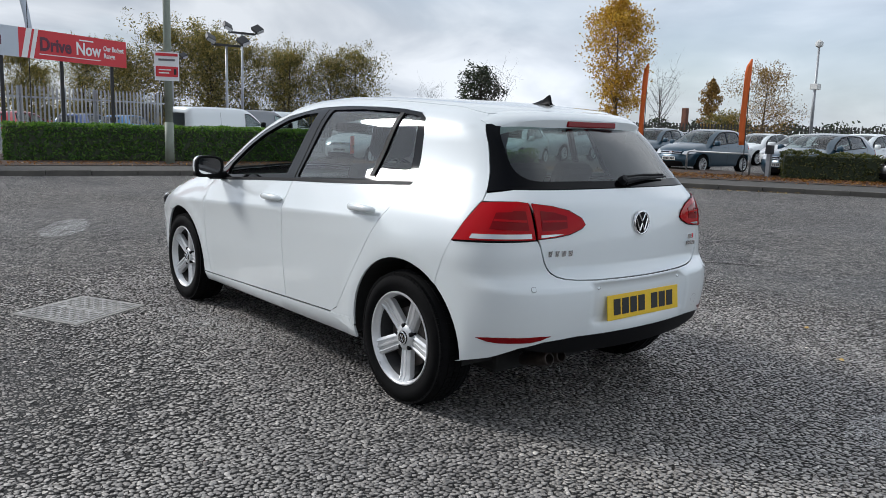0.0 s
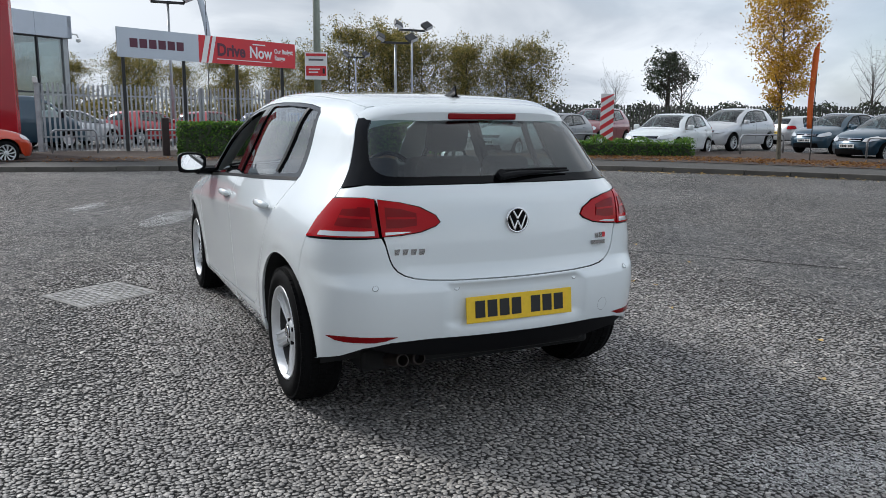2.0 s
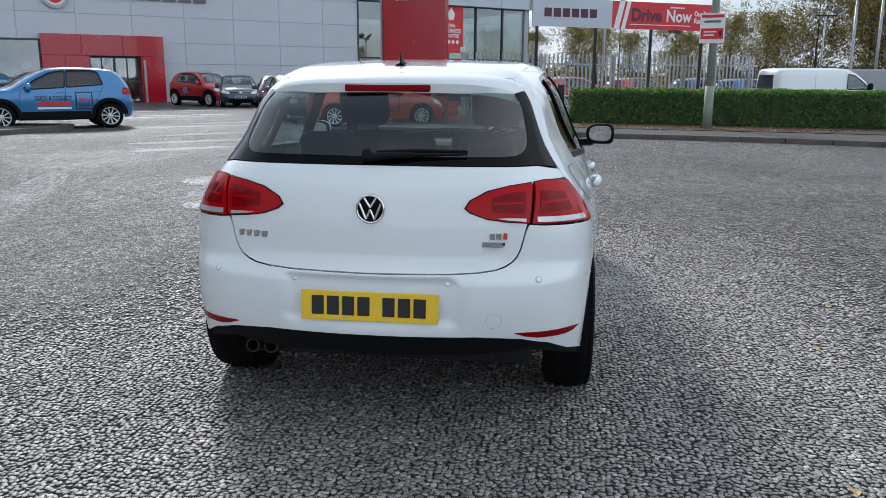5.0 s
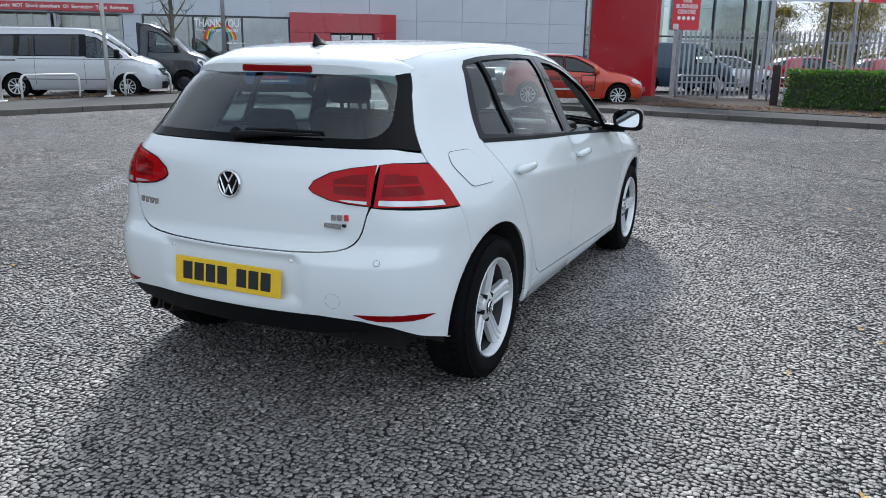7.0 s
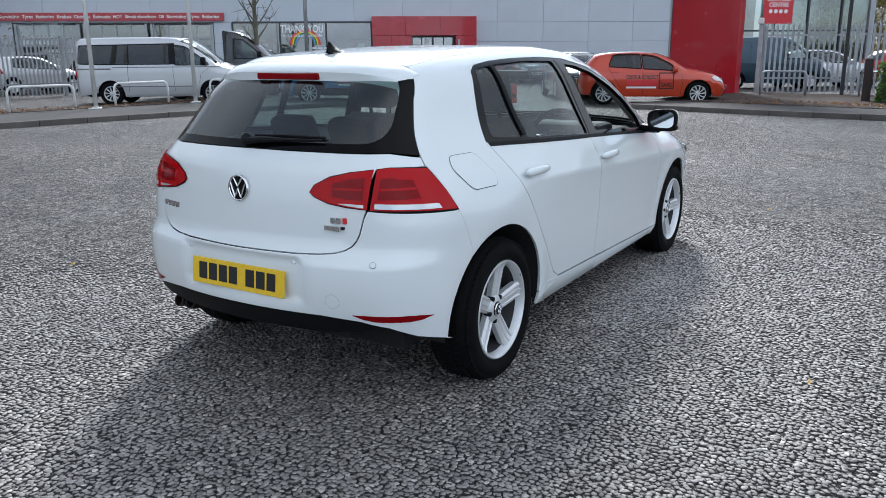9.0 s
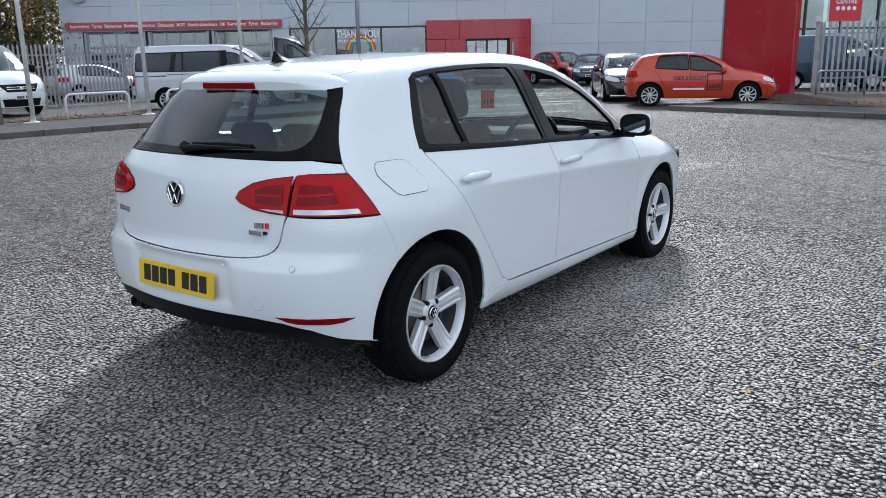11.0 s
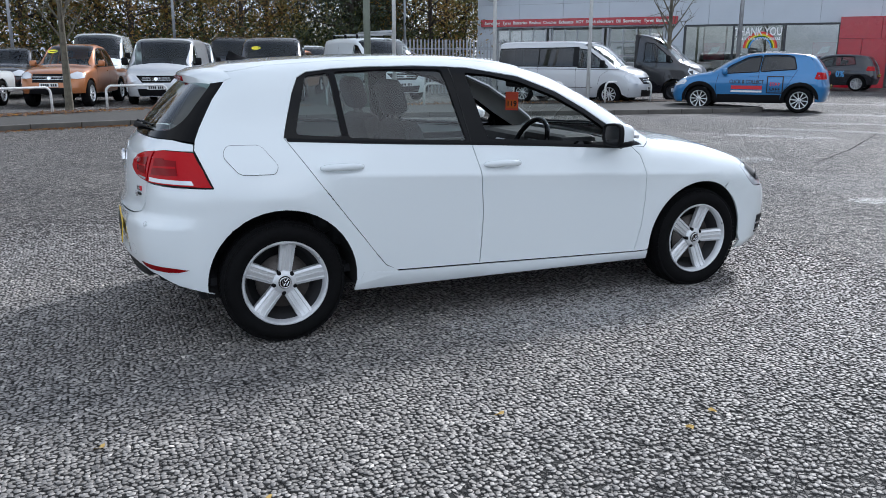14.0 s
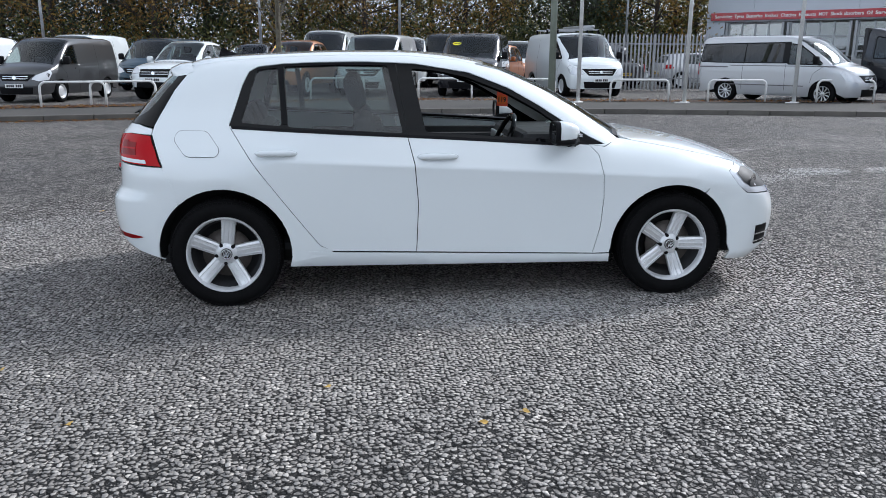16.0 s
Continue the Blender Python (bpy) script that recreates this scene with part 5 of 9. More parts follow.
    for a, b in (((-0.040, 0.020), (-0.016, -0.038)), ((-0.016, -0.038), (0.0, -0.002)), ((0.0, -0.002), (0.016, -0.038)), ((0.016, -0.038), (0.040, 0.020)), ((-0.022, 0.040), (0.0, 0.006)), ((0.0, 0.006), (0.022, 0.040))):
        part("emblem_bar", tubed([(a[0], a[1], 0.006), (b[0], b[1], 0.006)], 0.0045, 6), M["chrome"], o)

    def badge(y0, y1, z0, z1, n, mats, skew=0.0):
        w = (y1 - y0) / n
        for k in range(n):
            ya = y0 + k * w
            c = sh.skin("r", [(ya, z0)])[0]
            ends = sorted((ya + w * 0.06, ya + w * 0.84))
            part("badge", boxed(c[0] - 0.005, ends[0], z0, c[0] + 0.004, ends[1], z1), mats, gate)
    badge(0.535, 0.405, 0.757, 0.781, 4, M["chrome"])
    badge(-0.435, -0.482, 0.775, 0.797, 2, M["chrome"])
    badge(-0.485, -0.503, 0.775, 0.797, 1, M["redprint"])
    badge(-0.405, -0.500, 0.748, 0.766, 1, M["chrome"])
    badge(-0.412, -0.494, 0.7515, 0.7625, 7, M["ink"])
    # wiper
    bm = bmesh.new()
    w3 = [sh.skin("r", [(y, z)])[0] for y, z in ((0.03, 1.062), (-0.06, 1.071), (-0.16, 1.074), (-0.34, 1.077))]
    tube(bm, [(p[0] - 0.020, p[1], p[2]) for p in w3], [0.017, 0.014, 0.008, 0.004], 8)
    lathe(bm, [(0.0, 0.028), (0.020, 0.026), (0.023, 0.0)], 16, frame_of((w3[0][0] - 0.004, 0.03, 1.062), (0, -1, 0), (0.6, 0, 0.8)))
    wi = part("rear_wiper", bm, M["trim"], gate)
    bm = bmesh.new()
    w4 = [sh.skin("r", [(y, z)])[0] for y, z in ((0.0, 1.083), (-0.16, 1.088), (-0.34, 1.085))]
    tube(bm, [(p[0] - 0.008, p[1], p[2]) for p in w4], 0.006, 6)
    part("wiper_blade", bm, M["trim"], wi)
    # fin, exhaust, tow cover
    zf = float(sh.skin("t", [(0.0, 0.0)])[0, 2])
    bm = bmesh.new()
    prof = [(0.080, 0.0, 0.032), (0.035, 0.010, 0.026), (-0.01, 0.024, 0.016), (-0.045, 0.044, 0.006), (-0.058, 0.046, 0.004), (-0.075, 0.0, 0.020)]
    top = [bm.verts.new((x - 0.03, 0, zf + h)) for x, h, w in prof]
    for s in (1, -1):
        base = [bm.verts.new((x - 0.03, s * w, zf - 0.006 if i in (0, 5) else zf - 0.006 + h * 0.15)) for i, (x, h, w) in enumerate(prof)]
        for i in range(len(prof) - 1):
            bm.faces.new((top[i], top[i + 1], base[i + 1], base[i]))
        bm.faces.new((top[5], top[0], base[0], base[5]))
    bmesh.ops.recalc_face_normals(bm, faces=bm.faces[:])
    fin = part("roof_antenna", bm, M["trim"], car, "black shark-fin aerial", smooth=True)
    for y in (0.500, 0.425):
        o = part("exhaust_tip", lathed([(0.026, 0.0), (0.033, 0.0), (0.034, 0.004), (0.034, 0.16), (0.024, 0.16), (0.024, 0.004)], 24, frame_of((-0.628, y, 0.312), (0, 1, 0), (0.25, 0, 1)) @ Matrix.Diagonal((0.85, 0.85, 1, 1)), caps=False), M["rustpipe"], car, smooth=True)
    c3 = sh.skin("r", [(-0.46, 0.475)])[0]
    o = part("towing_cover", lathed([(0.0293, 0.0004), (0.030, 0.0004)], 28), M["trim"], bump)
    o.matrix_local = Matrix.Translation(c3) @ Vector(sh.normal(np.array([c3]))[0]).to_track_quat("Z", "Y").to_matrix().to_4x4()
    # wheels and arches
    for x, t in ((0.0, 0.12), (2.63, 0.30)):
        for s in (1, -1):
            add_wheel(car, x, s * 0.748, 0.316, 0.212, 0.205, "five", "alloy", turn=(t if s > 0 else -t))
            bm = bmesh.new()
            cx, cz = (RA if x == 0 else FA)
            A = arc(cx, cz, AR + 0.004, -8, 188, 24)
            ys = sh.skin("s", [(px, max(pz, 0.3)) for px, pz in A])[:, 1]
            va_ = [bm.verts.new((px, s * (float(yy) - 0.014), pz)) for (px, pz), yy in zip(A, ys)]
            vb = [bm.verts.new((px, s * 0.52, pz)) for px, pz in A]
            for i in range(len(A) - 1):
                bm.faces.new((va_[i], va_[i + 1], vb[i + 1], vb[i]))
            bm.faces.new(vb)
            part("arch_liner", bm, M["under"], car)
    # floor, inner lining
    bm = boxed(-0.40, -0.60, 0.20, 3.20, 0.60, 0.30, 0.02)
    part("underbody", bm, M["under"], car)
    bm = bmesh.new()
    box(bm, -0.58, -0.46, 0.27, -0.30, 0.46, 0.40, 0.04)
    part("rear_silencer", bm, M["under"], car)
    for s in (1, -1):
        bm = bmesh.new()
        for x0, x1, y1, z1 in ((-0.34, 0.10, 0.66, 0.90), (0.42, 2.2, 0.76, 0.89)):
            box(bm, x0, s * (y1 - 0.03), 0.40 if x0 > 0 else 0.70, x1, s * y1, z1, 0.01)
        part("door_card", bm, M["dash"], car)
        bm = bmesh.new()
        box(bm, 1.25, s * 0.66, 0.80, 1.85, s * 0.735, 0.845, 0.015)
        part("armrest", bm, M["dash"], car)
    roofin = [(x * 1.0, y * 0.97) for x, y in roof]
    panel("headlining", M["headliner"], car, sh, "t", roofin, res=0.12, lift=-0.030, lip=False)
    both("pillar_trim", M["headliner"], car, sh, "s", list(reversed(ROOF_EDGE))[1:] + list(reversed(HATCH_EDGE))[1:-1] + [(-0.30, 1.0), (0.05, 1.02)] + list(reversed(DLO_TOP)), res=0.09, lift=-0.030, lip=False)
    part("cabin_floor", boxed(-0.35, -0.70, 0.30, 2.2, 0.70, 0.34), M["cabin"], car)
    part("bulkhead", boxed(2.2, -0.72, 0.30, 2.26, 0.72, 0.88), M["dash"], car)
    part("load_cover", boxed(-0.40, -0.60, 0.93, 0.20, 0.60, 0.95, 0.008), M["cabin"], car)
    fs = seat_mesh(0.50, 0.60)
    for y in (0.36, -0.36):
        o = obj("front_seat", fs, M["cabin"], car, "charcoal cloth seat with headrest")
        o.location = (1.18, y, 0.42)
    rbm = bmesh.new()
    box(rbm, 0.30, -0.62, 0.42, 0.78, 0.62, 0.58, 0.05)
    lean = Matrix.Translation((0.30, 0, 0.50)) @ Matrix.Rotation(radians(-22), 4, "Y")
    box(rbm, -0.07, -0.62, 0.0, 0.06, 0.62, 0.52, 0.05, lean)
    for y in (-0.37, 0.0, 0.37):
        box(rbm, -0.06, y - 0.13, 0.50, 0.04, y + 0.13, 0.66, 0.04, lean)
    part("rear_bench", rbm, M["cabin"], car, "charcoal rear bench with headrests")
    bm = bmesh.new()
    box(bm, 1.78, -0.70, 0.56, 2.22, 0.70, 0.93, 0.06)
    box(bm, 1.74, -0.62, 0.83, 2.0, -0.12, 0.97, 0.04)
    box(bm, 1.70, -0.14, 0.45, 2.1, 0.14, 0.86, 0.04)
    dash = part("dashboard", bm, M["dash"], car, "dark dashboard with centre stack")
    for y0, y1 in ((0.45, 0.66), (-0.68, -0.56), (0.16, 0.30)):
        part("air_vent", boxed(1.765, y0, 0.80, 1.785, y1, 0.88, 0.01), M["alloy"], dash)
    # steering wheel in front of the right-hand seat
    sw = frame_of((1.66, -0.36, 0.885), (0, -1, 0), (0.42, 0, 0.91))
    bm = bmesh.new()
    ring = [(0.182 * math.cos(a), 0.182 * math.sin(a), 0) for a in [2 * math.pi * k / 36 for k in range(37)]]
    tube(bm, ring, 0.016, 8, cap=False)
    for a in (0, 180, 270):
        tube(bm, [(0.05 * math.cos(radians(a)), 0.05 * math.sin(radians(a)), -0.02), (0.175 * math.cos(radians(a)), 0.175 * math.sin(radians(a)), 0)], 0.016, 6)
    box(bm, -0.065, -0.06, -0.045, 0.065, 0.055, 0.005, 0.02)
    bmesh.ops.transform(bm, matrix=sw, verts=bm.verts[:])
    part("steering_wheel", bm, M["gloss_black"], dash, "black three-spoke steering wheel", smooth=True)
    # inside mirror and its hanging tag
    im = part("interior_mirror", boxed(1.74, -0.12, 1.235, 1.765, 0.12, 1.295, 0.012), M["trim"], car)
    tg = part("price_tag", boxed(1.728, -0.045, 1.085, 1.732, 0.045, 1.205, 0.002), M["tag"], im, "orange-red hanging tag with a number")
    hang = Vector((1.73, 0.0, 1.2))
    tg.matrix_local = Matrix.Translation(hang) @ Matrix.Rotation(radians(42), 4, "Z") @ Matrix.Translation(-hang)
    for sgn in (1, -1):
        bm = bmesh.new()
        box(bm, 1.7265 if sgn > 0 else 1.7325, -0.038, 1.10, 1.7275 if sgn > 0 else 1.7335, 0.038, 1.155)
        part("tag_panel", bm, M["flagorange"], tg)
        lettering("tag_number", "119", 0.034, M["ink"], frame_of((1.7255 if sgn > 0 else 1.7345, 0, 1.127), (0, -sgn, 0), (0, 0, 1)), tg, depth=0.0006)
    # door mirrors
    for s in (1, -1):
        dm = new("door_mirror")
        dm.parent = car
        dm["label"] = "white door mirror with black base"
        def section(x, k, zs=1.0, n=28, dy=0.0, dz=0.0, p=3.2):
            out = []
            for i in range(n):
                a = 2 * math.pi * i / n
                c, q = math.cos(a), math.sin(a)
                yy = math.copysign(abs(c) ** (2 / p), c) * 0.088 * k
                zz = math.copysign(abs(q) ** (2 / p), q) * 0.061 * k * zs
                zz *= 1 + 0.9 * yy                               # taller outboard
                out.append((x, s * (0.966 + dy + yy), 1.004 + dz + zz))
            return out

        def skinned(rows, caps):
            bm = bmesh.new()
            vs = [[bm.verts.new(p) for p in r] for r in rows]
            for a, b in zip(vs, vs[1:]):
                for i in range(len(a)):
                    bm.faces.new((a[i], a[(i + 1) % len(a)], b[(i + 1) % len(a)], b[i]))
            if caps:
                bm.faces.new(vs[0])
                bm.faces.new(vs[-1])
            bmesh.ops.recalc_face_normals(bm, faces=bm.faces[:])
            return bm
        shell = skinned([section(x, k, dy=d) for x, k, d in ((1.860, 0.985, 0), (1.864, 1.02, 0), (1.900, 1.01, 0), (1.935, 0.91, -0.003), (1.962, 0.74, -0.008), (1.982, 0.52, -0.014), (1.995, 0.25, -0.018))], True)
        part("mirror_shell", shell, W, dm, smooth=True)
        part("mirror_bezel", skinned([section(1.852, 0.80), section(1.843, 0.86), section(1.844, 1.0), section(1.852, 1.03), section(1.869, 1.034)], False), M["trim"], dm, smooth=True)
        part("mirror_glass", skinned([section(1.8535, 0.84), section(1.851, 0.84)], True), M["mirror"], dm)
        low = skinned([section(x, k, 0.40, dy=d, dz=-0.046) for x, k, d in ((1.853, 0.95, 0), (1.872, 0.985, 0), (1.91, 0.985, 0), (1.95, 0.86, -0.004), (1.98, 0.55, -0.012))], True)
        part("mirror_base", low, M["trim"], dm, smooth=True)
        bm = bmesh.new()
        tube(bm, [(2.02, s * 0.80, 0.935), (1.985, s * 0.85, 0.936), (1.95, s * 0.92, 0.945)], [0.03, 0.026, 0.03], 8)
        part("mirror_foot", bm, M["trim"], dm)
        bm = bmesh.new()
        box(bm, 1.985, s * 0.945, 0.985, 1.997, s * 1.020, 0.996, 0.003)
        part("indicator", bm, M["lensclear"], dm)
    return car


hatchback = build_hatchback()

# ---- other vehicles: three bodies, stretched to each make's size ----
HATCH_T = dict(
    sil=[(-0.60, 1.30), (-0.40, 1.36), (-0.27, 1.385), (0.0, 1.415), (0.35, 1.440), (0.85, 1.450), (1.25, 1.438), (1.50, 1.402), (1.75, 1.325), (2.05, 1.185), (2.36, 1.015), (2.46, 0.97), (2.7, 0.935), (3.0, 0.872), (3.25, 0.78), (3.42, 0.66), (3.5, 0.55)],
    rear=[(0.15, -0.58), (0.30, -0.69), (0.45, -0.745), (0.60, -0.75), (0.70, -0.72), (0.90, -0.68), (1.0, -0.64), (1.2, -0.50), (1.36, -0.36), (1.5, -0.25)],
    front=[(0.12, 3.34), (0.25, 3.45), (0.42, 3.50), (0.58, 3.49), (0.72, 3.42), (0.9, 3.28), (1.5, 2.8)],
    width=[(0.12, 0.76), (0.25, 0.85), (0.40, 0.866), (0.70, 0.894), (0.80, 0.884), (0.92, 0.854), (1.03, 0.812), (1.2, 0.738), (1.36, 0.66), (1.46, 0.60)],
    plan=[(-0.80, 0.86), (-0.3, 0.958), (0.3, 0.99), (1.5, 1.0), (2.63, 0.985), (3.0, 0.955), (3.25, 0.91), (3.5, 0.84)],
    planup=[(-0.5, 0.90), (0.2, 0.965), (0.8, 1.0), (2.2, 0.95)], zup=(0.95, 1.25), rk=0.26, fk=0.30, xm=0.8,
    wb=2.63, arch=0.375, zlow=0.22, track=0.77, wheel=(0.318, 0.215, 0.205),
    roof_edge=[(-0.16, 1.352), (0.3, 1.405), (0.75, 1.418), (1.05, 1.414), (1.35, 1.39), (1.6, 1.335), (1.85, 1.232), (2.05, 1.12), (2.30, 0.955)],
    hood_edge=[(2.6, 0.893), (2.9, 0.825), (3.08, 0.77)],
    rear_edge=[(-0.40, 0.26), (-0.40, 0.62), (-0.36, 1.0), (-0.28, 1.18), (-0.16, 1.352)],
    front_edge=[(3.10, 0.22), (3.12, 0.45), (3.08, 0.77)],
    windows=[[(0.14, 1.05), (0.23, 1.32), (0.36, 1.35), (0.70, 1.36), (0.98, 1.355), (1.03, 0.99)], [(1.10, 0.985), (1.05, 1.35), (1.40, 1.30), (1.80, 1.115), (2.03, 0.955), (2.03, 0.935)]],
    rear_glass=(0.50, 0.44, 1.03, 1.32), screen=(1.56, 2.40, 0.50), hood_front=0.74,
    lamp=[("s", 3.04, 0.775), ("s", 2.99, 0.73), ("s", 3.06, 0.66), ("f", 0.60, 0.60), ("f", 0.46, 0.615), ("f", 0.50, 0.70)],
    grille=[(-0.42, 0.62), (0.42, 0.62), (0.44, 0.70), (-0.44, 0.70)], intake=[(-0.55, 0.22), (0.55, 0.22), (0.50, 0.38), (-0.50, 0.38)], plate_f=0.47,
    tail=[("r", 0.50, 0.80), ("s", -0.42, 0.80), ("s", -0.33, 0.82), ("s", -0.38, 0.97), ("r", 0.52, 0.96)], plate_r=0.62,
    seams=[[(0.10, 1.02), (0.36, 0.60), (0.55, 0.34)], [(1.06, 0.99), (1.10, 0.60), (1.09, 0.30)], [(2.12, 0.93), (2.19, 0.65), (2.14, 0.27)]],
    handles=[(0.31, 0.89), (1.21, 0.87)], mirror=(1.95, 0.98), seats=((1.18, 0.42), (0.45, 0.45)), dash=(1.80, 0.90), sill=0.28)
VAN_T = dict(
    sil=[(-1.06, 1.90), (-0.9, 1.95), (0.0, 1.985), (1.5, 1.985), (2.0, 1.96), (2.3, 1.88), (2.75, 1.58), (3.12, 1.27), (3.25, 1.19), (3.55, 1.09), (3.75, 0.97), (3.90, 0.75)],
    rear=[(0.2, -1.0), (0.4, -1.04), (1.0, -1.05), (1.8, -1.0), (2.0, -0.97)],
    front=[(0.15, 3.78), (0.25, 3.86), (0.5, 3.91), (0.8, 3.88), (1.0, 3.80), (1.2, 3.68), (2.0, 3.1)],
    width=[(0.15, 0.90), (0.3, 0.95), (0.6, 0.985), (1.0, 0.985), (1.2, 0.965), (1.6, 0.905), (1.9, 0.85), (2.0, 0.83)],
    plan=[(-1.05, 0.96), (-0.8, 0.985), (0.0, 1.0), (2.5, 1.0), (3.1, 0.975), (3.5, 0.92), (3.9, 0.82)],
    planup=[(-1, 1.0), (2.0, 1.0), (3.0, 0.96)], zup=(1.2, 1.6), rk=0.05, fk=0.28, xm=1.0,
    wb=2.93, arch=0.385, zlow=0.24, track=0.86, wheel=(0.34, 0.215, 0.215),
    roof_edge=[(-0.92, 1.86), (0.0, 1.90), (1.5, 1.90), (1.95, 1.87), (2.25, 1.77), (2.65, 1.50), (3.0, 1.22), (3.12, 1.13)],
    hood_edge=[(3.3, 1.06), (3.52, 0.96)],
    rear_edge=[(-0.85, 0.28), (-0.88, 1.0), (-0.90, 1.5), (-0.92, 1.86)],
    front_edge=[(3.50, 0.26), (3.54, 0.6), (3.52, 0.96)],
    windows=[[(1.88, 1.17), (1.90, 1.72), (2.18, 1.68), (2.55, 1.42), (2.85, 1.17)]],
    rear_glass=(0.62, 0.56, 1.15, 1.70), screen=(2.16, 3.20, 0.66), hood_front=0.93,
    lamp=[("s", 3.40, 0.99), ("s", 3.36, 0.90), ("s", 3.52, 0.70), ("f", 0.70, 0.66), ("f", 0.50, 0.72), ("f", 0.62, 0.84)],
    grille=[(-0.40, 0.66), (0.40, 0.66), (0.58, 0.86), (-0.58, 0.86)], intake=[(-0.50, 0.28), (0.50, 0.28), (0.55, 0.48), (-0.55, 0.48)], plate_f=0.52,
    tail=[("r", 0.86, 0.80), ("s", -0.98, 0.80), ("s", -0.93, 0.80), ("s", -0.95, 1.15), ("r", 0.84, 1.15)], plate_r=0.9,
    seams=[[(1.84, 1.75), (1.82, 1.0), (1.84, 0.33)], [(0.55, 1.75), (0.52, 0.9), (0.52, 0.40)], [(2.92, 1.12), (2.62, 0.9), (2.56, 0.64)]],
    handles=[(1.96, 1.02)], mirror=(2.72, 1.24), seats=((2.0, 0.72),), dash=(2.75, 1.12), sill=0.32)
PICKUP_T = dict(
    sil=[(-1.25, 1.02), (-1.1, 1.06), (0.25, 1.08), (0.36, 1.12), (0.52, 1.66), (0.70, 1.76), (1.1, 1.80), (1.5, 1.79), (1.8, 1.74), (2.3, 1.42), (2.55, 1.24), (2.68, 1.18), (3.2, 1.12), (3.6, 1.03), (3.85, 0.88), (3.95, 0.7)],
    rear=[(0.3, -1.18), (0.5, -1.24), (1.0, -1.24), (1.1, -1.22), (2.0, -1.2)],
    front=[(0.2, 3.78), (0.35, 3.90), (0.6, 3.95), (0.85, 3.93), (1.0, 3.86), (1.1, 3.78), (2.0, 3.3)],
    width=[(0.25, 0.82), (0.4, 0.90), (0.8, 0.925), (1.0, 0.92), (1.10, 0.90), (1.4, 0.80), (1.7, 0.68), (1.8, 0.64)],
    plan=[(-1.25, 0.96), (-0.5, 0.99), (1.0, 1.0), (2.8, 1.0), (3.4, 0.975), (3.7, 0.93), (3.95, 0.86)],
    planup=[(-1, 1.0), (1.0, 1.0), (2.5, 0.95)], zup=(1.1, 1.4), rk=0.04, fk=0.22, xm=1.2,
    wb=3.1, arch=0.44, zlow=0.36, track=0.80, wheel=(0.385, 0.235, 0.255),
    roof_edge=[(-1.05, 1.0), (0.20, 1.03), (0.36, 1.10), (0.56, 1.62), (0.75, 1.70), (1.3, 1.73), (1.65, 1.70), (1.95, 1.56), (2.3, 1.32), (2.56, 1.13)],
    hood_edge=[(2.8, 1.08), (3.3, 1.02), (3.58, 0.96)],
    rear_edge=[(-1.05, 0.45), (-1.06, 0.8), (-1.05, 1.0)],
    front_edge=[(3.58, 0.40), (3.62, 0.7), (3.58, 0.96)],
    windows=[[(0.60, 1.16), (0.68, 1.60), (1.18, 1.66), (1.18, 1.14)], [(1.26, 1.14), (1.26, 1.66), (1.62, 1.63), (1.95, 1.45), (2.30, 1.18), (2.30, 1.13)]],
    rear_glass=None, screen=(1.72, 2.60, 0.55), hood_front=0.97,
    lamp=[("s", 3.52, 1.0), ("s", 3.42, 0.93), ("s", 3.58, 0.82), ("f", 0.72, 0.80), ("f", 0.50, 0.82), ("f", 0.52, 0.93)],
    grille=[(-0.47, 0.70), (0.47, 0.70), (0.49, 0.94), (-0.49, 0.94)], intake=[(-0.60, 0.40), (0.60, 0.40), (0.55, 0.56), (-0.55, 0.56)], plate_f=0.63,
    tail=[("r", 0.80, 0.70), ("s", -1.20, 0.70), ("s", -1.10, 0.70), ("s", -1.10, 0.98), ("r", 0.80, 0.98)], plate_r=0.6,
    seams=[[(0.55, 1.14), (0.52, 0.8), (0.56, 0.5)], [(1.22, 1.13), (1.24, 0.8), (1.22, 0.45)], [(2.42, 1.12), (2.46, 0.8), (2.40, 0.45)]],
    handles=[(0.74, 1.02), (1.36, 1.0)], mirror=(2.22, 1.22), seats=((1.35, 0.72), (0.75, 0.75)), dash=(2.1, 1.12), sill=0.44)


def scaled_shape(T, sx, sy, sz):
    a = lambda L: [(x * sx, z * sz) for x, z in L]
    b = lambda L: [(z * sz, x * sx) for z, x in L]
    return Shape(a(T["sil"]), b(T["rear"]), b(T["front"]), [(z * sz, w * sy) for z, w in T["width"]], [(x * sx, k) for x, k in T["plan"]], [(x * sx, k) for x, k in T["planup"]],
                 (T["zup"][0] * sz, T["zup"][1] * sz), rk=T["rk"], fk=T["fk"], xm=T["xm"] * sx, crown=0.04, wsf=0.25, wsr=0.1, rt=0.14, rs=0.2)


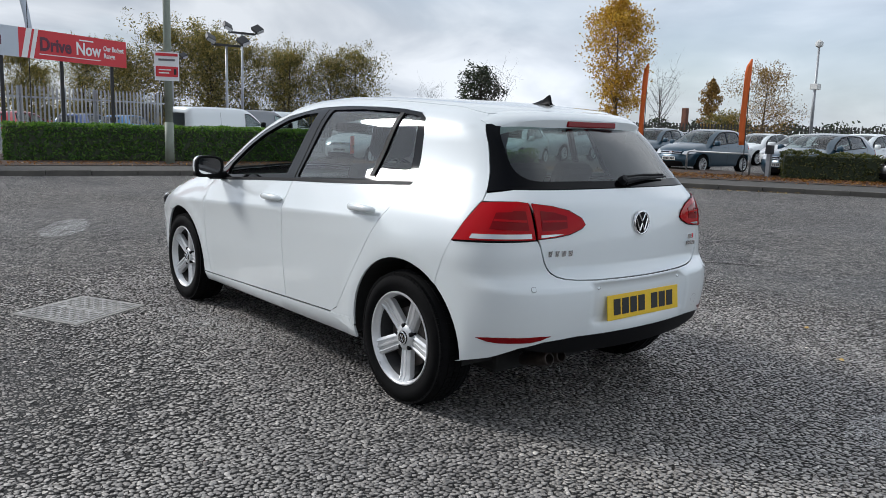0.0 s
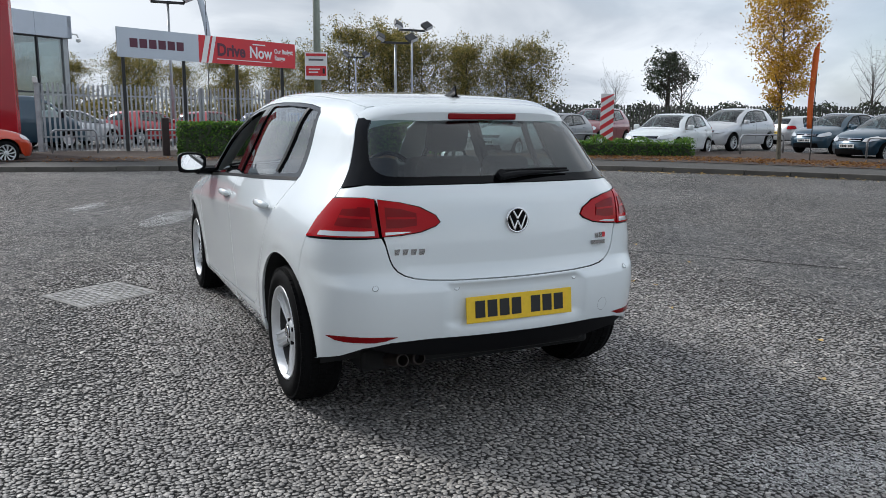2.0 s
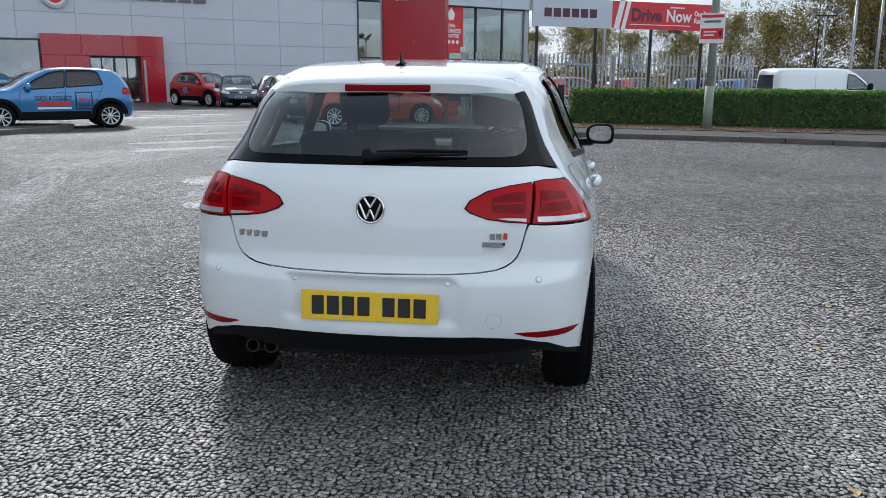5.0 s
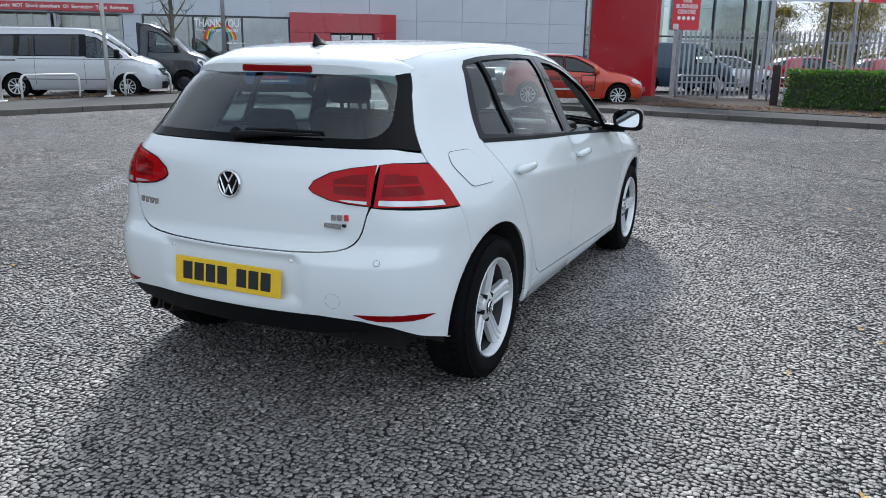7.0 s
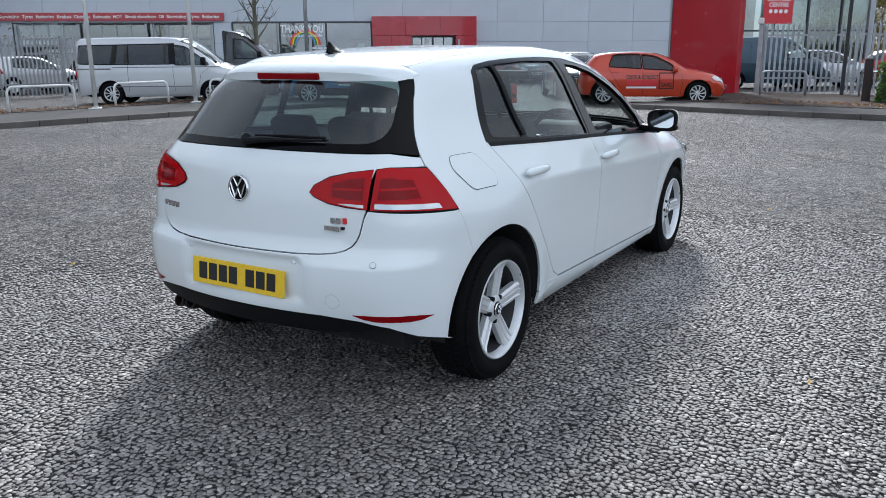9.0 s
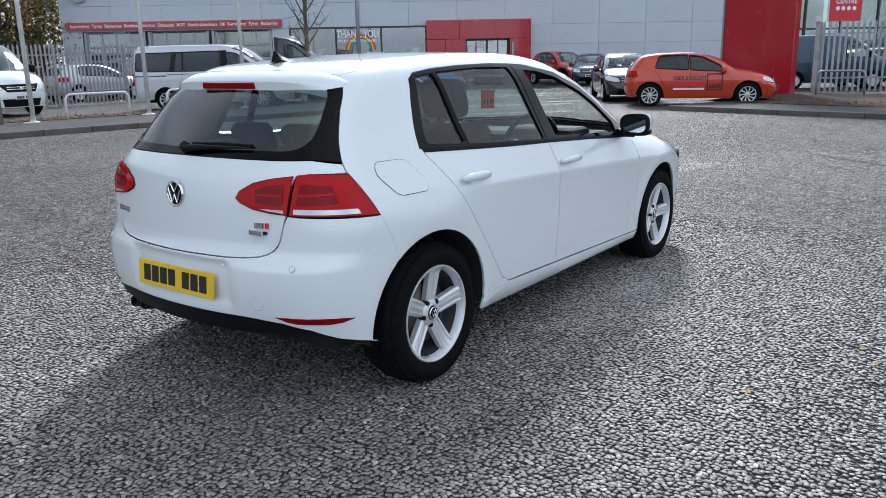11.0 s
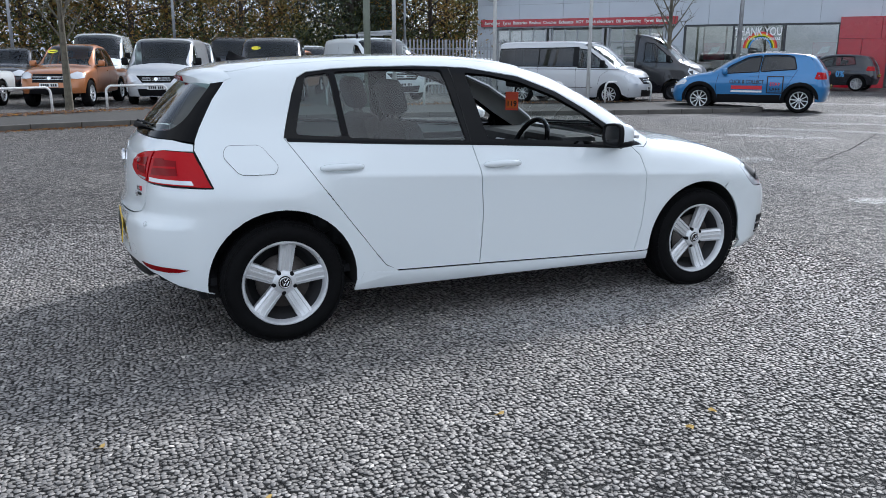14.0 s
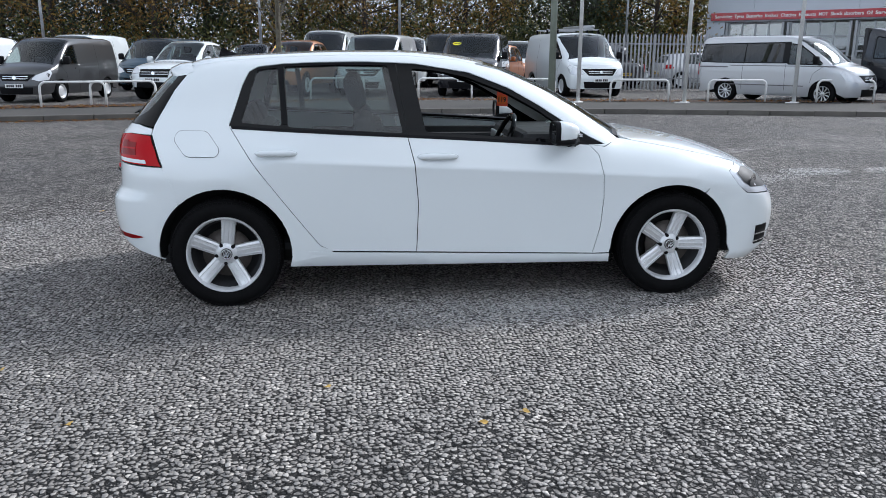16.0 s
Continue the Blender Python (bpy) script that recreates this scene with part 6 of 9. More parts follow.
def vehicle(name, T, size, paint, at, heading, label, category="car", group="", extra_windows=(), dark_glass=False, alloy="alloy", style="turbine", lower=None, res=0.17, lamps="headlight", screen_tint="glass", roof_paint=None):
    """A parked vehicle. size: length, width, height scale factors; at: its rear axle's middle on the ground; heading: degrees of its nose from +x."""
    sx, sy, sz = size
    sh = scaled_shape(T, sx, sy, sz)
    P2 = M[paint]
    v = empty(name, pose(at[0], at[1], at[2] if len(at) > 2 else 0.0, 0, 0, heading), label, category, group)
    S2 = lambda L: [(x * sx, z * sz) for x, z in L]
    F2 = lambda L: [(y * sy, z * sz) for y, z in L]
    wb, ar, zl = T["wb"] * sx, T["arch"] * (sz + sx) / 2, T["zlow"] * sz
    R, rim, tw = (q * (sz + sx) / 2 for q in T["wheel"])
    axr, axf = 0.6 * sx, wb * 0.75
    win = [rounded(S2(w), 0.03, 2) for w in list(T["windows"]) + list(extra_windows)]
    re, fe, ro, ho = S2(T["rear_edge"]), S2(T["front_edge"]), S2(T["roof_edge"]), S2(T["hood_edge"])
    side = [re[0]] + arc(0, R, ar, 178, 2, 10) + [(ar + 0.02, zl), (wb - ar - 0.02, zl)] + arc(wb, R, ar, 178, 2, 10) + fe + list(reversed(ho)) + list(reversed(ro)) + list(reversed(re))[1:-1]
    for mir in (False, True):
        b = panel("body_side", P2, v, sh, "s", side, res=res, holes=win, thick=0.03, mirror=mir)
        for i, w in enumerate(win):
            g = "privacy" if dark_glass and i >= (1 if T is VAN_T else 0) else "tint"
            panel("side_window", M[g], v, sh, "s", w, res=res, lift=-0.012, lip=False, mirror=mir)
            panel("window_trim", M["trim"], v, sh, "s", [tuple(p) for p in inset_loop(np.array(w), -0.028)], res=res, holes=[w], lift=0.002, thick=0.004, mirror=mir)
        for sm in T["seams"]:
            sm = along(S2(sm), 0.1)
            panel("door_seam", M["under"], b, sh, "s", sm + [(x + 0.010, z) for x, z in reversed(sm)], res=0.3, lift=0.0015, lip=False, mirror=mir)
        for hx, hz in S2(T["handles"]):
            panel("door_handle", P2, b, sh, "s", rounded([(hx - 0.1, hz - 0.016), (hx + 0.1, hz - 0.016), (hx + 0.1, hz + 0.016), (hx - 0.1, hz + 0.016)], 0.015, 2), res=0.1, lift=0.022, thick=0.022, mirror=mir)
        if lower:
            lw = [re[0]] + arc(0, R, ar, 178, 2, 10) + [(ar + 0.02, zl), (wb - ar - 0.02, zl)] + arc(wb, R, ar, 178, 2, 10) + [fe[0], (fe[0][0], fe[0][1] + 0.1)] + arc(wb, R, ar + 0.085, 0, 180, 10) + [(wb - ar - 0.085, zl + 0.22), (ar + 0.085, zl + 0.22)] + arc(0, R, ar + 0.085, 0, 180, 10) + [(re[0][0], re[0][1] + 0.1)]
            panel("lower_cladding", M[lower], v, sh, "s", lw, res=res, lift=0.008, thick=0.008, mirror=mir)
        mx, mz = S2([T["mirror"]])[0]
        my = float(sh.skin("s", [(mx, mz - 0.05)])[0, 1])
        bm = bmesh.new()
        s = -1 if mir else 1
        box(bm, mx - 0.06, s * (my + 0.03) if s > 0 else s * (my + 0.22), mz - 0.09, mx + 0.08, s * (my + 0.22) if s > 0 else s * (my + 0.03), mz + 0.09 * (1.6 if T is VAN_T else 1), 0.04)
        tube(bm, [(mx + 0.03, s * (my - 0.02), mz - 0.06), (mx + 0.01, s * (my + 0.06), mz - 0.05)], 0.03, 6)
        part("door_mirror", bm, M["trim"] if T is VAN_T else P2, v, smooth=True)
    # rear and front caps
    re3 = sh.skin("s", along(re, 0.12), axr)
    full = np.concatenate([re3, (re3 * [1, -1, 1])[::-1]])
    th = np.arctan2(full[:, 1], full[:, 0] - axr)
    th = np.where(th < 0, th + 2 * math.pi, th)
    holes = []
    if T["rear_glass"]:
        w0, w1, z0, z1 = T["rear_glass"]
        q = sh.skin("r", F2([(w0, z0), (w1, z1)]), axr)
        a0, a1 = (math.pi - np.arctan2(p[1], p[0] - axr) for p in q)
        holes = [rounded([(0.8 * (math.pi - a0), z0 * sz), (0.8 * (math.pi + a0), z0 * sz), (0.8 * (math.pi + a1), z1 * sz), (0.8 * (math.pi - a1), z1 * sz)], 0.05, 3)]
    back = panel("rear_body", P2, v, sh, "c", [(float(a) * 0.8, float(z)) for a, z in zip(th, full[:, 2])], res=res, ax=axr, holes=holes, thick=0.03)
    for h in holes:
        panel("rear_window", M["privacy" if dark_glass else "tint"], v, sh, "c", h, res=res, ax=axr, lift=-0.008, lip=False)
    fe3 = sh.skin("s", along(fe, 0.12), axf)
    full = np.concatenate([fe3, (fe3 * [1, -1, 1])[::-1]])
    th = np.arctan2(full[:, 1], full[:, 0] - axf)
    nose = panel("front_body", P2, v, sh, "c", [(float(a) * 0.8, float(z)) for a, z in zip(th, full[:, 2])], res=res, ax=axf, thick=0.03)
    # roof, screen, bonnet
    ro3 = sh.skin("s", along(ro, 0.12))
    xs0, xs1, wtop = T["screen"][0] * sx, T["screen"][1] * sx, T["screen"][2] * sy
    topz = float(re3[-1][2])
    n = 9
    ye = float(re3[-1][1])
    rear_line = sh.skin("c", [(0.8 * a, topz) for a in np.linspace(np.arctan2(ye, re3[-1][0] - axr), 2 * math.pi - np.arctan2(ye, re3[-1][0] - axr), n)], axr)
    roofp = [(float(p[0]), float(p[1])) for p in ro3 if p[0] < xs0 - 0.02]
    ymid = float(np.interp(xs0, ro3[:, 0], ro3[:, 1]))
    front_arc = [(xs0 - 0.10 * sx * (k / ymid) ** 2, k) for k in np.linspace(ymid, -ymid, 7)]
    roofp = roofp + front_arc + [(x, -y) for x, y in reversed(roofp)] + [(float(p[0]), float(p[1])) for p in rear_line[::-1][1:-1]]
    panel("roof", M[roof_paint] if roof_paint else P2, v, sh, "t", roofp, res=res, thick=0.02)
    wsl = [(float(p[0]), float(p[1])) for p in ro3 if xs0 - 0.09 < p[0] < xs1 - 0.06]
    yb = float(ro3[-1][1])
    base = [(xs1 - (xs1 - ro3[-1][0]) * (k / yb) ** 2, k) for k in np.linspace(yb, -yb, 9)]
    wsp = [p for p in front_arc][3::-1] + wsl + base + [(x, -y) for x, y in reversed(wsl)] + [p for p in front_arc][:3:-1]
    panel("windscreen", M[screen_tint], v, sh, "t", wsp, res=res, lift=-0.004, lip=False)
    ho3 = sh.skin("s", along([ro[-1]] + ho, 0.12))
    hz = float(fe3[-1][2])
    a0 = float(np.arctan2(fe3[-1][1], fe3[-1][0] - axf))
    fl = sh.skin("c", [(0.8 * a, hz) for a in np.linspace(a0, -a0, 9)], axf)
    hoodp = base[4::-1] + [(float(p[0]), float(p[1])) for p in ho3[1:]] + [(float(p[0]), float(p[1])) for p in fl[1:-1]] + [(float(p[0]), -float(p[1])) for p in ho3[::-1][:-1]] + base[:4:-1]
    panel("bonnet", P2, v, sh, "t", hoodp, res=res, thick=0.02)
    # lamps, grille, plates
    for mir in (False, True):
        def loop(entries, ax):
            Q = np.concatenate([sh.skin(w, [(a * (sx if w == "s" else sy), b * sz)], ax) for w, a, b in entries])
            t2 = np.arctan2(Q[:, 1], Q[:, 0] - ax)
            return [(float(a) * 0.8, float(z)) for a, z in zip(t2, Q[:, 2])]
        panel("headlamp", M[lamps], v, sh, "c", loop(T["lamp"], axf), res=0.08, ax=axf, lift=0.006, mirror=mir)
        panel("tail_lamp", M["lens"], v, sh, "c", loop(T["tail"], axr), res=0.08, ax=axr, lift=0.006, mirror=mir)
    gr = panel("grille", M["gloss_black"], v, sh, "f", F2(T["grille"]), res=0.12, ax=axf, lift=0.006)
    zc = (T["grille"][0][1] + T["grille"][2][1]) / 2 * sz
    gw = abs(T["grille"][0][0]) * sy
    for dz in (-0.03, 0.03):
        panel("grille_bar", M["chrome"], gr, sh, "f", [(-gw, zc + dz - 0.007), (gw, zc + dz - 0.007), (gw, zc + dz + 0.007), (-gw, zc + dz + 0.007)], res=0.12, ax=axf, lift=0.016, thick=0.01)
    c3 = sh.skin("f", [(0, zc)], axf)[0]
    o = part("badge", lathed([(0.0, 0.012), (0.05, 0.010), (0.058, 0.0)], 16), M["chrome"], gr)
    o.matrix_local = frame_of((c3[0] + 0.012, 0, c3[2]), (0, 1, 0), (-0.1, 0, 1))
    panel("lower_grille", M["trim"], v, sh, "f", F2(T["intake"]), res=0.12, ax=axf, lift=0.005)
    c3 = sh.skin("f", [(0, T["plate_f"] * sz)], axf)[0]
    plate(v, frame_of((c3[0] + 0.02, 0, c3[2]), (0, 1, 0), (0, 0, 1)), "wplate")
    c3 = sh.skin("r", [(0, T["plate_r"] * sz)], axr)[0]
    plate(v, frame_of((c3[0] - 0.02, 0, c3[2]), (0, -1, 0), (0, 0, 1)), "yplate")
    # wheels, floor, cabin
    for x in (0, wb):
        for s in (1, -1):
            add_wheel(v, x, s * (T["track"] * sy), R, rim, tw, style, alloy, turn=0.2 + x, fine=False)
    part("underbody", boxed(re[0][0] + 0.05, -0.62 * sy, zl, fe[0][0] - 0.05, 0.62 * sy, zl + 0.45 * sz, 0.03), M["under"], v)
    if T is not PICKUP_T:
        part("inner_wall", boxed(re[0][0] + 0.15, -0.70 * sy, zl + 0.44 * sz, wb * 0.9, 0.70 * sy, (0.86 if T is HATCH_T else 1.08) * sz, 0.03), M["cabin"], v)
    else:
        part("inner_wall", boxed(0.5, -0.70 * sy, zl + 0.4, 2.4 * sx, 0.70 * sy, 1.05 * sz, 0.03), M["cabin"], v)
        part("load_bed", boxed(-1.05 * sx, -0.72 * sy, 0.80, 0.4 * sx, 0.72 * sy, 0.98 * sz, 0.02), M["under"], v)
    dx, dz = T["dash"]
    part("dashboard", boxed(dx * sx, -0.66 * sy, (dz - 0.25) * sz, (dx + 0.4) * sx, 0.66 * sy, dz * sz, 0.05), M["dash"], v)
    for qx, qz in T["seats"]:
        for y in (0.36, -0.36):
            o = obj("seat", SEAT, M["cabin"], v)
            o.location = (qx * sx, y * sy, (qz + 0.02) * sz)
    if T is VAN_T and not extra_windows:
        part("bulkhead", boxed(1.60 * sx, -0.80 * sy, 0.5, 1.64 * sx, 0.80 * sy, 1.85 * sz, 0.01), M["under"], v)
    return v, sh


SEAT = seat_mesh(0.48, 0.58)


def flank_bar(v, sh, right_side, x0, x1, z0, z1, mat, lift=0.004, name="livery_stripe"):
    return panel(name, M[mat], v, sh, "s", [(x0, z0), (x1, z0), (x1, z1), (x0, z1)], res=0.1, lift=lift, lip=False, mirror=right_side)

# ---- dealership building ----
FN = Vector((math.cos(radians(40)), math.sin(radians(40)), 0))
FU = Vector((math.sin(radians(40)), -math.cos(radians(40)), 0))
FD = 42.0


def fac(s, z, out=0.0):
    """A point of the facade: s along it, z up, out towards the yard."""
    p = FN * (FD - out) + FU * s
    return Vector((p.x, p.y, z))


def fbox(bm, s0, s1, z0, z1, out0, out1, bevel=0.0):
    m = Matrix(((FU.x, -FN.x, 0, fac(0, 0).x), (FU.y, -FN.y, 0, fac(0, 0).y), (0, 0, 1, 0), (0, 0, 0, 1)))
    return box(bm, s0, out0, z0, s1, out1, z1, bevel, m)


def fpart(name, s0, s1, z0, z1, out0, out1, mat, parent=None, label="", bevel=0.0):
    bm = bmesh.new()
    fbox(bm, s0, s1, z0, z1, out0, out1, bevel)
    return part(name, bm, mat, parent, label)


def bars_on(name, parent, mat, s0, s1, z0, z1, n, out, pad=0.18, gap_after=()):
    """Plain bars where a name stands."""
    w = (s1 - s0) / n
    for k in range(n):
        fpart(name, s0 + k * w + w * pad * 0.5, s0 + (k + 1) * w - w * pad * 0.5, z0, z1, out, out + 0.06, mat, parent)


building = empty("dealership_building", label="grey metal-clad car showroom with red entrance portal", category="building", kind="structure")
wall = empty("wall_north", kind="structure")
HOLES = [(-16.2, -5.9, 0.0, 3.15), (-4.9, 2.7, 0.0, 3.15), (4.9, 7.4, 0.0, 2.45)]
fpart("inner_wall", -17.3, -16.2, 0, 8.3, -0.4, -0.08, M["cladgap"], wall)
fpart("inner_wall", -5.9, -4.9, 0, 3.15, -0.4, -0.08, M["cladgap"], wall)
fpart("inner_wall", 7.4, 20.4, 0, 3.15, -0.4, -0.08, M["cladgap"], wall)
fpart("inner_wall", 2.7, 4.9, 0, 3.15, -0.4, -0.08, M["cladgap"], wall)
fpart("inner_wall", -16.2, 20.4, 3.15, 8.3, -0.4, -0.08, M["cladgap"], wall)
fpart("parapet", -17.5, 20.4, 8.3, 8.45, -0.45, 0.06, M["alframe"], wall)
# cladding panels, each a piece
PW, PH = 2.72, 1.36
me_cache = {}
rows_z = [0.0, 1.0, 2.05, 3.15, 4.5, 5.85, 7.2, 8.3]
s_cols = [-17.3 + PW * k for k in range(14)] + [20.4]
for za, zb in zip(rows_z, rows_z[1:]):
    for sa, sb in zip(s_cols, s_cols[1:]):
        if sb - sa < 0.3:
            continue
        pieces = [(sa, sb)]
        for h0, h1, hz0, hz1 in HOLES:
            if za < hz1 - 0.05:
                cut = []
                for a, b in pieces:
                    if h0 > a + 0.15 and h0 < b: cut.append((a, h0))
                    elif h0 >= b: cut.append((a, b))
                    if h1 < b - 0.15 and h1 > a: cut.append((h1, b))
                    elif h1 <= a: cut.append((a, b))
                pieces = list(dict.fromkeys(cut))
        for a, b in pieces:
            key = (round(b - a, 2), round(zb - za, 2))
            if key not in me_cache:
                bm = bmesh.new()
                box(bm, 0.006, -0.04, 0.006, b - a - 0.006, 0.0, zb - za - 0.006, 0.006)
                me_cache[key] = bpy.data.meshes.new("cladding_panel")
                bm.to_mesh(me_cache[key])
                bm.free()
                me_cache[key].materials.append(M["clad"])
            o = new("cladding_panel", me_cache[key])
            o.matrix_world = Matrix(((FU.x, -FN.x, 0, fac(a, za).x), (FU.y, -FN.y, 0, fac(a, za).y), (0, 0, 1, za), (0, 0, 0, 1)))
            o.parent = wall
# left return and back
fpart("end_wall", -17.3, -17.0, 0, 8.3, -14, -0.4, M["clad"], wall)
fpart("back_wall", -17.3, 33.6, 0, 6.0, -14.3, -14, M["shopwall"], building)
fpart("showroom_floor", -17, 33.4, -0.02, 0.012, -14, 0.0, M["shopfloor"], building)
fpart("flat_roof", -17.3, 20.4, 7.9, 8.1, -14, -0.4, M["concrete"], building)
# service doors under the red strip
strip = empty("service_sign", label="long red strip sign with white service words", category="sign")
fpart("sign_board", -17.0, -5.3, 3.24, 3.66, 0.06, 0.16, M["redpanel"], strip, bevel=0.01)
words = ["Servicing", "Tyres", "Batteries", "Brakes", "Clutches", "Exhausts", "MOT", "Shock absorbers", "Oil", "Servicing", "Tyres", "Batteries"]
wid = [1.02, 0.55, 0.90, 0.72, 0.82, 0.88, 0.46, 1.60, 0.26, 1.02, 0.55, 0.90]
gap = (11.2 - sum(wid)) / 11
cur = -16.75
for w, l in zip(words, wid):
    c = fac(cur + l / 2, 3.45, 0.168)
    lettering("sign_word", w, 0.17, M["whiteprint"], frame_of(c, FU, (0, 0, 1)), strip, l, 0.004)
    cur += l + gap
for k in range(3):
    d0 = -16.0 + k * 3.45
    gd = empty("garage_door", label="grey sectional workshop door with glazed panels", category="garage door", group="workshop doors")
    fpart("door_frame", d0 - 0.12, d0, 0, 3.1, -0.2, 0.02, M["alframe"], gd)
    fpart("door_frame", d0 + 3.05, d0 + 3.17, 0, 3.1, -0.2, 0.02, M["alframe"], gd)
    for j in range(4):
        z0 = 0.05 + j * 0.76
        for i in range(4):
            a = d0 + 0.04 + i * 0.75
            fpart("glazed_panel", a + 0.05, a + 0.70, z0 + 0.06, z0 + 0.70, -0.16, -0.14, M["shopglass"] if j else M["clad"], gd)
        fpart("door_rail", d0, d0 + 3.05, z0 - 0.03, z0 + 0.05, -0.19, -0.10, M["alframe"], gd)
    for i in range(5):
        fpart("door_stile", d0 + i * 0.75, d0 + i * 0.75 + 0.08, 0, 3.1, -0.185, -0.105, M["alframe"], gd)
# emblem and name above: plain shapes
for c in (-16.2, 3.6):
    em = empty("wall_emblem", label="round white and red emblem on the wall", category="sign", group="wall emblems")
    for r0, r1, o0, mat in ((0.0, 0.60, 0.10, "whiteprint"), (0.52, 0.66, 0.14, "alframe"), (0.0, 0.40, 0.12, "redprint")):
        bm = lathed([(r0, 0.0), (r1, 0.0), (r1, -0.05)], 36, frame_of(fac(c, 5.35, o0), FU, (0, 0, 1)))
        part("disc", bm, M[mat], em)
    tube_b = bmesh.new()
    tube(tube_b, [fac(c - 0.3, 5.5, 0.15), fac(c, 5.35, 0.15), fac(c + 0.3, 5.2, 0.15)], 0.07, 6)
    part("streak", tube_b, M["whiteprint"], em)
nm = empty("wall_lettering", label="row of dark block shapes for a name", category="sign", group="wall names")
bars_on("letter_block", nm, M["greyprint"], -15.2, -9.6, 5.08, 5.72, 8, 0.02)
nm = empty("wall_lettering", label="row of dark block shapes for a name", category="sign", group="wall names")
bars_on("letter_block", nm, M["greyprint"], 4.7, 11.2, 5.30, 5.95, 8, 0.02)


def shop_window(name, s0, s1, z0, z1, cols, rail=None, label=""):
    w = empty(name, kind="structure")
    step = (s1 - s0) / cols
    for i in range(cols + 1):
        a = s0 + i * step
        fpart("mullion", a - 0.05, a + 0.05, z0, z1, -0.16, 0.03, M["winframe"], w)
    for z in [z0, z1] + (rail or []):
        fpart("transom", s0, s1, z - 0.05, z + 0.05, -0.15, 0.025, M["winframe"], w)
    for i in range(cols):
        fpart("pane", s0 + i * step + 0.05, s0 + (i + 1) * step - 0.05, z0 + 0.05, z1 - 0.05, -0.08, -0.06, M["shopglass"], w)
    return w


shop_window("window_1", -4.9, 2.7, 0.0, 3.15, 3)
shop_window("window_2", 20.4, 33.6, 0.0, 6.0, 6, [2.6])
gl = empty("window_vinyl", label="white thank-you lettering with a rainbow on glass", category="sticker")
c = fac(-1.15, 2.78, 0.02)
lettering("vinyl_word", "THANK YOU", 0.40, M["whiteprint"], frame_of(c, FU, (0, 0, 1)), gl, 2.35, 0.003)
lettering("vinyl_word", "TO ALL OUR KEY WORKERS", 0.13, M["whiteprint"], frame_of(fac(-1.15, 2.42, 0.02), FU, (0, 0, 1)), gl, 2.2, 0.003)
for k, mt in enumerate(("redprint", "flagorange", "yellowprint", "hedge", "blueprint")):
    bm = bmesh.new()
    r = 0.85 - 0.07 * k
    A = [(r * math.cos(math.pi * i / 20), r * math.sin(math.pi * i / 20)) for i in range(21)] + [((r - 0.065) * math.cos(math.pi * i / 20), (r - 0.065) * math.sin(math.pi * i / 20)) for i in range(20, -1, -1)]
    vs = [bm.verts.new(fac(-1.0 + a, 1.95 + b, 0.008)) for a, b in A]
    for i in range(20):
        bm.faces.new((vs[i], vs[i + 1], vs[40 - i], vs[41 - i]))
    part("rainbow_band", bm, M[mt], gl)
bars_on("small_words", gl, M["whiteprint"], -0.7, 0.3, 1.72, 1.80, 3, -0.03)
for c0 in (-3.9, 1.5):
    st = empty("display_stand", label="red and white offer board behind the glass", category="sign", group="offer boards")
    fpart("board", c0, c0 + 1.1, 1.35, 2.25, -0.45, -0.40, M["redpanel"], st)
    bm = prism([(0.25, 1.65), (0.75, 1.75), (0.85, 2.05), (0.45, 2.0)], FU, (0, 0, 1), fac(c0, 0, -0.39), -FN * 0.02)
    part("bird_shape", bm, M["whiteprint"], st)
    fpart("stand_leg", c0 + 0.08, c0 + 0.14, 0, 1.4, -0.45, -0.41, M["whiteprint"], st)
    fpart("stand_leg", c0 + 0.96, c0 + 1.02, 0, 1.4, -0.45, -0.41, M["whiteprint"], st)
# red portal with glazed doors
pt = empty("entrance_portal", label="glossy red panelled portal round glazed doors", category="entrance", kind="structure")
for a, b, z0, z1 in ((2.7, 4.55, 2.40, 3.45), (4.55, 6.55, 2.40, 3.45), (6.55, 8.6, 2.40, 3.45), (2.7, 3.75, 0, 2.40), (3.75, 4.9, 0, 2.40), (7.4, 8.6, 0, 2.40)):
    fpart("red_panel", a + 0.006, b - 0.006, z0 + 0.006, z1 - 0.006, 0.0, 0.55, M["redpanel"], pt, bevel=0.008)
dr = empty("door_1", kind="structure")
for a, b in ((4.9, 5.0), (6.1, 6.2), (7.3, 7.4), (5.5, 5.55), (6.75, 6.8)):
    fpart("door_frame", a, b, 0, 2.38, -0.05, 0.10, M["winframe"], dr)
for z in (0.0, 1.05, 2.30):
    fpart("door_rail", 4.9, 7.4, z, z + 0.10, -0.04, 0.09, M["winframe"], dr)
fpart("door_glass", 5.0, 7.3, 0.1, 2.3, 0.0, 0.02, M["shopglass"], dr)
fpart("downpipe", 7.50, 7.62, 0, 2.2, 0.55, 0.65, M["alframe"], pt)
for a, z, w, h in ((5.05, 1.55, 0.30, 0.42), (5.58, 1.45, 0.34, 0.44), (5.05, 0.95, 0.28, 0.35), (6.30, 1.35, 0.36, 0.40), (5.70, 1.95, 0.25, 0.3)):
    tagged(fpart("door_notice", a, a + w, z, z + h, 0.11, 0.115, M["whiteprint"]), "white paper notice on the door glass", "notice", "door notices")
hr = part("door_pull", lathed([(0.16, 0), (0.20, 0.02), (0.20, -0.02)], 20, frame_of(fac(6.15, 1.25, 0.14), FU, (0, 0, 1)), close=True), M["chrome"], dr)
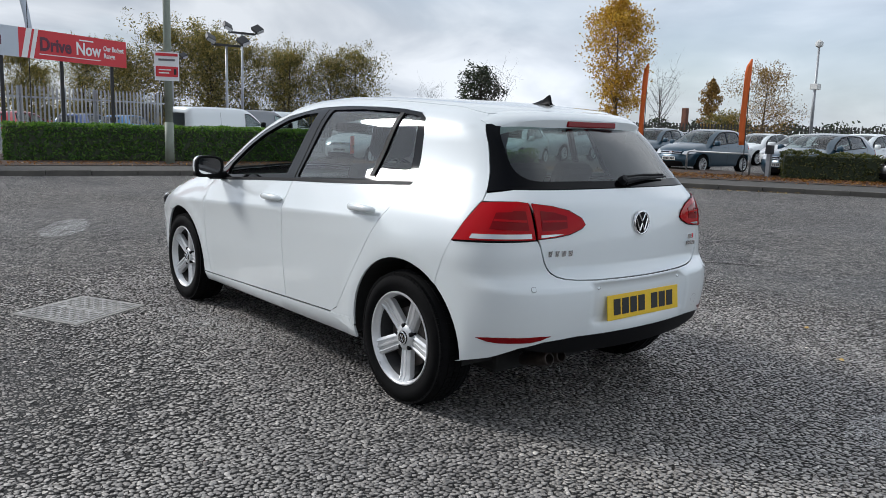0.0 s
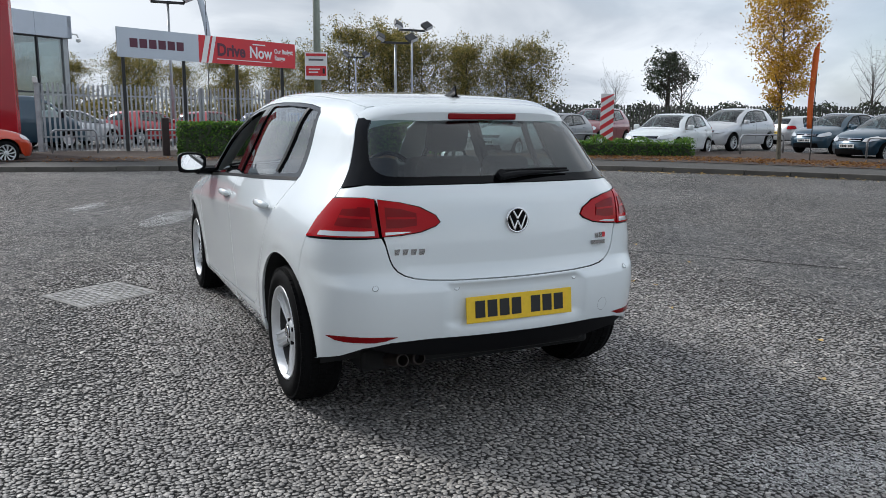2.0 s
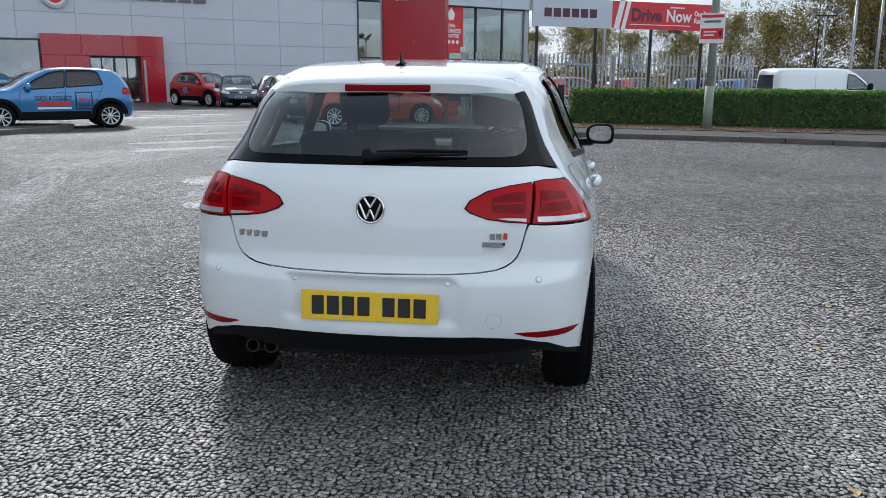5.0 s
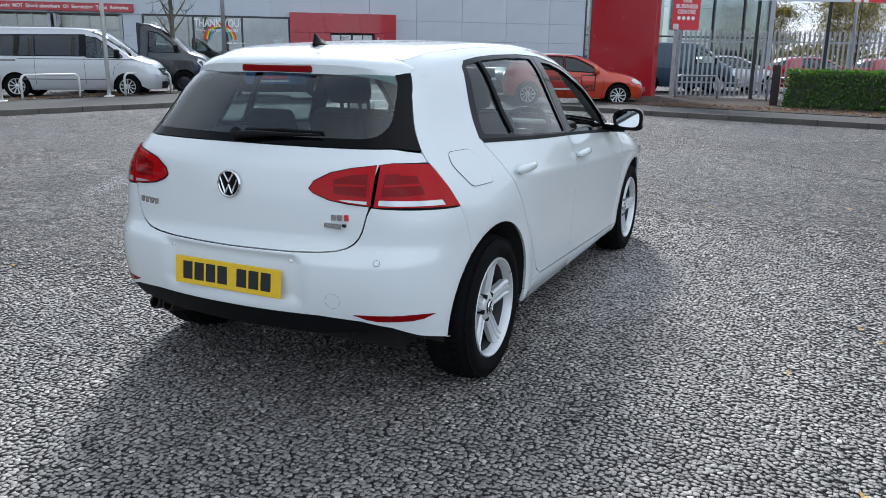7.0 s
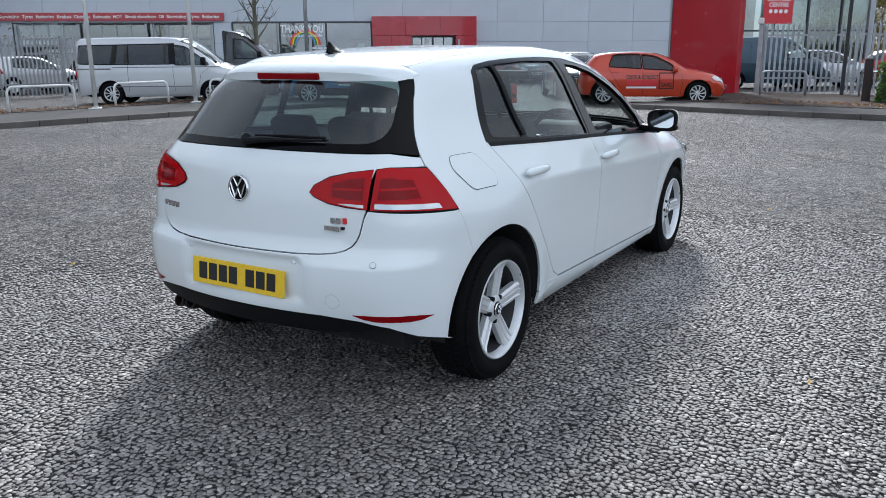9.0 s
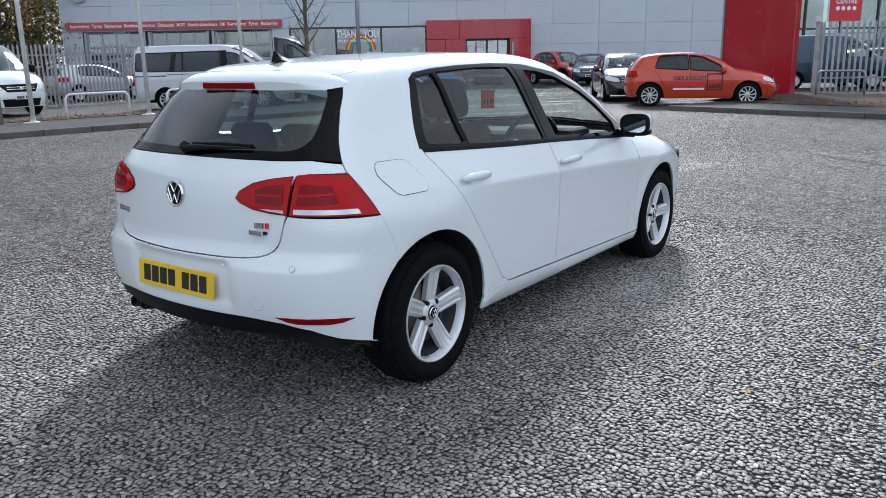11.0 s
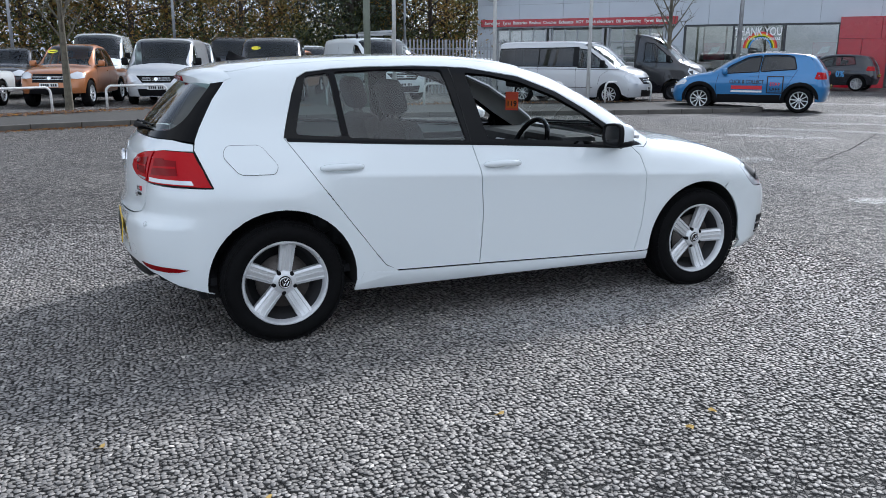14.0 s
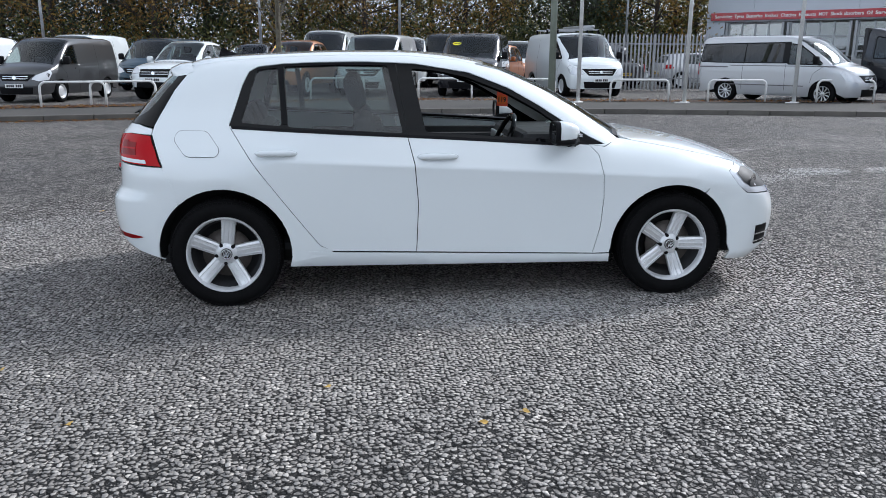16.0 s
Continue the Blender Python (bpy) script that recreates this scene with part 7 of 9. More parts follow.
# glazed end with fascia
fas = empty("fascia", kind="structure")
for k in range(5):
    fpart("fascia_panel", 20.4 + 2.66 * k + 0.008, 20.4 + 2.66 * (k + 1) - 0.008, 6.02, 7.42, -0.3, 0.35, M["fascia"], fas, bevel=0.01)
fpart("fascia_panel", 33.4, 33.72, 6.02, 7.42, -13, 0.35, M["fascia"], fas)
fpart("corner_column", 33.25, 33.6, 0, 6.02, -0.35, 0.05, M["alframe"], building)
fpart("glass_return", 33.5, 33.55, 0.1, 6.0, -13, -0.4, M["shopglass"], building)
fpart("showroom_ceiling", 20.4, 33.5, 5.9, 6.0, -13, -0.3, M["shopwall"], building)
fpart("partition", 20.3, 20.5, 0, 6, -13, -0.4, M["shopwall"], building)
cc = empty("wall_camera", label="small white dome camera on a bracket", category="camera")
bm = bmesh.new()
tube(bm, [fac(33.75, 6.35, 0), fac(34.4, 6.35, 0), fac(34.5, 6.15, 0)], 0.05, 6)
lathe(bm, [(0.0, -0.22), (0.13, -0.14), (0.15, 0.0), (0.0, 0.06)], 12, Matrix.Translation(fac(34.5, 6.05, 0)))
part("dome", bm, M["polewhite"], cc)
ps = empty("window_poster", label="red poster with white van-centre words", category="poster")
fpart("poster_sheet", 26.2, 28.1, 3.0, 6.0, 0.06, 0.09, M["redprint"], ps)
for body, z in (("VAN", 4.75), ("BUSINESS", 4.42), ("CENTRE", 4.09)):
    lettering("poster_word", body, 0.24, M["whiteprint"], frame_of(fac(27.15, z, 0.10), FU, (0, 0, 1)), ps, min(1.5, 0.21 * len(body)), 0.003)
for k in range(4):
    part("poster_dot", lathed([(0.0, 0.0), (0.12, 0.0)], 14, frame_of(fac(26.65 + 0.33 * k, 3.72, 0.10), FU, (0, 0, 1))), M["whiteprint"], ps)
bm = prism([(-0.16, 5.1), (0.16, 5.1), (0.30, 5.5), (0, 5.9), (-0.30, 5.5)], FU, (0, 0, 1), fac(27.15, 0, 0.10), -FN * 0.01)
part("poster_mark", bm, M["whiteprint"], ps)
for k in range(5):
    fx = empty("strip_light", label="thin white strip light under the showroom ceiling", category="light", group="showroom lights")
    bm = bmesh.new()
    fbox(bm, 22 + k * 2.4, 23.9 + k * 2.4, 4.7 + 0.12 * (k % 2), 4.76 + 0.12 * (k % 2), -3.5 - k * 0.7, -3.44 - k * 0.7)
    part("tube", bm, M["whiteprint"], fx)

# ---- red totem ----
tot = empty("red_totem", label="tall glossy red sign slab with white markings", category="sign")
t0, t1 = Vector((24.15, 5.15, 0)), Vector((23.72, 2.92, 0))
td = (t1 - t0).normalized()
tn = Vector((td.y, -td.x, 0))
TM = Matrix(((td.x, -tn.x, 0, t0.x), (td.y, -tn.y, 0, t0.y), (0, 0, 1, 0), (0, 0, 0, 1)))
TW = (t1 - t0).length
bm = bmesh.new()
box(bm, 0, -0.35, 0.1, TW, 0.0, 7.2, 0.02, TM)
part("slab", bm, M["redpanel"], tot)
bm = bmesh.new()
box(bm, -0.06, -0.40, 0, 0.0, 0.02, 7.2, 0.0, TM)
part("edge_strip", bm, M["alframe"], tot)
for k in range(8):
    bm = bmesh.new()
    a = TW * 0.22 + k * TW * 0.078
    box(bm, a, -0.38, 3.92, a + TW * 0.06, -0.345, 4.10, 0.0, TM)
    part("letter_block", bm, M["whiteprint"], tot)
bm = lathed([(0.0, 0.02), (0.44, 0.02), (0.46, 0.0)], 30, TM @ Matrix.Translation((TW / 2, -0.35, 4.72)) @ Matrix.Rotation(math.pi / 2, 4, "X"))
part("emblem_disc", bm, M["greyprint"], tot)
bm = lathed([(0.36, 0.03), (0.42, 0.05), (0.47, 0.03)], 30, TM @ Matrix.Translation((TW / 2, -0.352, 4.72)) @ Matrix.Rotation(math.pi / 2, 4, "X"))
part("emblem_ring", bm, M["chrome"], tot)

# ---- palisade fences ----
def pale_mesh(h):
    bm = bmesh.new()
    prof = [(-0.034, 0.0), (-0.034, h - 0.10), (-0.018, h - 0.02), (-0.012, h), (-0.004, h - 0.07), (0.004, h - 0.07), (0.012, h), (0.018, h - 0.02), (0.034, h - 0.10), (0.034, 0.0)]
    lo = [bm.verts.new((a, -0.010 if abs(a) > 0.015 else 0.006, b)) for a, b in prof]
    hi = [bm.verts.new((a, (-0.010 if abs(a) > 0.015 else 0.006) + 0.004, b)) for a, b in prof]
    for i in range(len(prof) - 1):
        bm.faces.new((lo[i], lo[i + 1], hi[i + 1], hi[i]))
    for ring in (lo, list(reversed(hi))):
        bm.faces.new((ring[0], ring[1], ring[8], ring[9])) if ring is lo else bm.faces.new((ring[9], ring[8], ring[1], ring[0]))
        r = ring if ring is lo else list(reversed(ring))
        q = [r[1], r[2], r[3], r[4], r[5], r[6], r[7], r[8]]
        bm.faces.new(q if ring is lo else list(reversed(q)))
    me = bpy.data.meshes.new("pale")
    bm.to_mesh(me)
    bm.free()
    me.materials.append(M["galv"])
    return me


PALE = pale_mesh(2.1)


def fence(a, b, h=2.1, z=0.0, label="galvanised palisade fence with pointed pales"):
    a, b = Vector(a), Vector(b)
    d = (b - a)
    L = d.length
    d.normalize()
    f = empty("fence", Matrix.Translation((a.x, a.y, z)) @ Matrix.Rotation(math.atan2(d.y, d.x), 4, "Z"), label, "fence", "palisade fences")
    for z1 in (0.45, 1.75):
        part("rail", boxed(0, 0.012, z1, L, 0.06, z1 + 0.05), M["galv"], f)
    n = int(L / 0.155)
    for i in range(n):
        o = new("pale", PALE)
        o.parent = f
        o.location = (0.08 + i * 0.155, 0, 0.06)
    for i in range(int(L / 2.75) + 1):
        part("post", boxed(i * 2.75 - 0.05, 0.06, 0, i * 2.75 + 0.05, 0.12, h + 0.02), M["galv"], f)
    return f


fence((23.9, 2.35), (27.9, -8.2), z=0.1)
fence((9.4, 24.6), (17.6, 24.9))
gpst = empty("gate_post", label="steel gate post with a white camera box", category="post")
bm = boxed(23.84, 2.36, 0, 23.98, 2.50, 2.25, 0.01)
part("post", bm, M["galv"], gpst)
part("camera_box", boxed(23.72, 2.38, 2.22, 23.96, 2.52, 2.40, 0.02), M["polewhite"], gpst)


def far_fence(pts, h, name="boundary_fence"):
    bm = bmesh.new()
    for a, b in zip(pts, pts[1:]):
        a, b = Vector((*a, 0)), Vector((*b, 0))
        d = b - a
        n = int(d.length / 0.30)
        for i in range(n):
            p = a + d * (i / n)
            m = Matrix.Translation(p) @ Matrix.Rotation(math.atan2(d.y, d.x), 4, "Z")
            box(bm, -0.07, -0.01, 0, 0.07, 0.01, h + random.uniform(-0.02, 0.02), 0, m)
        m = Matrix.Translation(a) @ Matrix.Rotation(math.atan2(d.y, d.x), 4, "Z")
        for z in (h * 0.25, h * 0.82):
            box(bm, 0, 0.01, z, d.length, 0.05, z + 0.07, 0, m)
    return tagged(part(name, bm, M["dullfence"]), "long dark grey palisade boundary fence", "fence", kind="stuff")


far_fence([(62, -14), (58, -40), (50, -62), (30, -74), (-4, -84)], 2.4)

# ---- hoops, posts, bollard, signs ----
def hoop(x0, y0, x1, y1, z=0.1, h=0.62, r=0.03, mat="railwhite", label="white painted tubular parking hoop"):
    a, b = Vector((x0, y0, z)), Vector((x1, y1, z))
    d = (b - a).normalized()
    c = 0.16
    pts = [a, a + Vector((0, 0, h - c))]
    for k in range(1, 6):
        t = k / 6 * math.pi / 2
        pts.append(a + d * c * (1 - math.cos(t)) + Vector((0, 0, h - c + c * math.sin(t))))
    pts2 = [b, b + Vector((0, 0, h - c))]
    for k in range(1, 6):
        t = k / 6 * math.pi / 2
        pts2.append(b - d * c * (1 - math.cos(t)) + Vector((0, 0, h - c + c * math.sin(t))))
    e = empty("parking_hoop", label=label, category="barrier", group="parking hoops")
    part("tube", tubed(pts + list(reversed(pts2)), r, 10), M[mat], e, smooth=True)
    return e


for q in ((-6.75, 14.6, -5.35, 14.95), (-5.72, 15.0, -4.3, 15.5), (-3.2, 16.0, -1.8, 16.9), (-0.55, 17.5, 0.95, 17.7), (2.5, 17.6, 4.0, 17.3), (5.1, 17.0, 6.3, 16.8), (7.75, 16.3, 9.35, 16.1), (10.45, 16.0, 12.05, 15.85), (13.5, 15.75, 15.1, 15.6)):
    hoop(*q)
for q in ((22.6, 2.1, 22.7, 0.85), (22.8, -0.55, 21.9, -1.5)):
    hoop(*q, mat="galv", label="weathered grey tubular parking hoop", h=0.72)
for q in ((20.8, -10.2, 20.3, -11.6), (18.0, -12.3, 18.2, -14.4), (15.6, -18.2, 16.0, -20.6), (12.1, -19.6, 9.7, -19.3)):
    hoop(*q, mat="galv", label="weathered grey tubular parking hoop", h=0.66)


def mast(name, x, y, h, r0, r1, mat, label, category="pole", group="", z=0.1):
    e = empty(name, label=label, category=category, group=group)
    part("shaft", tubed([(x, y, z), (x, y, z + h)], [r0, r1], 14), M[mat], e, smooth=True)
    return e


for k, (x, y) in enumerate(((6.75, 16.0), (9.65, 15.7), (12.7, 15.5))):
    e = mast("flagpole", x, y, 7.5, 0.055, 0.045, "polewhite", "weathered white flagpole with a coiled rope", "flagpole", "flagpoles")
    part("base_plate", lathed([(0.0, 0.05), (0.10, 0.05), (0.13, 0.0)], 12, Matrix.Translation((x, y, 0.1))), M["polewhite"], e)
    part("rope", tubed([(x - 0.1, y - 0.1, 0.13), (x - 0.32, y - 0.15, 0.13), (x - 0.05, y - 0.2, 0.13), (x + 0.12, y - 0.05, 0.13)], 0.018, 6), M["polewhite"], e)
mast("lamp_column", 6.05, 16.2, 8.0, 0.10, 0.07, "polegreen", "grey-green steel lamp column", "lamp post")
# column with the parking sign
pc = mast("lamp_column", 17.75, -4.62, 7.0, 0.105, 0.085, "polegreen", "grey-green lamp column with a parking sign", "lamp post")
part("column_base", tubed([(17.75, -4.62, 0.1), (17.75, -4.62, 1.2)], 0.115, 14), M["polegreen"], pc, smooth=True)
sg = empty("parking_sign", label="white and red car park notice on the column", category="sign")
SM = frame_of((17.63, -4.55, 2.62), (-0.30, -0.954, 0), (0, 0, 1))
for nme, (a0, b0, a1, b1, o0), mt in (("plate", (-0.30, -0.36, 0.30, 0.36, 0.0), "whiteprint"), ("header", (-0.27, 0.26, 0.27, 0.33, 0.012), "redprint"), ("panel", (-0.27, -0.26, 0.27, 0.0, 0.012), "redprint"),
                                      ("words", (-0.20, 0.14, 0.20, 0.19, 0.012), "greyprint"), ("words", (-0.2, -0.10, 0.1, -0.07, 0.016), "whiteprint"), ("words", (-0.2, -0.18, 0.05, -0.15, 0.016), "whiteprint"), ("words", (0.17, -0.2, 0.23, -0.06, 0.016), "ink")):
    bm = bmesh.new()
    box(bm, a0, b0, o0 - 0.01, a1, b1, o0 + 0.004, 0, SM)
    part(nme, bm, M[mt], sg)
bol = empty("bollard", label="square dark stained timber bollard", category="bollard")
part("post", boxed(20.32, -0.98, 0.05, 20.52, -0.78, 1.20, 0.02), M["timber"], bol)
mp = empty("marker_post", label="short grey post with a black cap", category="post")
part("post", boxed(8.75, -18.8, 0.05, 8.87, -18.68, 0.95, 0.01), M["galv"], mp)
part("cap", boxed(8.72, -18.83, 0.80, 8.90, -18.65, 1.05, 0.01), M["poleblack"], mp)
mp = empty("marker_post", label="short grey post with a black cap", category="post")
part("post", boxed(19.2, -12.2, 0.05, 19.32, -12.08, 0.95, 0.01), M["galv"], mp)
part("cap", boxed(19.17, -12.23, 0.80, 19.35, -12.05, 1.05, 0.01), M["poleblack"], mp)

# long board on black legs
bd = empty("roadside_board", label="long white and red dealer board on black legs", category="sign")
b0, b1 = Vector((23.25, 0.12, 0)), Vector((26.75, -6.38, 0))
BU = (b1 - b0).normalized()
BN = Vector((BU.y, -BU.x, 0))
BL = (b1 - b0).length


def bbox(name, a0, a1, z0, z1, o0, o1, mat, skew=0.0):
    pts = [(a0, z0), (a1, z0), (a1 + skew, z1), (a0 + skew, z1)]
    bm = prism(pts, BU, (0, 0, 1), b0 + BN * o0, BN * (o1 - o0))
    return part(name, bm, M[mat], bd)


BZ0, BZ1 = 3.05, 3.95
bbox("panel", 0, BL * 0.405, BZ0, BZ1, 0, 0.06, "fascia")
bbox("panel", BL * 0.405, BL, BZ0, BZ1, 0, 0.06, "redprint")
for a, w in ((0.415, 0.028), (0.455, 0.02)):
    bbox("slash", BL * a, BL * (a + w), BZ0, BZ1, 0.062, 0.066, "whiteprint", 0.22)
for k in range(6):
    bbox("letter_block", 0.42 + k * 0.34, 0.42 + k * 0.34 + 0.27, 3.36, 3.64, 0.062, 0.068, "purple")
BR = lambda a, z: frame_of(b0 + BU * (BL * a) + BN * 0.068 + Vector((0, 0, z)), BU, (0, 0, 1))
lettering("board_word", "Drive", 0.40, M["purple"], BR(0.59, 3.50), bd, 1.22, 0.003, bold=0.05)
lettering("board_word", "Now", 0.40, M["whiteprint"], BR(0.77, 3.50), bd, 1.05, 0.003)
lettering("board_word", "Our Budget", 0.17, M["whiteprint"], BR(0.92, 3.62), bd, 0.92, 0.003)
lettering("board_word", "Range", 0.17, M["whiteprint"], BR(0.893, 3.38), bd, 0.50, 0.003)
bbox("underline", BL * 0.505, BL * 0.84, 3.19, 3.215, 0.062, 0.066, "whiteprint")
bbox("small_words", BL * 0.72, BL * 0.80, 3.78, 3.82, 0.062, 0.066, "whiteprint")
for a in (0.03, 0.33, 0.63, 0.92):
    p = b0 + BU * (BL * a) - BN * 0.05
    part("leg", boxed(p.x - 0.05, p.y - 0.05, 0.05, p.x + 0.05, p.y + 0.05, BZ1, 0.005), M["poleblack"], bd)

# red and white chevron board
cv = empty("chevron_board", label="red and white striped marker board", category="sign")
CM = frame_of((16.55, -13.5, 0.1), (-0.55, -0.83, 0), (0, 0, 1))
bm = bmesh.new()
box(bm, -0.20, 0.0, -0.03, 0.20, 1.92, 0.0, 0.0, CM)
part("panel", bm, M["whiteprint"], cv)
for k in range(7):
    z0 = -0.05 + k * 0.28
    pts = [(-0.20, max(0, z0)), (0.20, min(1.92, z0 + 0.26)), (0.20, min(1.92, z0 + 0.40)), (-0.20, max(0, min(1.92, z0 + 0.14)))]
    bm = prism(pts, CM.to_3x3().col[0], (0, 0, 1), CM.translation + CM.to_3x3().col[2] * 0.001, CM.to_3x3().col[2] * 0.003)
    part("stripe", bm, M["redprint"], cv)


def feather(x, y, z0, h, mat, label, lean=(0.0, 0.0), width=0.38, words=True, ang=0.0):
    f = empty("banner_flag", label=label, category="flag", group="banner flags")
    n = 12
    bm = bmesh.new()
    rows = []
    for i in range(n + 1):
        t = i / n
        z = z0 + h * (0.18 + 0.82 * t)
        w = width * (0.75 + 0.25 * math.sin(t * 2.4)) * (1.0 if t < 0.8 else math.sqrt(max(0.02, 1 - ((t - 0.8) / 0.2) ** 2)))
        off = lean[0] * t * t
        c, s = math.cos(ang), math.sin(ang)
        rows.append([bm.verts.new((x + c * k * w + off + 0.03 * math.sin(5 * t + k), y + s * k * w + lean[1] * t * t, z)) for k in (0.0, 0.5, 1.0)])
    for a, b in zip(rows, rows[1:]):
        for k in range(2):
            bm.faces.new((a[k], a[k + 1], b[k + 1], b[k]))
    cl = part("cloth", bm, M[mat], f, smooth=True)
    so = cl.modifiers.new("thickness", "SOLIDIFY")
    so.thickness = 0.004
    part("pole", tubed([(x, y, 0.05), (x, y, z0 + h * 0.6), (x + lean[0], y + lean[1], z0 + h)], [0.016, 0.012, 0.006], 6), M["poleblack"], f)
    return f


feather(12.2, -17.35, 0.5, 2.9, "flagorange", "orange feather banner on a thin pole", (0.0, 0.0), 0.17, ang=0.77)
feather(9.3, -18.2, 0.5, 2.95, "flagorange", "orange feather banner on a thin pole", (0.0, 0.0), 0.19, ang=0.77)
feather(24.8, -2.85, 2.3, 4.6, "fascia", "white and red feather banner leaning over the fence", (0.3, 0.9), 0.24, ang=-1.2)


def floodlights(x, y, h, label, twin=True):
    e = mast("lamp_post", x, y, h, 0.08, 0.055, "galv", label, "lamp post", "yard floodlights", z=0)
    part("cross_arm", boxed(x - 0.12, y - 0.75, h - 0.10, x + 0.12, y + 0.75, h, 0.01), M["poleblack"], e)
    for s in (-1, 1):
        m = Matrix.Translation((x - 0.1, y + s * 0.85, h + 0.22)) @ Matrix.Rotation(radians(25 * s), 4, "X") @ Matrix.Rotation(radians(-35), 4, "Y")
        bm = bmesh.new()
        box(bm, -0.28, -0.24, -0.10, 0.28, 0.24, 0.10, 0.04, m)
        hd = part("lamp_head", bm, M["poleblack"], e)
        bm = bmesh.new()
        box(bm, -0.30, -0.20, -0.08, -0.281, 0.20, 0.08, 0.0, m)
        part("lamp_face", bm, M["lampglass"], hd)
    return e


floodlights(35.0, -13.9, 5.04, "twin floodlight mast with dark heads")
floodlights(37.6, -15.95, 6.0, "twin floodlight mast with dark heads")
floodlights(36.4, -3.0, 6.5, "twin floodlight mast with dark heads")
floodlights(58.7, -20, 6.0, "twin floodlight mast with dark heads")
cm = mast("camera_mast", 18, -40, 6.1, 0.10, 0.06, "galv", "tall steel mast with a dome camera", "mast", z=0)
part("dome", lathed([(0.0, 0.25), (0.2, 0.1), (0.2, -0.1), (0.0, -0.25)], 12, Matrix.Translation((18, -40, 6.3))), M["polewhite"], cm)
part("box", boxed(17.8, -40.25, 3.9, 18.2, -39.8, 4.2), M["polewhite"], cm)
for x, y, h in ((-4, 36, 7), (3, 37, 7.5), (16, 39.5, 8), (-14, 35, 7)):
    mast("lamp_column", x, y, h, 0.08, 0.05, "galv", "plain grey lamp column by the trees", "lamp post", "far lamp columns", z=0)
mast("lamp_column", 22.5, 19.8, 7.5, 0.09, 0.06, "galv", "plain grey lamp column by the showroom", "lamp post", z=0)

# ---- drain cover ----
dc = empty("drain_cover", label="worn rectangular cast-iron drain cover in the tarmac", category="drain cover")
dA, dB, dC, dD = Vector((2.76, 1.95, 0)), Vector((3.08, 1.42, 0)), Vector((2.54, 1.17, 0)), Vector((2.24, 1.68, 0))
du, dv = (dB - dA), (dD - dA)
DM = Matrix(((du.x, dv.x, 0, dA.x), (du.y, dv.y, 0, dA.y), (0, 0, 1, 0), (0, 0, 0, 1)))
bm = bmesh.new()
box(bm, 0, 0, -0.02, 1, 1, 0.004, 0, DM)
part("frame", bm, M["concrete"], dc)
for i in range(2):
    bm = bmesh.new()
    box(bm, 0.04 + 0.47 * i, 0.05, 0.0, 0.495 + 0.47 * i, 0.95, 0.007, 0, DM)
    lid = part("lid", bm, M["drain"], dc)
    for a in range(6):
        for b in range(12):
            bm = bmesh.new()
            x0, y0 = 0.07 + 0.47 * i + a * 0.068, 0.08 + b * 0.071
            t = (a + b) % 2
            box(bm, x0, y0 + (0.0 if t else 0.018), 0.006, x0 + (0.022 if t else 0.055), y0 + (0.055 if t else 0.036), 0.011, 0, DM)
            part("stud", bm, M["concrete"], lid)

# ---- pale scuffs, painted wet glare and lines on the tarmac ----
def speckle(name, cx, cy, rx, ry, ang, n, size, mat, label, seed=1, fall=2.0):
    """Many small flat flecks that thin out from a middle."""
    rng = np.random.RandomState(seed)
    r = rng.rand(n) ** 0.7
    a = rng.rand(n) * 2 * math.pi
    X, Y = rx * r * np.cos(a), ry * r * np.sin(a)
    c, s = math.cos(ang), math.sin(ang)
    PX, PY = cx + X * c - Y * s, cy + X * s + Y * c
    V, F = [], []
    for x, y, q, sz in zip(PX, PY, rng.rand(n) * 6.28, size * (0.4 + rng.rand(n))):
        i = len(V)
        k = 5
        for j in range(k):
            t = q + j * 6.2832 / k
            w = sz * (0.6 + 0.5 * math.sin(7 * t + x * 50))
            V.append((x + w * math.cos(t), y + w * 0.7 * math.sin(t), 0.0095))
        F.append(tuple(range(i, i + k)))
    me = bpy.data.meshes.new(name)
    me.from_pydata(V, [], F)
    return tagged(obj(name, me, M[mat]), label, "stain", kind="stuff")


speckle("chalk_scuff", 1.75, -1.05, 0.95, 0.36, 0.02, 6000, 0.0095, "chalk", "pale chalky flecks on the dark tarmac", 2)
speckle("chalk_scuff", 1.75, 0.90, 0.70, 0.28, 0.35, 2400, 0.0080, "chalk", "pale chalky flecks on the dark tarmac", 3)
speckle("chalk_scuff", -1.66, -0.92, 0.50, 0.22, 1.3, 2600, 0.0085, "chalk", "pale chalky flecks on the dark tarmac", 4)
speckle("chalk_scuff", 4.6, 5.3, 2.6, 0.30, 0.42, 5200, 0.013, "chalk", "pale chalky streak on the dark tarmac", 5)
speckle("chalk_scuff", -2.2, 1.4, 1.6, 0.25, 0.5, 1500, 0.009, "chalk", "pale chalky streak on the dark tarmac", 6)
speckle("chalk_scuff", 5.4, 3.4, 0.8, 0.22, 0.3, 1300, 0.012, "chalk", "pale chalky streak on the dark tarmac", 7)


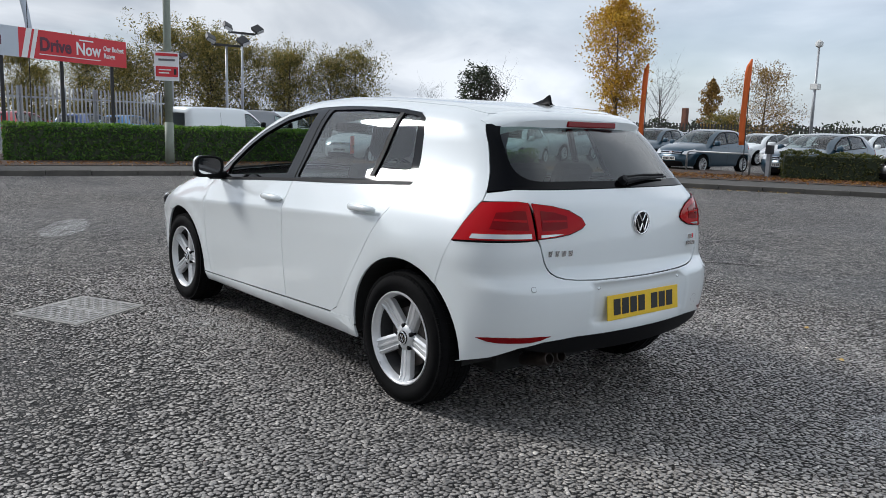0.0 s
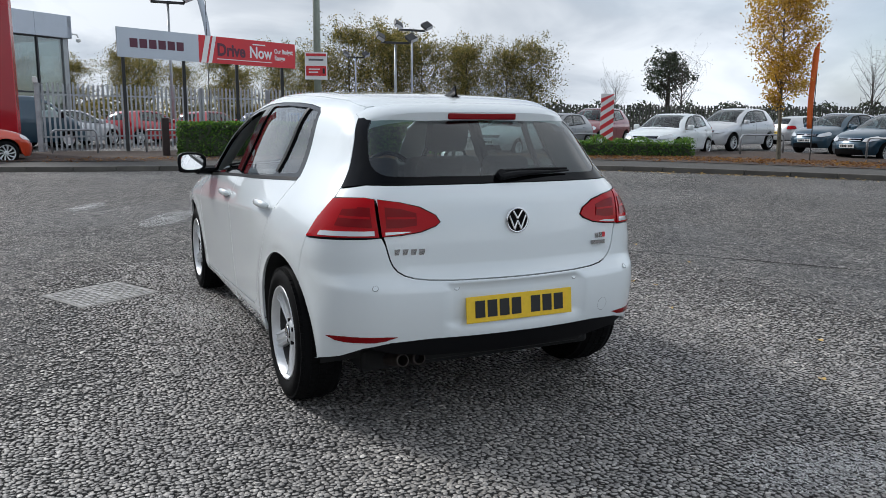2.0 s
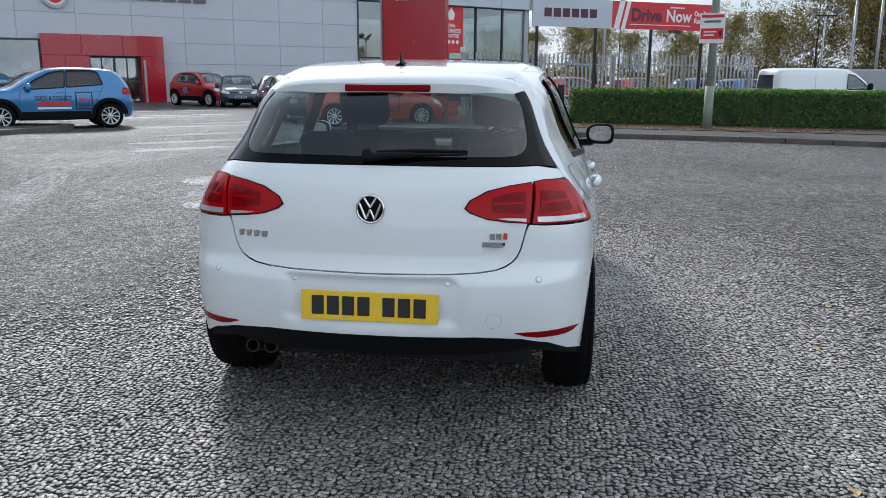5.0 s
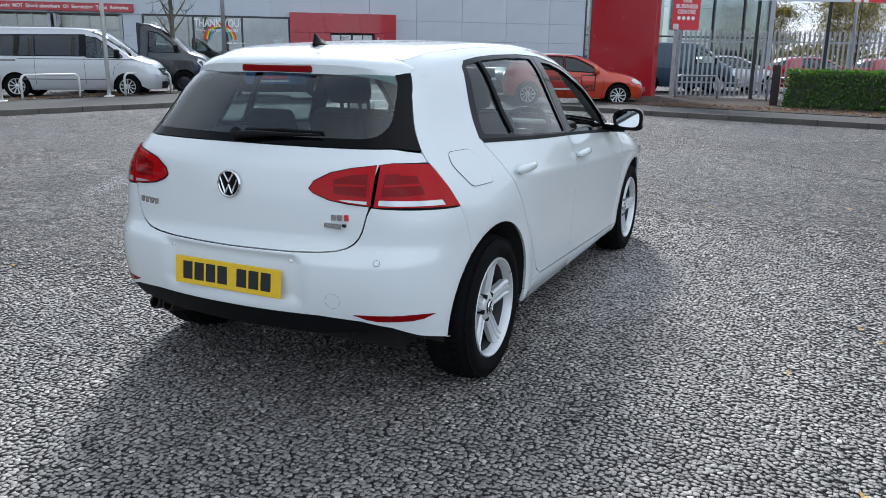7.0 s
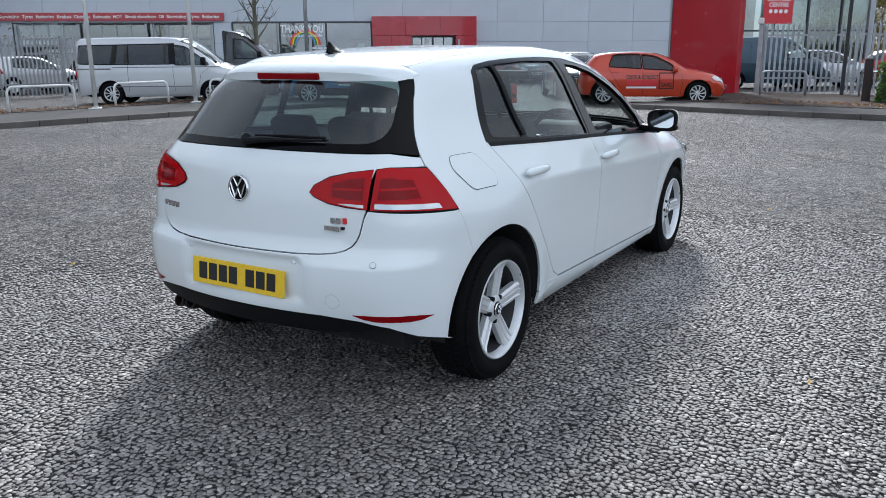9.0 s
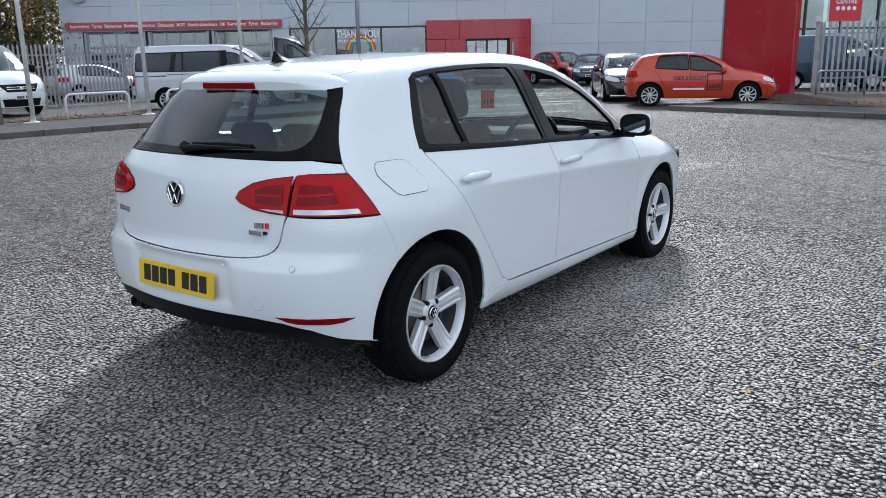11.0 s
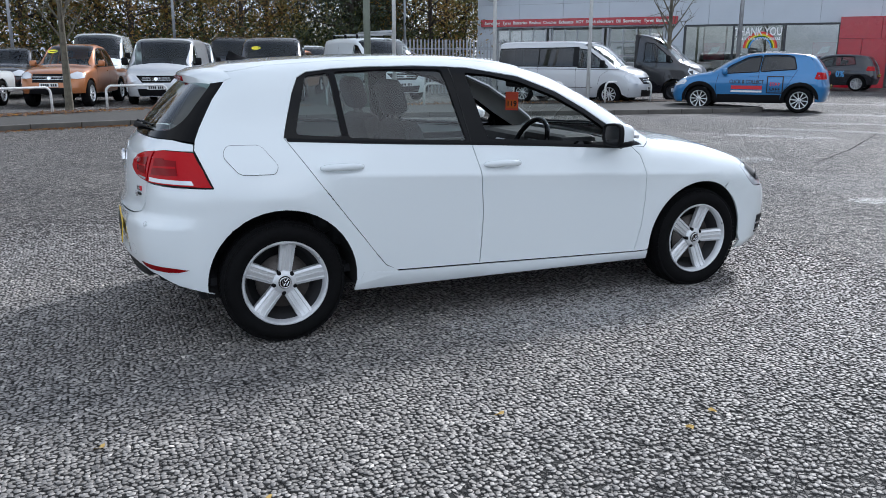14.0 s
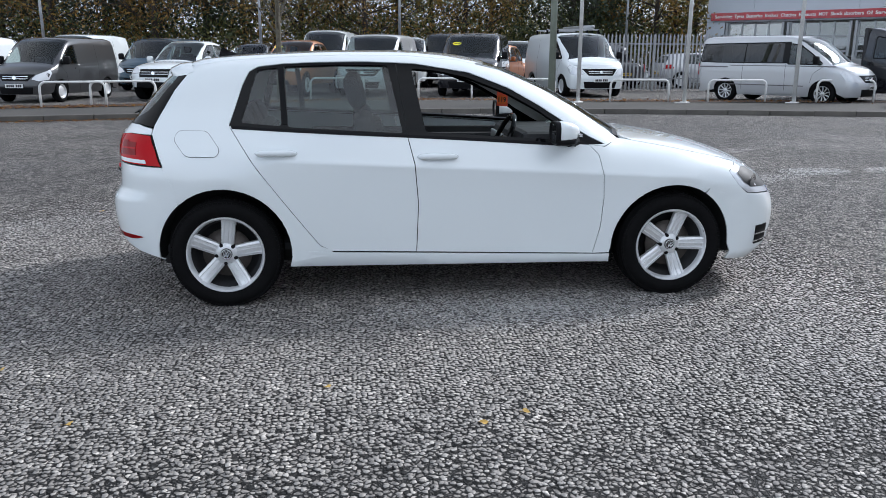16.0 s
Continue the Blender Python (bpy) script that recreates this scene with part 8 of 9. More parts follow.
def tar_seam(pts, w, seed):
    """A wandering dark joint between two lays of tarmac."""
    rng = np.random.RandomState(seed)
    q = [Vector((p[0], p[1], 0)) for p in pts]
    bm = bmesh.new()
    last = None
    for a, b in zip(q, q[1:]):
        n = max(2, int((b - a).length / 0.12))
        side = (b - a).normalized().cross(Vector((0, 0, 1)))
        for i in range(n):
            c = a + (b - a) * (i / n) + side * rng.normal() * 0.012
            h = w * (0.35 + rng.rand())
            pair = [bm.verts.new((c + side * h + Vector((0, 0, 0.0045)))), bm.verts.new((c - side * h + Vector((0, 0, 0.0045))))]
            if last:
                bm.faces.new((last[0], last[1], pair[1], pair[0]))
            last = pair
    bmesh.ops.recalc_face_normals(bm, faces=bm.faces[:])
    return tagged(part("tar_seam", bm, M["tar"]), "dark tar seam across the yard", "seam", kind="structure")


tar_seam([(2.65, -3.25), (2.05, -3.76), (1.45, -4.2), (0.83, -4.64)], 0.014, 3)
tar_seam([(9.81, 0.18), (8.69, -1.17), (7.71, -2.27), (6.99, -3.25)], 0.014, 4)
tar_seam([(13.22, 6.13), (10.31, 4.33), (8.3, 3.25)], 0.014, 5)
# sky glare off wet tarmac, put into the colour of pale flecks
M["damp"] = worn("glare_pale_fleck", (0.62, 0.62, 0.61), 0.35, 0, 0, scale=3.0, amount=0.3)
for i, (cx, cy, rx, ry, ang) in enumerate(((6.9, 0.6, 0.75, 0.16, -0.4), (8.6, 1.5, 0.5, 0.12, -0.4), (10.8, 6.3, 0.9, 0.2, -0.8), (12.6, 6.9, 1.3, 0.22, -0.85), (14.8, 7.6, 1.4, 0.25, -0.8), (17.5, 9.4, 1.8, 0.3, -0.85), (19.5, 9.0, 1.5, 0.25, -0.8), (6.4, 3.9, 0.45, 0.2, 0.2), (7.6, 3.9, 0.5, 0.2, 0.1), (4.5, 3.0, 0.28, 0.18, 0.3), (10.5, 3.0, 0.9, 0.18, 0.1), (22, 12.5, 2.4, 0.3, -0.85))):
    speckle("damp_patch", cx, cy, rx * 1.1, ry * 1.5, ang, int(11000 * rx * ry) + 400, 0.017, "damp", "pale flecks of sky glare on wet tarmac", 40 + i)
for a, b, w in (((22.6, 13.6), (25.0, 11.0), 0.35), ((25.8, 15.6), (28.2, 13.0), 0.35)):
    a, b = Vector((*a, 0.004)), Vector((*b, 0.004))
    d = (b - a).normalized()
    nn = Vector((-d.y, d.x, 0)) * w
    bm = bmesh.new()
    bm.faces.new([bm.verts.new(p) for p in (a, b, b + nn, a + nn)])
    tagged(part("road_marking", bm, M["road_white"]), "worn white painted line on the forecourt", "road marking", kind="structure")

# ---- planting ----
def leaf_cloud(P, size, seed=0, up=0.0):
    """A quad leaf at each point, turned at random."""
    rng = np.random.RandomState(seed)
    n = len(P)
    a = rng.normal(size=(n, 3))
    a[:, 2] += up
    a /= np.linalg.norm(a, axis=1)[:, None]
    b = np.cross(a, rng.normal(size=(n, 3)))
    b /= np.maximum(np.linalg.norm(b, axis=1), 1e-6)[:, None]
    c = np.cross(a, b)
    s = size * (0.6 + 0.8 * rng.rand(n))[:, None]
    V = np.stack([P - b * s, P + c * s * 0.45 + a * s * 0.1, P + b * s, P - c * s * 0.45 + a * s * 0.1], 1).reshape(-1, 3)
    me = bpy.data.meshes.new("leaves")
    me.vertices.add(len(V))
    me.vertices.foreach_set("co", V.ravel())
    me.loops.add(4 * n)
    me.loops.foreach_set("vertex_index", np.arange(4 * n))
    me.polygons.add(n)
    me.polygons.foreach_set("loop_start", np.arange(0, 4 * n, 4))
    me.polygons.foreach_set("loop_total", np.full(n, 4))
    me.update()
    me.validate()
    return me


def hedge(x0, y0, x1, y1, w, h, n, leaf, mat, label, z=0.1, seed=1, rough=0.08):
    a, b = Vector((x0, y0, 0)), Vector((x1, y1, 0))
    L = (b - a).length
    e = empty("hedge", Matrix.Translation((x0, y0, z)) @ Matrix.Rotation(math.atan2(y1 - y0, x1 - x0), 4, "Z"), label, "hedge", "low hedges")
    rng = np.random.RandomState(seed)
    # a dark box added inside gives the shade between the leaves
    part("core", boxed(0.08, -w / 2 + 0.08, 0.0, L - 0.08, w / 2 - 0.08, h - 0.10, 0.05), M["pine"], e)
    F = rng.choice(4, n, p=[0.42, 0.15, 0.38, 0.05])
    u, t, d = rng.rand(n) * L, rng.rand(n), np.abs(rng.normal(size=n)) * 0.07
    bump = rough * np.sin(u * 3.1 + seed) * np.sin(u * 1.3 + 1) + rough * 0.5 * np.sin(u * 9)
    X = np.where(F == 3, np.where(rng.rand(n) > 0.5, L - d, d), u)
    Y = np.select([F == 0, F == 1, F == 2, F == 3], [-w / 2 + d, w / 2 - d, (t - 0.5) * w, (t - 0.5) * w])
    Z = np.where(F == 2, h - d + bump, t * h)
    P = np.stack([X, Y, Z], 1)
    obj("foliage", leaf_cloud(P, leaf, seed), M[mat], e)
    return e


hedge(20.35, -1.2, 18.9, -9.35, 1.0, 1.0, 15000, 0.045, "hedge", "clipped dark green box hedge", seed=3, rough=0.02)
hedge(16.9, -12.4, 15.5, -16.0, 0.7, 0.50, 3600, 0.045, "hedge", "low straggly green hedge with gaps", seed=5, rough=0.13)
hedge(8.6, -19.0, 5.2, -21.2, 0.8, 0.78, 4200, 0.045, "bush", "low straggly browning hedge", seed=6)


def bed(name, pts, z, mat, label):
    bm = bmesh.new()
    bm.faces.new([bm.verts.new((x, y, z)) for x, y in pts])
    bmesh.ops.triangulate(bm, faces=bm.faces[:])
    for f in bm.faces:
        if f.normal.z < 0: f.normal_flip()
    return tagged(part(name, bm, M[mat]), label, "planting bed", kind="structure")


bed("ground_bed_1", [(18.9, 4.2), (18.6, 2.8), (17.9, 0.5), (17.2, -2.5), (16.8, -5.2), (16.2, -8.4), (15.2, -10.8), (13.4, -12.8), (11.0, -14.6), (7.6, -16.6), (4.2, -18.6), (6.0, -22.5), (9.8, -20.6), (13.2, -21.4), (17.0, -21.2), (18.5, -16.0), (21.3, -11.0), (21.8, -4.0), (23.6, -1.6), (24.0, 2.4), (22.0, 4.0)], 0.128, "soil", "dark bark-mulched bed with fallen leaves")
bed("ground_bed_2", [(-14, 13.6), (-8, 14.4), (-6, 14.6), (-3, 15.6), (0, 17.2), (4, 17.2), (8, 16.2), (12, 15.6), (16.6, 15.3), (16.6, 16.1), (12, 16.6), (8, 17.0), (4, 18.0), (0, 18.0), (-3, 16.8), (-6, 15.6), (-14, 14.4)], 0.128, "soil", "narrow strip of mulch and fallen leaves")


def litter(pts, n, size, mat, label, z=0.135, seed=1, jitter=0.6):
    rng = np.random.RandomState(seed)
    C = np.array(pts, float)
    i = rng.randint(0, len(C) - 1, n)
    t = rng.rand(n)[:, None]
    P = C[i] * (1 - t) + C[i + 1] * t + rng.normal(size=(n, 2)) * jitter
    me = leaf_cloud(np.column_stack([P, np.full(n, z) + rng.rand(n) * 0.02]), size, seed, up=3.0)
    return tagged(obj("fallen_leaves", me, M[mat]), label, "leaves", kind="stuff")


litter([(18.9, 2), (18.3, -1.5), (17.7, -5), (17.2, -8)], 1600, 0.035, "litter", "brown fallen leaves on the mulch", seed=2, jitter=0.5)
litter([(17.5, -10.5), (15.0, -13.4), (13.0, -15.6), (10, -17.2), (7.2, -18.6), (4.8, -20.4)], 6500, 0.045, "litter", "brown fallen leaves on the mulch", seed=3, jitter=0.7)
litter([(-8, 14.3), (-5, 15.0), (-2, 16.2), (1, 17.5), (5, 17.1), (9, 16.4), (14, 15.7)], 2600, 0.035, "litter", "brown fallen leaves along the strip", seed=4, jitter=0.3)
litter([(-6.5, 11.9), (-4, 12.5), (-2, 13.1), (0, 13.5)], 900, 0.035, "litter", "brown fallen leaves in the gutter", z=0.006, seed=5, jitter=0.12)
litter([(13, -9.3), (11, -11.3), (9, -12.9), (6, -14.9)], 260, 0.035, "yfall", "yellow fallen leaves in the gutter", z=0.006, seed=6, jitter=0.2)
for k, (x, y) in enumerate(((0.6, -2.04), (1.23, -2.44), (1.42, -2.36), (-0.4, -2.3), (1.9, -3.4), (3.3, -2.6), (3.9, -2.9), (-1.6, 2.1), (0.2, 2.6), (5.2, -2.4), (-0.9, -1.7), (2.9, -3.6), (4.6, -1.2))):
    bm = bmesh.new()
    ph = k * 1.7
    pts = [(0.020 * (1 + 0.4 * math.sin(3 * t + ph)) * math.cos(t), 0.014 * (1 + 0.4 * math.cos(2 * t + ph)) * math.sin(t)) for t in [i * 0.5236 for i in range(12)]]
    vs = [bm.verts.new((x + a, y + b, 0.008 + 0.006 * math.sin(i))) for i, (a, b) in enumerate(pts)]
    cvx = bm.verts.new((x, y, 0.005))
    for i in range(12):
        bm.faces.new((vs[i], vs[(i + 1) % 12], cvx))
    tagged(part("fallen_leaf", bm, M["yfall"]), "curled yellow fallen leaf on tarmac", "leaf", "leaves near the car")


def chip_field():
    """Raised stone chips on the tarmac round the hatchback, thinning out away from it."""
    rng = np.random.RandomState(31)
    sp = 0.0212
    gx, gy = np.meshgrid(np.arange(-3.6, 4.6, sp), np.arange(-4.0, 3.4, sp))
    X = gx.ravel() + rng.uniform(-0.36, 0.36, gx.size) * sp
    Y = gy.ravel() + rng.uniform(-0.36, 0.36, gx.size) * sp
    dx = np.maximum(np.maximum(-0.62 - X, X - 3.3), 0)
    dy = np.maximum(np.abs(Y) - 0.72, 0)
    d = np.hypot(dx, dy)
    keep = (rng.rand(X.size) < (1 - sstep(1.2, 2.9, d)) * (1 - sstep(0.3, 1.6, d) * sstep(-0.4, 1.0, X) * sstep(-0.5, 0.5, Y)) * (1 - sstep(3.3, 4.4, X)))
    # the iron cover keeps clear
    q = np.array(DM.inverted()) @ np.stack([X, Y, 0 * X, 0 * X + 1])
    keep &= ~((q[0] > -0.04) & (q[0] < 1.04) & (q[1] > -0.04) & (q[1] < 1.04))
    X, Y = X[keep], Y[keep]
    n, k = len(X), 6
    a = rng.rand(n)[:, None] * 6.2832 + np.arange(k)[None] * (6.2832 / k) + rng.uniform(-0.38, 0.38, (n, k))
    r = (0.0106 + 0.0038 * rng.rand(n))[:, None] * rng.uniform(0.78, 1.2, (n, k))
    tilt = rng.normal(size=(n, 2)) * 0.10
    top = 0.0036 + 0.0030 * rng.rand(n)
    V = np.zeros((n, 2 * k, 3))
    ox, oy = r * np.cos(a), r * np.sin(a)
    V[:, :k, 0], V[:, :k, 1], V[:, :k, 2] = X[:, None] + ox, Y[:, None] + oy, -0.002
    V[:, k:, 0], V[:, k:, 1] = X[:, None] + ox * 0.88, Y[:, None] + oy * 0.88
    V[:, k:, 2] = top[:, None] + tilt[:, :1] * ox * 0.88 + tilt[:, 1:] * oy * 0.88
    i0, i1 = np.arange(k), (np.arange(k) + 1) % k
    one = [(int(p), int(q), int(q) + k) for p, q in zip(i0, i1)] + [(int(p), int(q) + k, int(p) + k) for p, q in zip(i0, i1)] + [(k, k + j, k + j + 1) for j in range(1, k - 1)]
    F = np.array(one, np.int32)[None] + (np.arange(n) * 2 * k)[:, None, None]
    nf = len(one)
    me = bpy.data.meshes.new("stone_chips")
    me.vertices.add(n * 2 * k)
    me.vertices.foreach_set("co", V.ravel())
    me.loops.add(n * nf * 3)
    me.loops.foreach_set("vertex_index", F.ravel())
    me.polygons.add(n * nf)
    me.polygons.foreach_set("loop_start", np.arange(0, n * nf * 3, 3))
    me.materials.append(M["chip"])
    me.materials.append(M["binder"])
    me.polygons.foreach_set("material_index", np.tile([1] * (2 * k) + [0] * (k - 2), n))
    me.update(calc_edges=True)
    me.validate()
    return tagged(obj("stone_chips", me, M["chip"]), "grey stone chips rolled into dark tarmac", "gravel", kind="stuff")


chip_field()


# ---- trees ----
def tree_parts(h, base, r, kind, n_leaf, leaf, seed, trunk_r=0.09, limbs=16):
    """Trunk-and-limb mesh, and crown mesh, for a tree of height h with its crown from `base` up, of radius r."""
    rng = np.random.RandomState(seed)
    bm = bmesh.new()
    bend = rng.normal(size=2) * 0.02 * h
    top = Vector((bend[0], bend[1], h * (0.97 if kind != "round" else 0.8)))
    line = [Vector((0, 0, 0)), Vector((bend[0] * 0.2, bend[1] * 0.2, base * 0.6)), Vector((bend[0] * 0.6, bend[1] * 0.6, base + (h - base) * 0.4)), top]
    tube(bm, line, [trunk_r * 1.25, trunk_r, trunk_r * 0.6, trunk_r * 0.12], 8)
    pts = []
    for i in range(limbs):
        t = (i + rng.rand()) / limbs
        z = base * 0.85 + (h - base) * 0.9 * t
        a = i * 2.4 + rng.rand()
        prof = {"round": math.sin(math.pi * min(1, 0.18 + 0.8 * t)) ** 0.6, "cone": max(0.12, 1 - t) ** 0.8, "oval": math.sin(math.pi * (0.12 + 0.83 * t)) ** 0.75, "fan": 0.35 + 0.65 * math.sin(math.pi * (0.1 + 0.7 * t))}[kind]
        R = r * prof * (0.75 + 0.4 * rng.rand())
        rise = {"round": 0.5, "cone": 0.1, "oval": 1.0, "fan": 1.5}[kind] * R
        p0 = Vector((bend[0] * z / h, bend[1] * z / h, z))
        p2 = p0 + Vector((math.cos(a) * R, math.sin(a) * R, rise))
        p1 = (p0 + p2) / 2 + Vector((0, 0, -0.08 * R))
        rr = trunk_r * 0.42 * (1 - 0.6 * t)
        tube(bm, [p0, p1, p2], [rr, rr * 0.6, rr * 0.15], 5)
        for j in range(5):
            u = 0.35 + 0.65 * rng.rand()
            q0 = p0 * (1 - u) + p2 * u
            d = Vector(rng.normal(size=3)) * R * 0.30 + Vector((0, 0, 0.14 * R))
            tube(bm, [q0, q0 + d * 0.6, q0 + d], [rr * 0.35, rr * 0.2, rr * 0.06], 4)
            pts.append((q0 + d, R * 0.22 + 0.1))
            for jj in range(2):
                d2 = d + Vector(rng.normal(size=3)) * R * 0.22
                tube(bm, [q0 + d * 0.5, q0 + d2], [rr * 0.15, rr * 0.04], 3)
                pts.append((q0 + d2, R * 0.18 + 0.08))
        pts.append((p2, R * 0.22 + 0.1))
    me = bpy.data.meshes.new("trunk")
    bm.to_mesh(me)
    bm.free()
    cr = None
    if n_leaf:
        k = rng.randint(0, len(pts), n_leaf)
        C = np.array([tuple(p[0]) for p in pts])[k]
        S2 = np.array([p[1] for p in pts])[k]
        cr = leaf_cloud(C + rng.normal(size=(n_leaf, 3)) * S2[:, None] * 0.62, leaf, seed)
    return me, cr


def plant(name, meshes, bark, leafm, x, y, z, rz, s, label, group="", category="tree"):
    e = empty(name, pose(x, y, z, 0, 0, rz) @ Matrix.Diagonal((s, s, s, 1)), label, category, group)
    obj("trunk", meshes[0], M[bark], e)
    if meshes[1] is not None:
        obj("crown", meshes[1], M[leafm], e)
    return e


plant("street_tree", tree_parts(5.6, 1.75, 0.76, "oval", 14000, 0.044, 11, 0.055, 26), "bark", "yleaf", 12.9, -16.9, 0.1, 20, 1.0, "slim street tree in yellow autumn leaf")
bare = tree_parts(5.6, 1.9, 1.35, "fan", 0, 0.05, 12, 0.085, 26)
plant("bare_tree", bare, "bark", "yleaf", -1.45, 18.1, 0.1, 0, 1.0, "leafless multi-limbed street tree", "bare street trees")
plant("bare_tree", bare, "bark", "yleaf", 17.0, 17.2, 0.1, 120, 1.0, "leafless multi-limbed street tree", "bare street trees")
# belt of thin-leaved trees behind the board
vA = [tree_parts(7.6, 1.2, 2.3, "oval", 10500, 0.085, 20 + k, 0.10, 22) for k in range(3)]
rng = np.random.RandomState(5)
belt = [(58.0, 1.0), (59.5, -2.5), (60, -6.5), (62, -10), (61, -14), (62.5, -17), (63, -21), (62, -24.5), (63, -28), (61.5, -31.5), (60, -35), (64, -4), (66, -12), (66.5, -19), (66, -26), (57, 4.0), (65, -33), (59, -37.0)]
for i, (x, y) in enumerate(belt):
    s = 0.92 + 0.28 * rng.rand()
    s *= 1.0 if y < -20 else (0.78 if y < -12 else 0.64)
    plant("boundary_tree", vA[i % 3], "darkbark", "brownleaf" if i in (4,) else ("bush" if y < -24 else "oliveleaf"), x, y, 0, 67 * i, s, "thin-leaved boundary tree in dull autumn colour", "trees behind the board")
# dark wood behind the van row
vB = [tree_parts(11.5, 1.0, 3.0, "cone", 8200, 0.115, 40 + k, 0.18, 30) for k in range(2)]
vC = [tree_parts(10.5, 1.6, 3.2, "round", 8800, 0.092, 50 + k, 0.16, 24) for k in range(3)]
for i in range(30):
    x = -34 + 1.95 * i + rng.rand() * 0.8
    y = 41.5 + (i % 3) * 2.4 + rng.rand()
    dark = i in (1, 2, 4, 5, 7, 8, 10, 11, 13, 24, 25)
    plant("woodland_tree", (vB[i % 2] if dark else vC[i % 3]), "darkbark", "pine" if dark else ("brownleaf" if i % 3 == 0 else "oliveleaf"), x, y, 0, 41 * i, 0.9 + 0.3 * rng.rand(), "dense dark conifer at the wood's edge" if dark else "autumn woodland tree with dull leaves", "wood behind the vans")
def thicket(name, pts, h, n, leaf, mat, label, seed, deep=2.0):
    rng2 = np.random.RandomState(seed)
    C = np.array(pts, float)
    i = rng2.randint(0, len(C) - 1, n)
    t = rng2.rand(n)[:, None]
    P = C[i] * (1 - t) + C[i + 1] * t + rng2.normal(size=(n, 2)) * deep
    top = h * (0.75 + 0.25 * np.sin(P[:, 0] * 0.9) * np.cos(P[:, 1] * 0.7 + 1))
    Z = rng2.rand(n) ** 0.8 * top
    return tagged(obj(name, leaf_cloud(np.column_stack([P, Z]), leaf, seed), M[mat]), label, "shrubs", kind="stuff")


thicket("undergrowth", [(-36, 41), (-10, 42), (10, 42), (22, 44)], 4.4, 30000, 0.10, "bush", "dark undergrowth filling the wood", 7, 1.6)
thicket("undergrowth", [(-36, 45), (-10, 46), (10, 46), (24, 47)], 7.0, 26000, 0.12, "pine", "dark undergrowth filling the wood", 9, 1.6)
thicket("undergrowth", [(63, 6), (66, -8), (67, -20), (65, -36)], 2.6, 9000, 0.20, "oliveleaf", "scrub along the boundary fence", 8, 1.0)
# far side: hedgerow, poplar, willow, cedar, bare trees, chimney
thicket("hedgerow", [(95, -30), (85, -70), (60, -95), (20, -110), (-30, -120)], 3.6, 26000, 0.26, "pine", "distant dark hedgerow", 12, 3.0)
plant("far_tree", vC[0], "darkbark", "oliveleaf", 22, -42, 0, 10, 0.52, "small thin tree in fading leaf", "far trees")
plant("far_tree", tree_parts(14, 1, 1.6, "oval", 5000, 0.22, 61, 0.2, 24), "darkbark", "brownleaf", 52, -84, 0, 0, 0.62, "tall narrow poplar in brown leaf", "far trees")
plant("far_tree", tree_parts(7, 1, 4.0, "round", 4000, 0.25, 62, 0.2, 20), "darkbark", "oliveleaf", 47, -80, 0, 0, 0.5, "rounded willow with yellowing leaves", "far trees")
plant("far_tree", tree_parts(11, 5.4, 3.1, "round", 5200, 0.20, 63, 0.35, 12), "darkbark", "pine", 92.8, -82.6, 0, 0, 1.0, "flat-topped dark cedar on the skyline", "far trees")
fb = tree_parts(11, 2, 4.0, "fan", 0, 0.3, 64, 0.2, 26)
for x, y, s in ((100, -78, 0.6), (78, -72, 0.7), (62, -88, 0.7), (92, -82, 0.5)):
    plant("far_tree", fb, "darkbark", "pine", x, y, 0, x * 7, s, "leafless tree on the skyline", "far trees")
ch = empty("chimney", label="plain brick chimney on the skyline", category="chimney")
part("stack", boxed(61.0, -93.0, 0, 61.7, -92.3, 4.9, 0.05), M["brick"], ch)

# ---- parked vehicles ----
def words_side(v, sh, right, items):
    s = -1 if right else 1
    for body, size, x, z, mat, width in items:
        y = float(sh.skin("s", [(x, z)])[0, 1]) + 0.012
        n = sh.normal(np.array([[x, y, z]]))[0]
        lettering("lettering", body, size, M[mat], frame_of((x, s * y, z), (-s, 0, 0), (0, -n[2] * s, n[1])), v, width, 0.001)


FLANK = "row of dealer display cars"
orange, osh = vehicle("hatchback", HATCH_T, (0.955, 0.985, 0.985), "orange", (18.93, 5.72), -67, "bright orange hatchback with black roof and lettering on its flank", "car", FLANK, res=0.12, dark_glass=True, roof_paint="black")
flank_bar(orange, osh, True, 0.62, 1.42, 0.52, 0.60, "redprint")
flank_bar(orange, osh, True, 0.62, 1.42, 0.62, 0.67, "redprint")
flank_bar(orange, osh, True, 0.60, 1.40, 0.44, 0.49, "whiteprint")
flank_bar(orange, osh, True, 1.46, 1.86, 0.42, 0.86, "ink", name="sticker_frame")
flank_bar(orange, osh, True, 1.49, 1.83, 0.45, 0.83, "orange", 0.006, "sticker_field")
words_side(orange, osh, True, [("CLICK & COLLECT", 0.10, 1.02, 0.745, "ink", 0.86), ("STAY", 0.09, 1.66, 0.65, "redprint", 0.27), ("SAFE", 0.10, 1.66, 0.52, "ink", 0.29)])
blue, bsh = vehicle("crossover", HATCH_T, (0.985, 1.0, 1.10), "blue", (17.15, 11.7), 131, "bright blue crossover with black roof and door lettering", "car", FLANK, lower="trim", style="ten", res=0.12, roof_paint="black", dark_glass=True)
flank_bar(blue, bsh, False, 0.95, 1.75, 0.60, 0.70, "redprint")
flank_bar(blue, bsh, False, 0.95, 1.75, 0.52, 0.57, "whiteprint")
flank_bar(blue, bsh, False, 0.42, 0.84, 0.50, 0.96, "ink", name="sticker_frame")
flank_bar(blue, bsh, False, 0.45, 0.81, 0.53, 0.93, "blue", 0.006, "sticker_field")
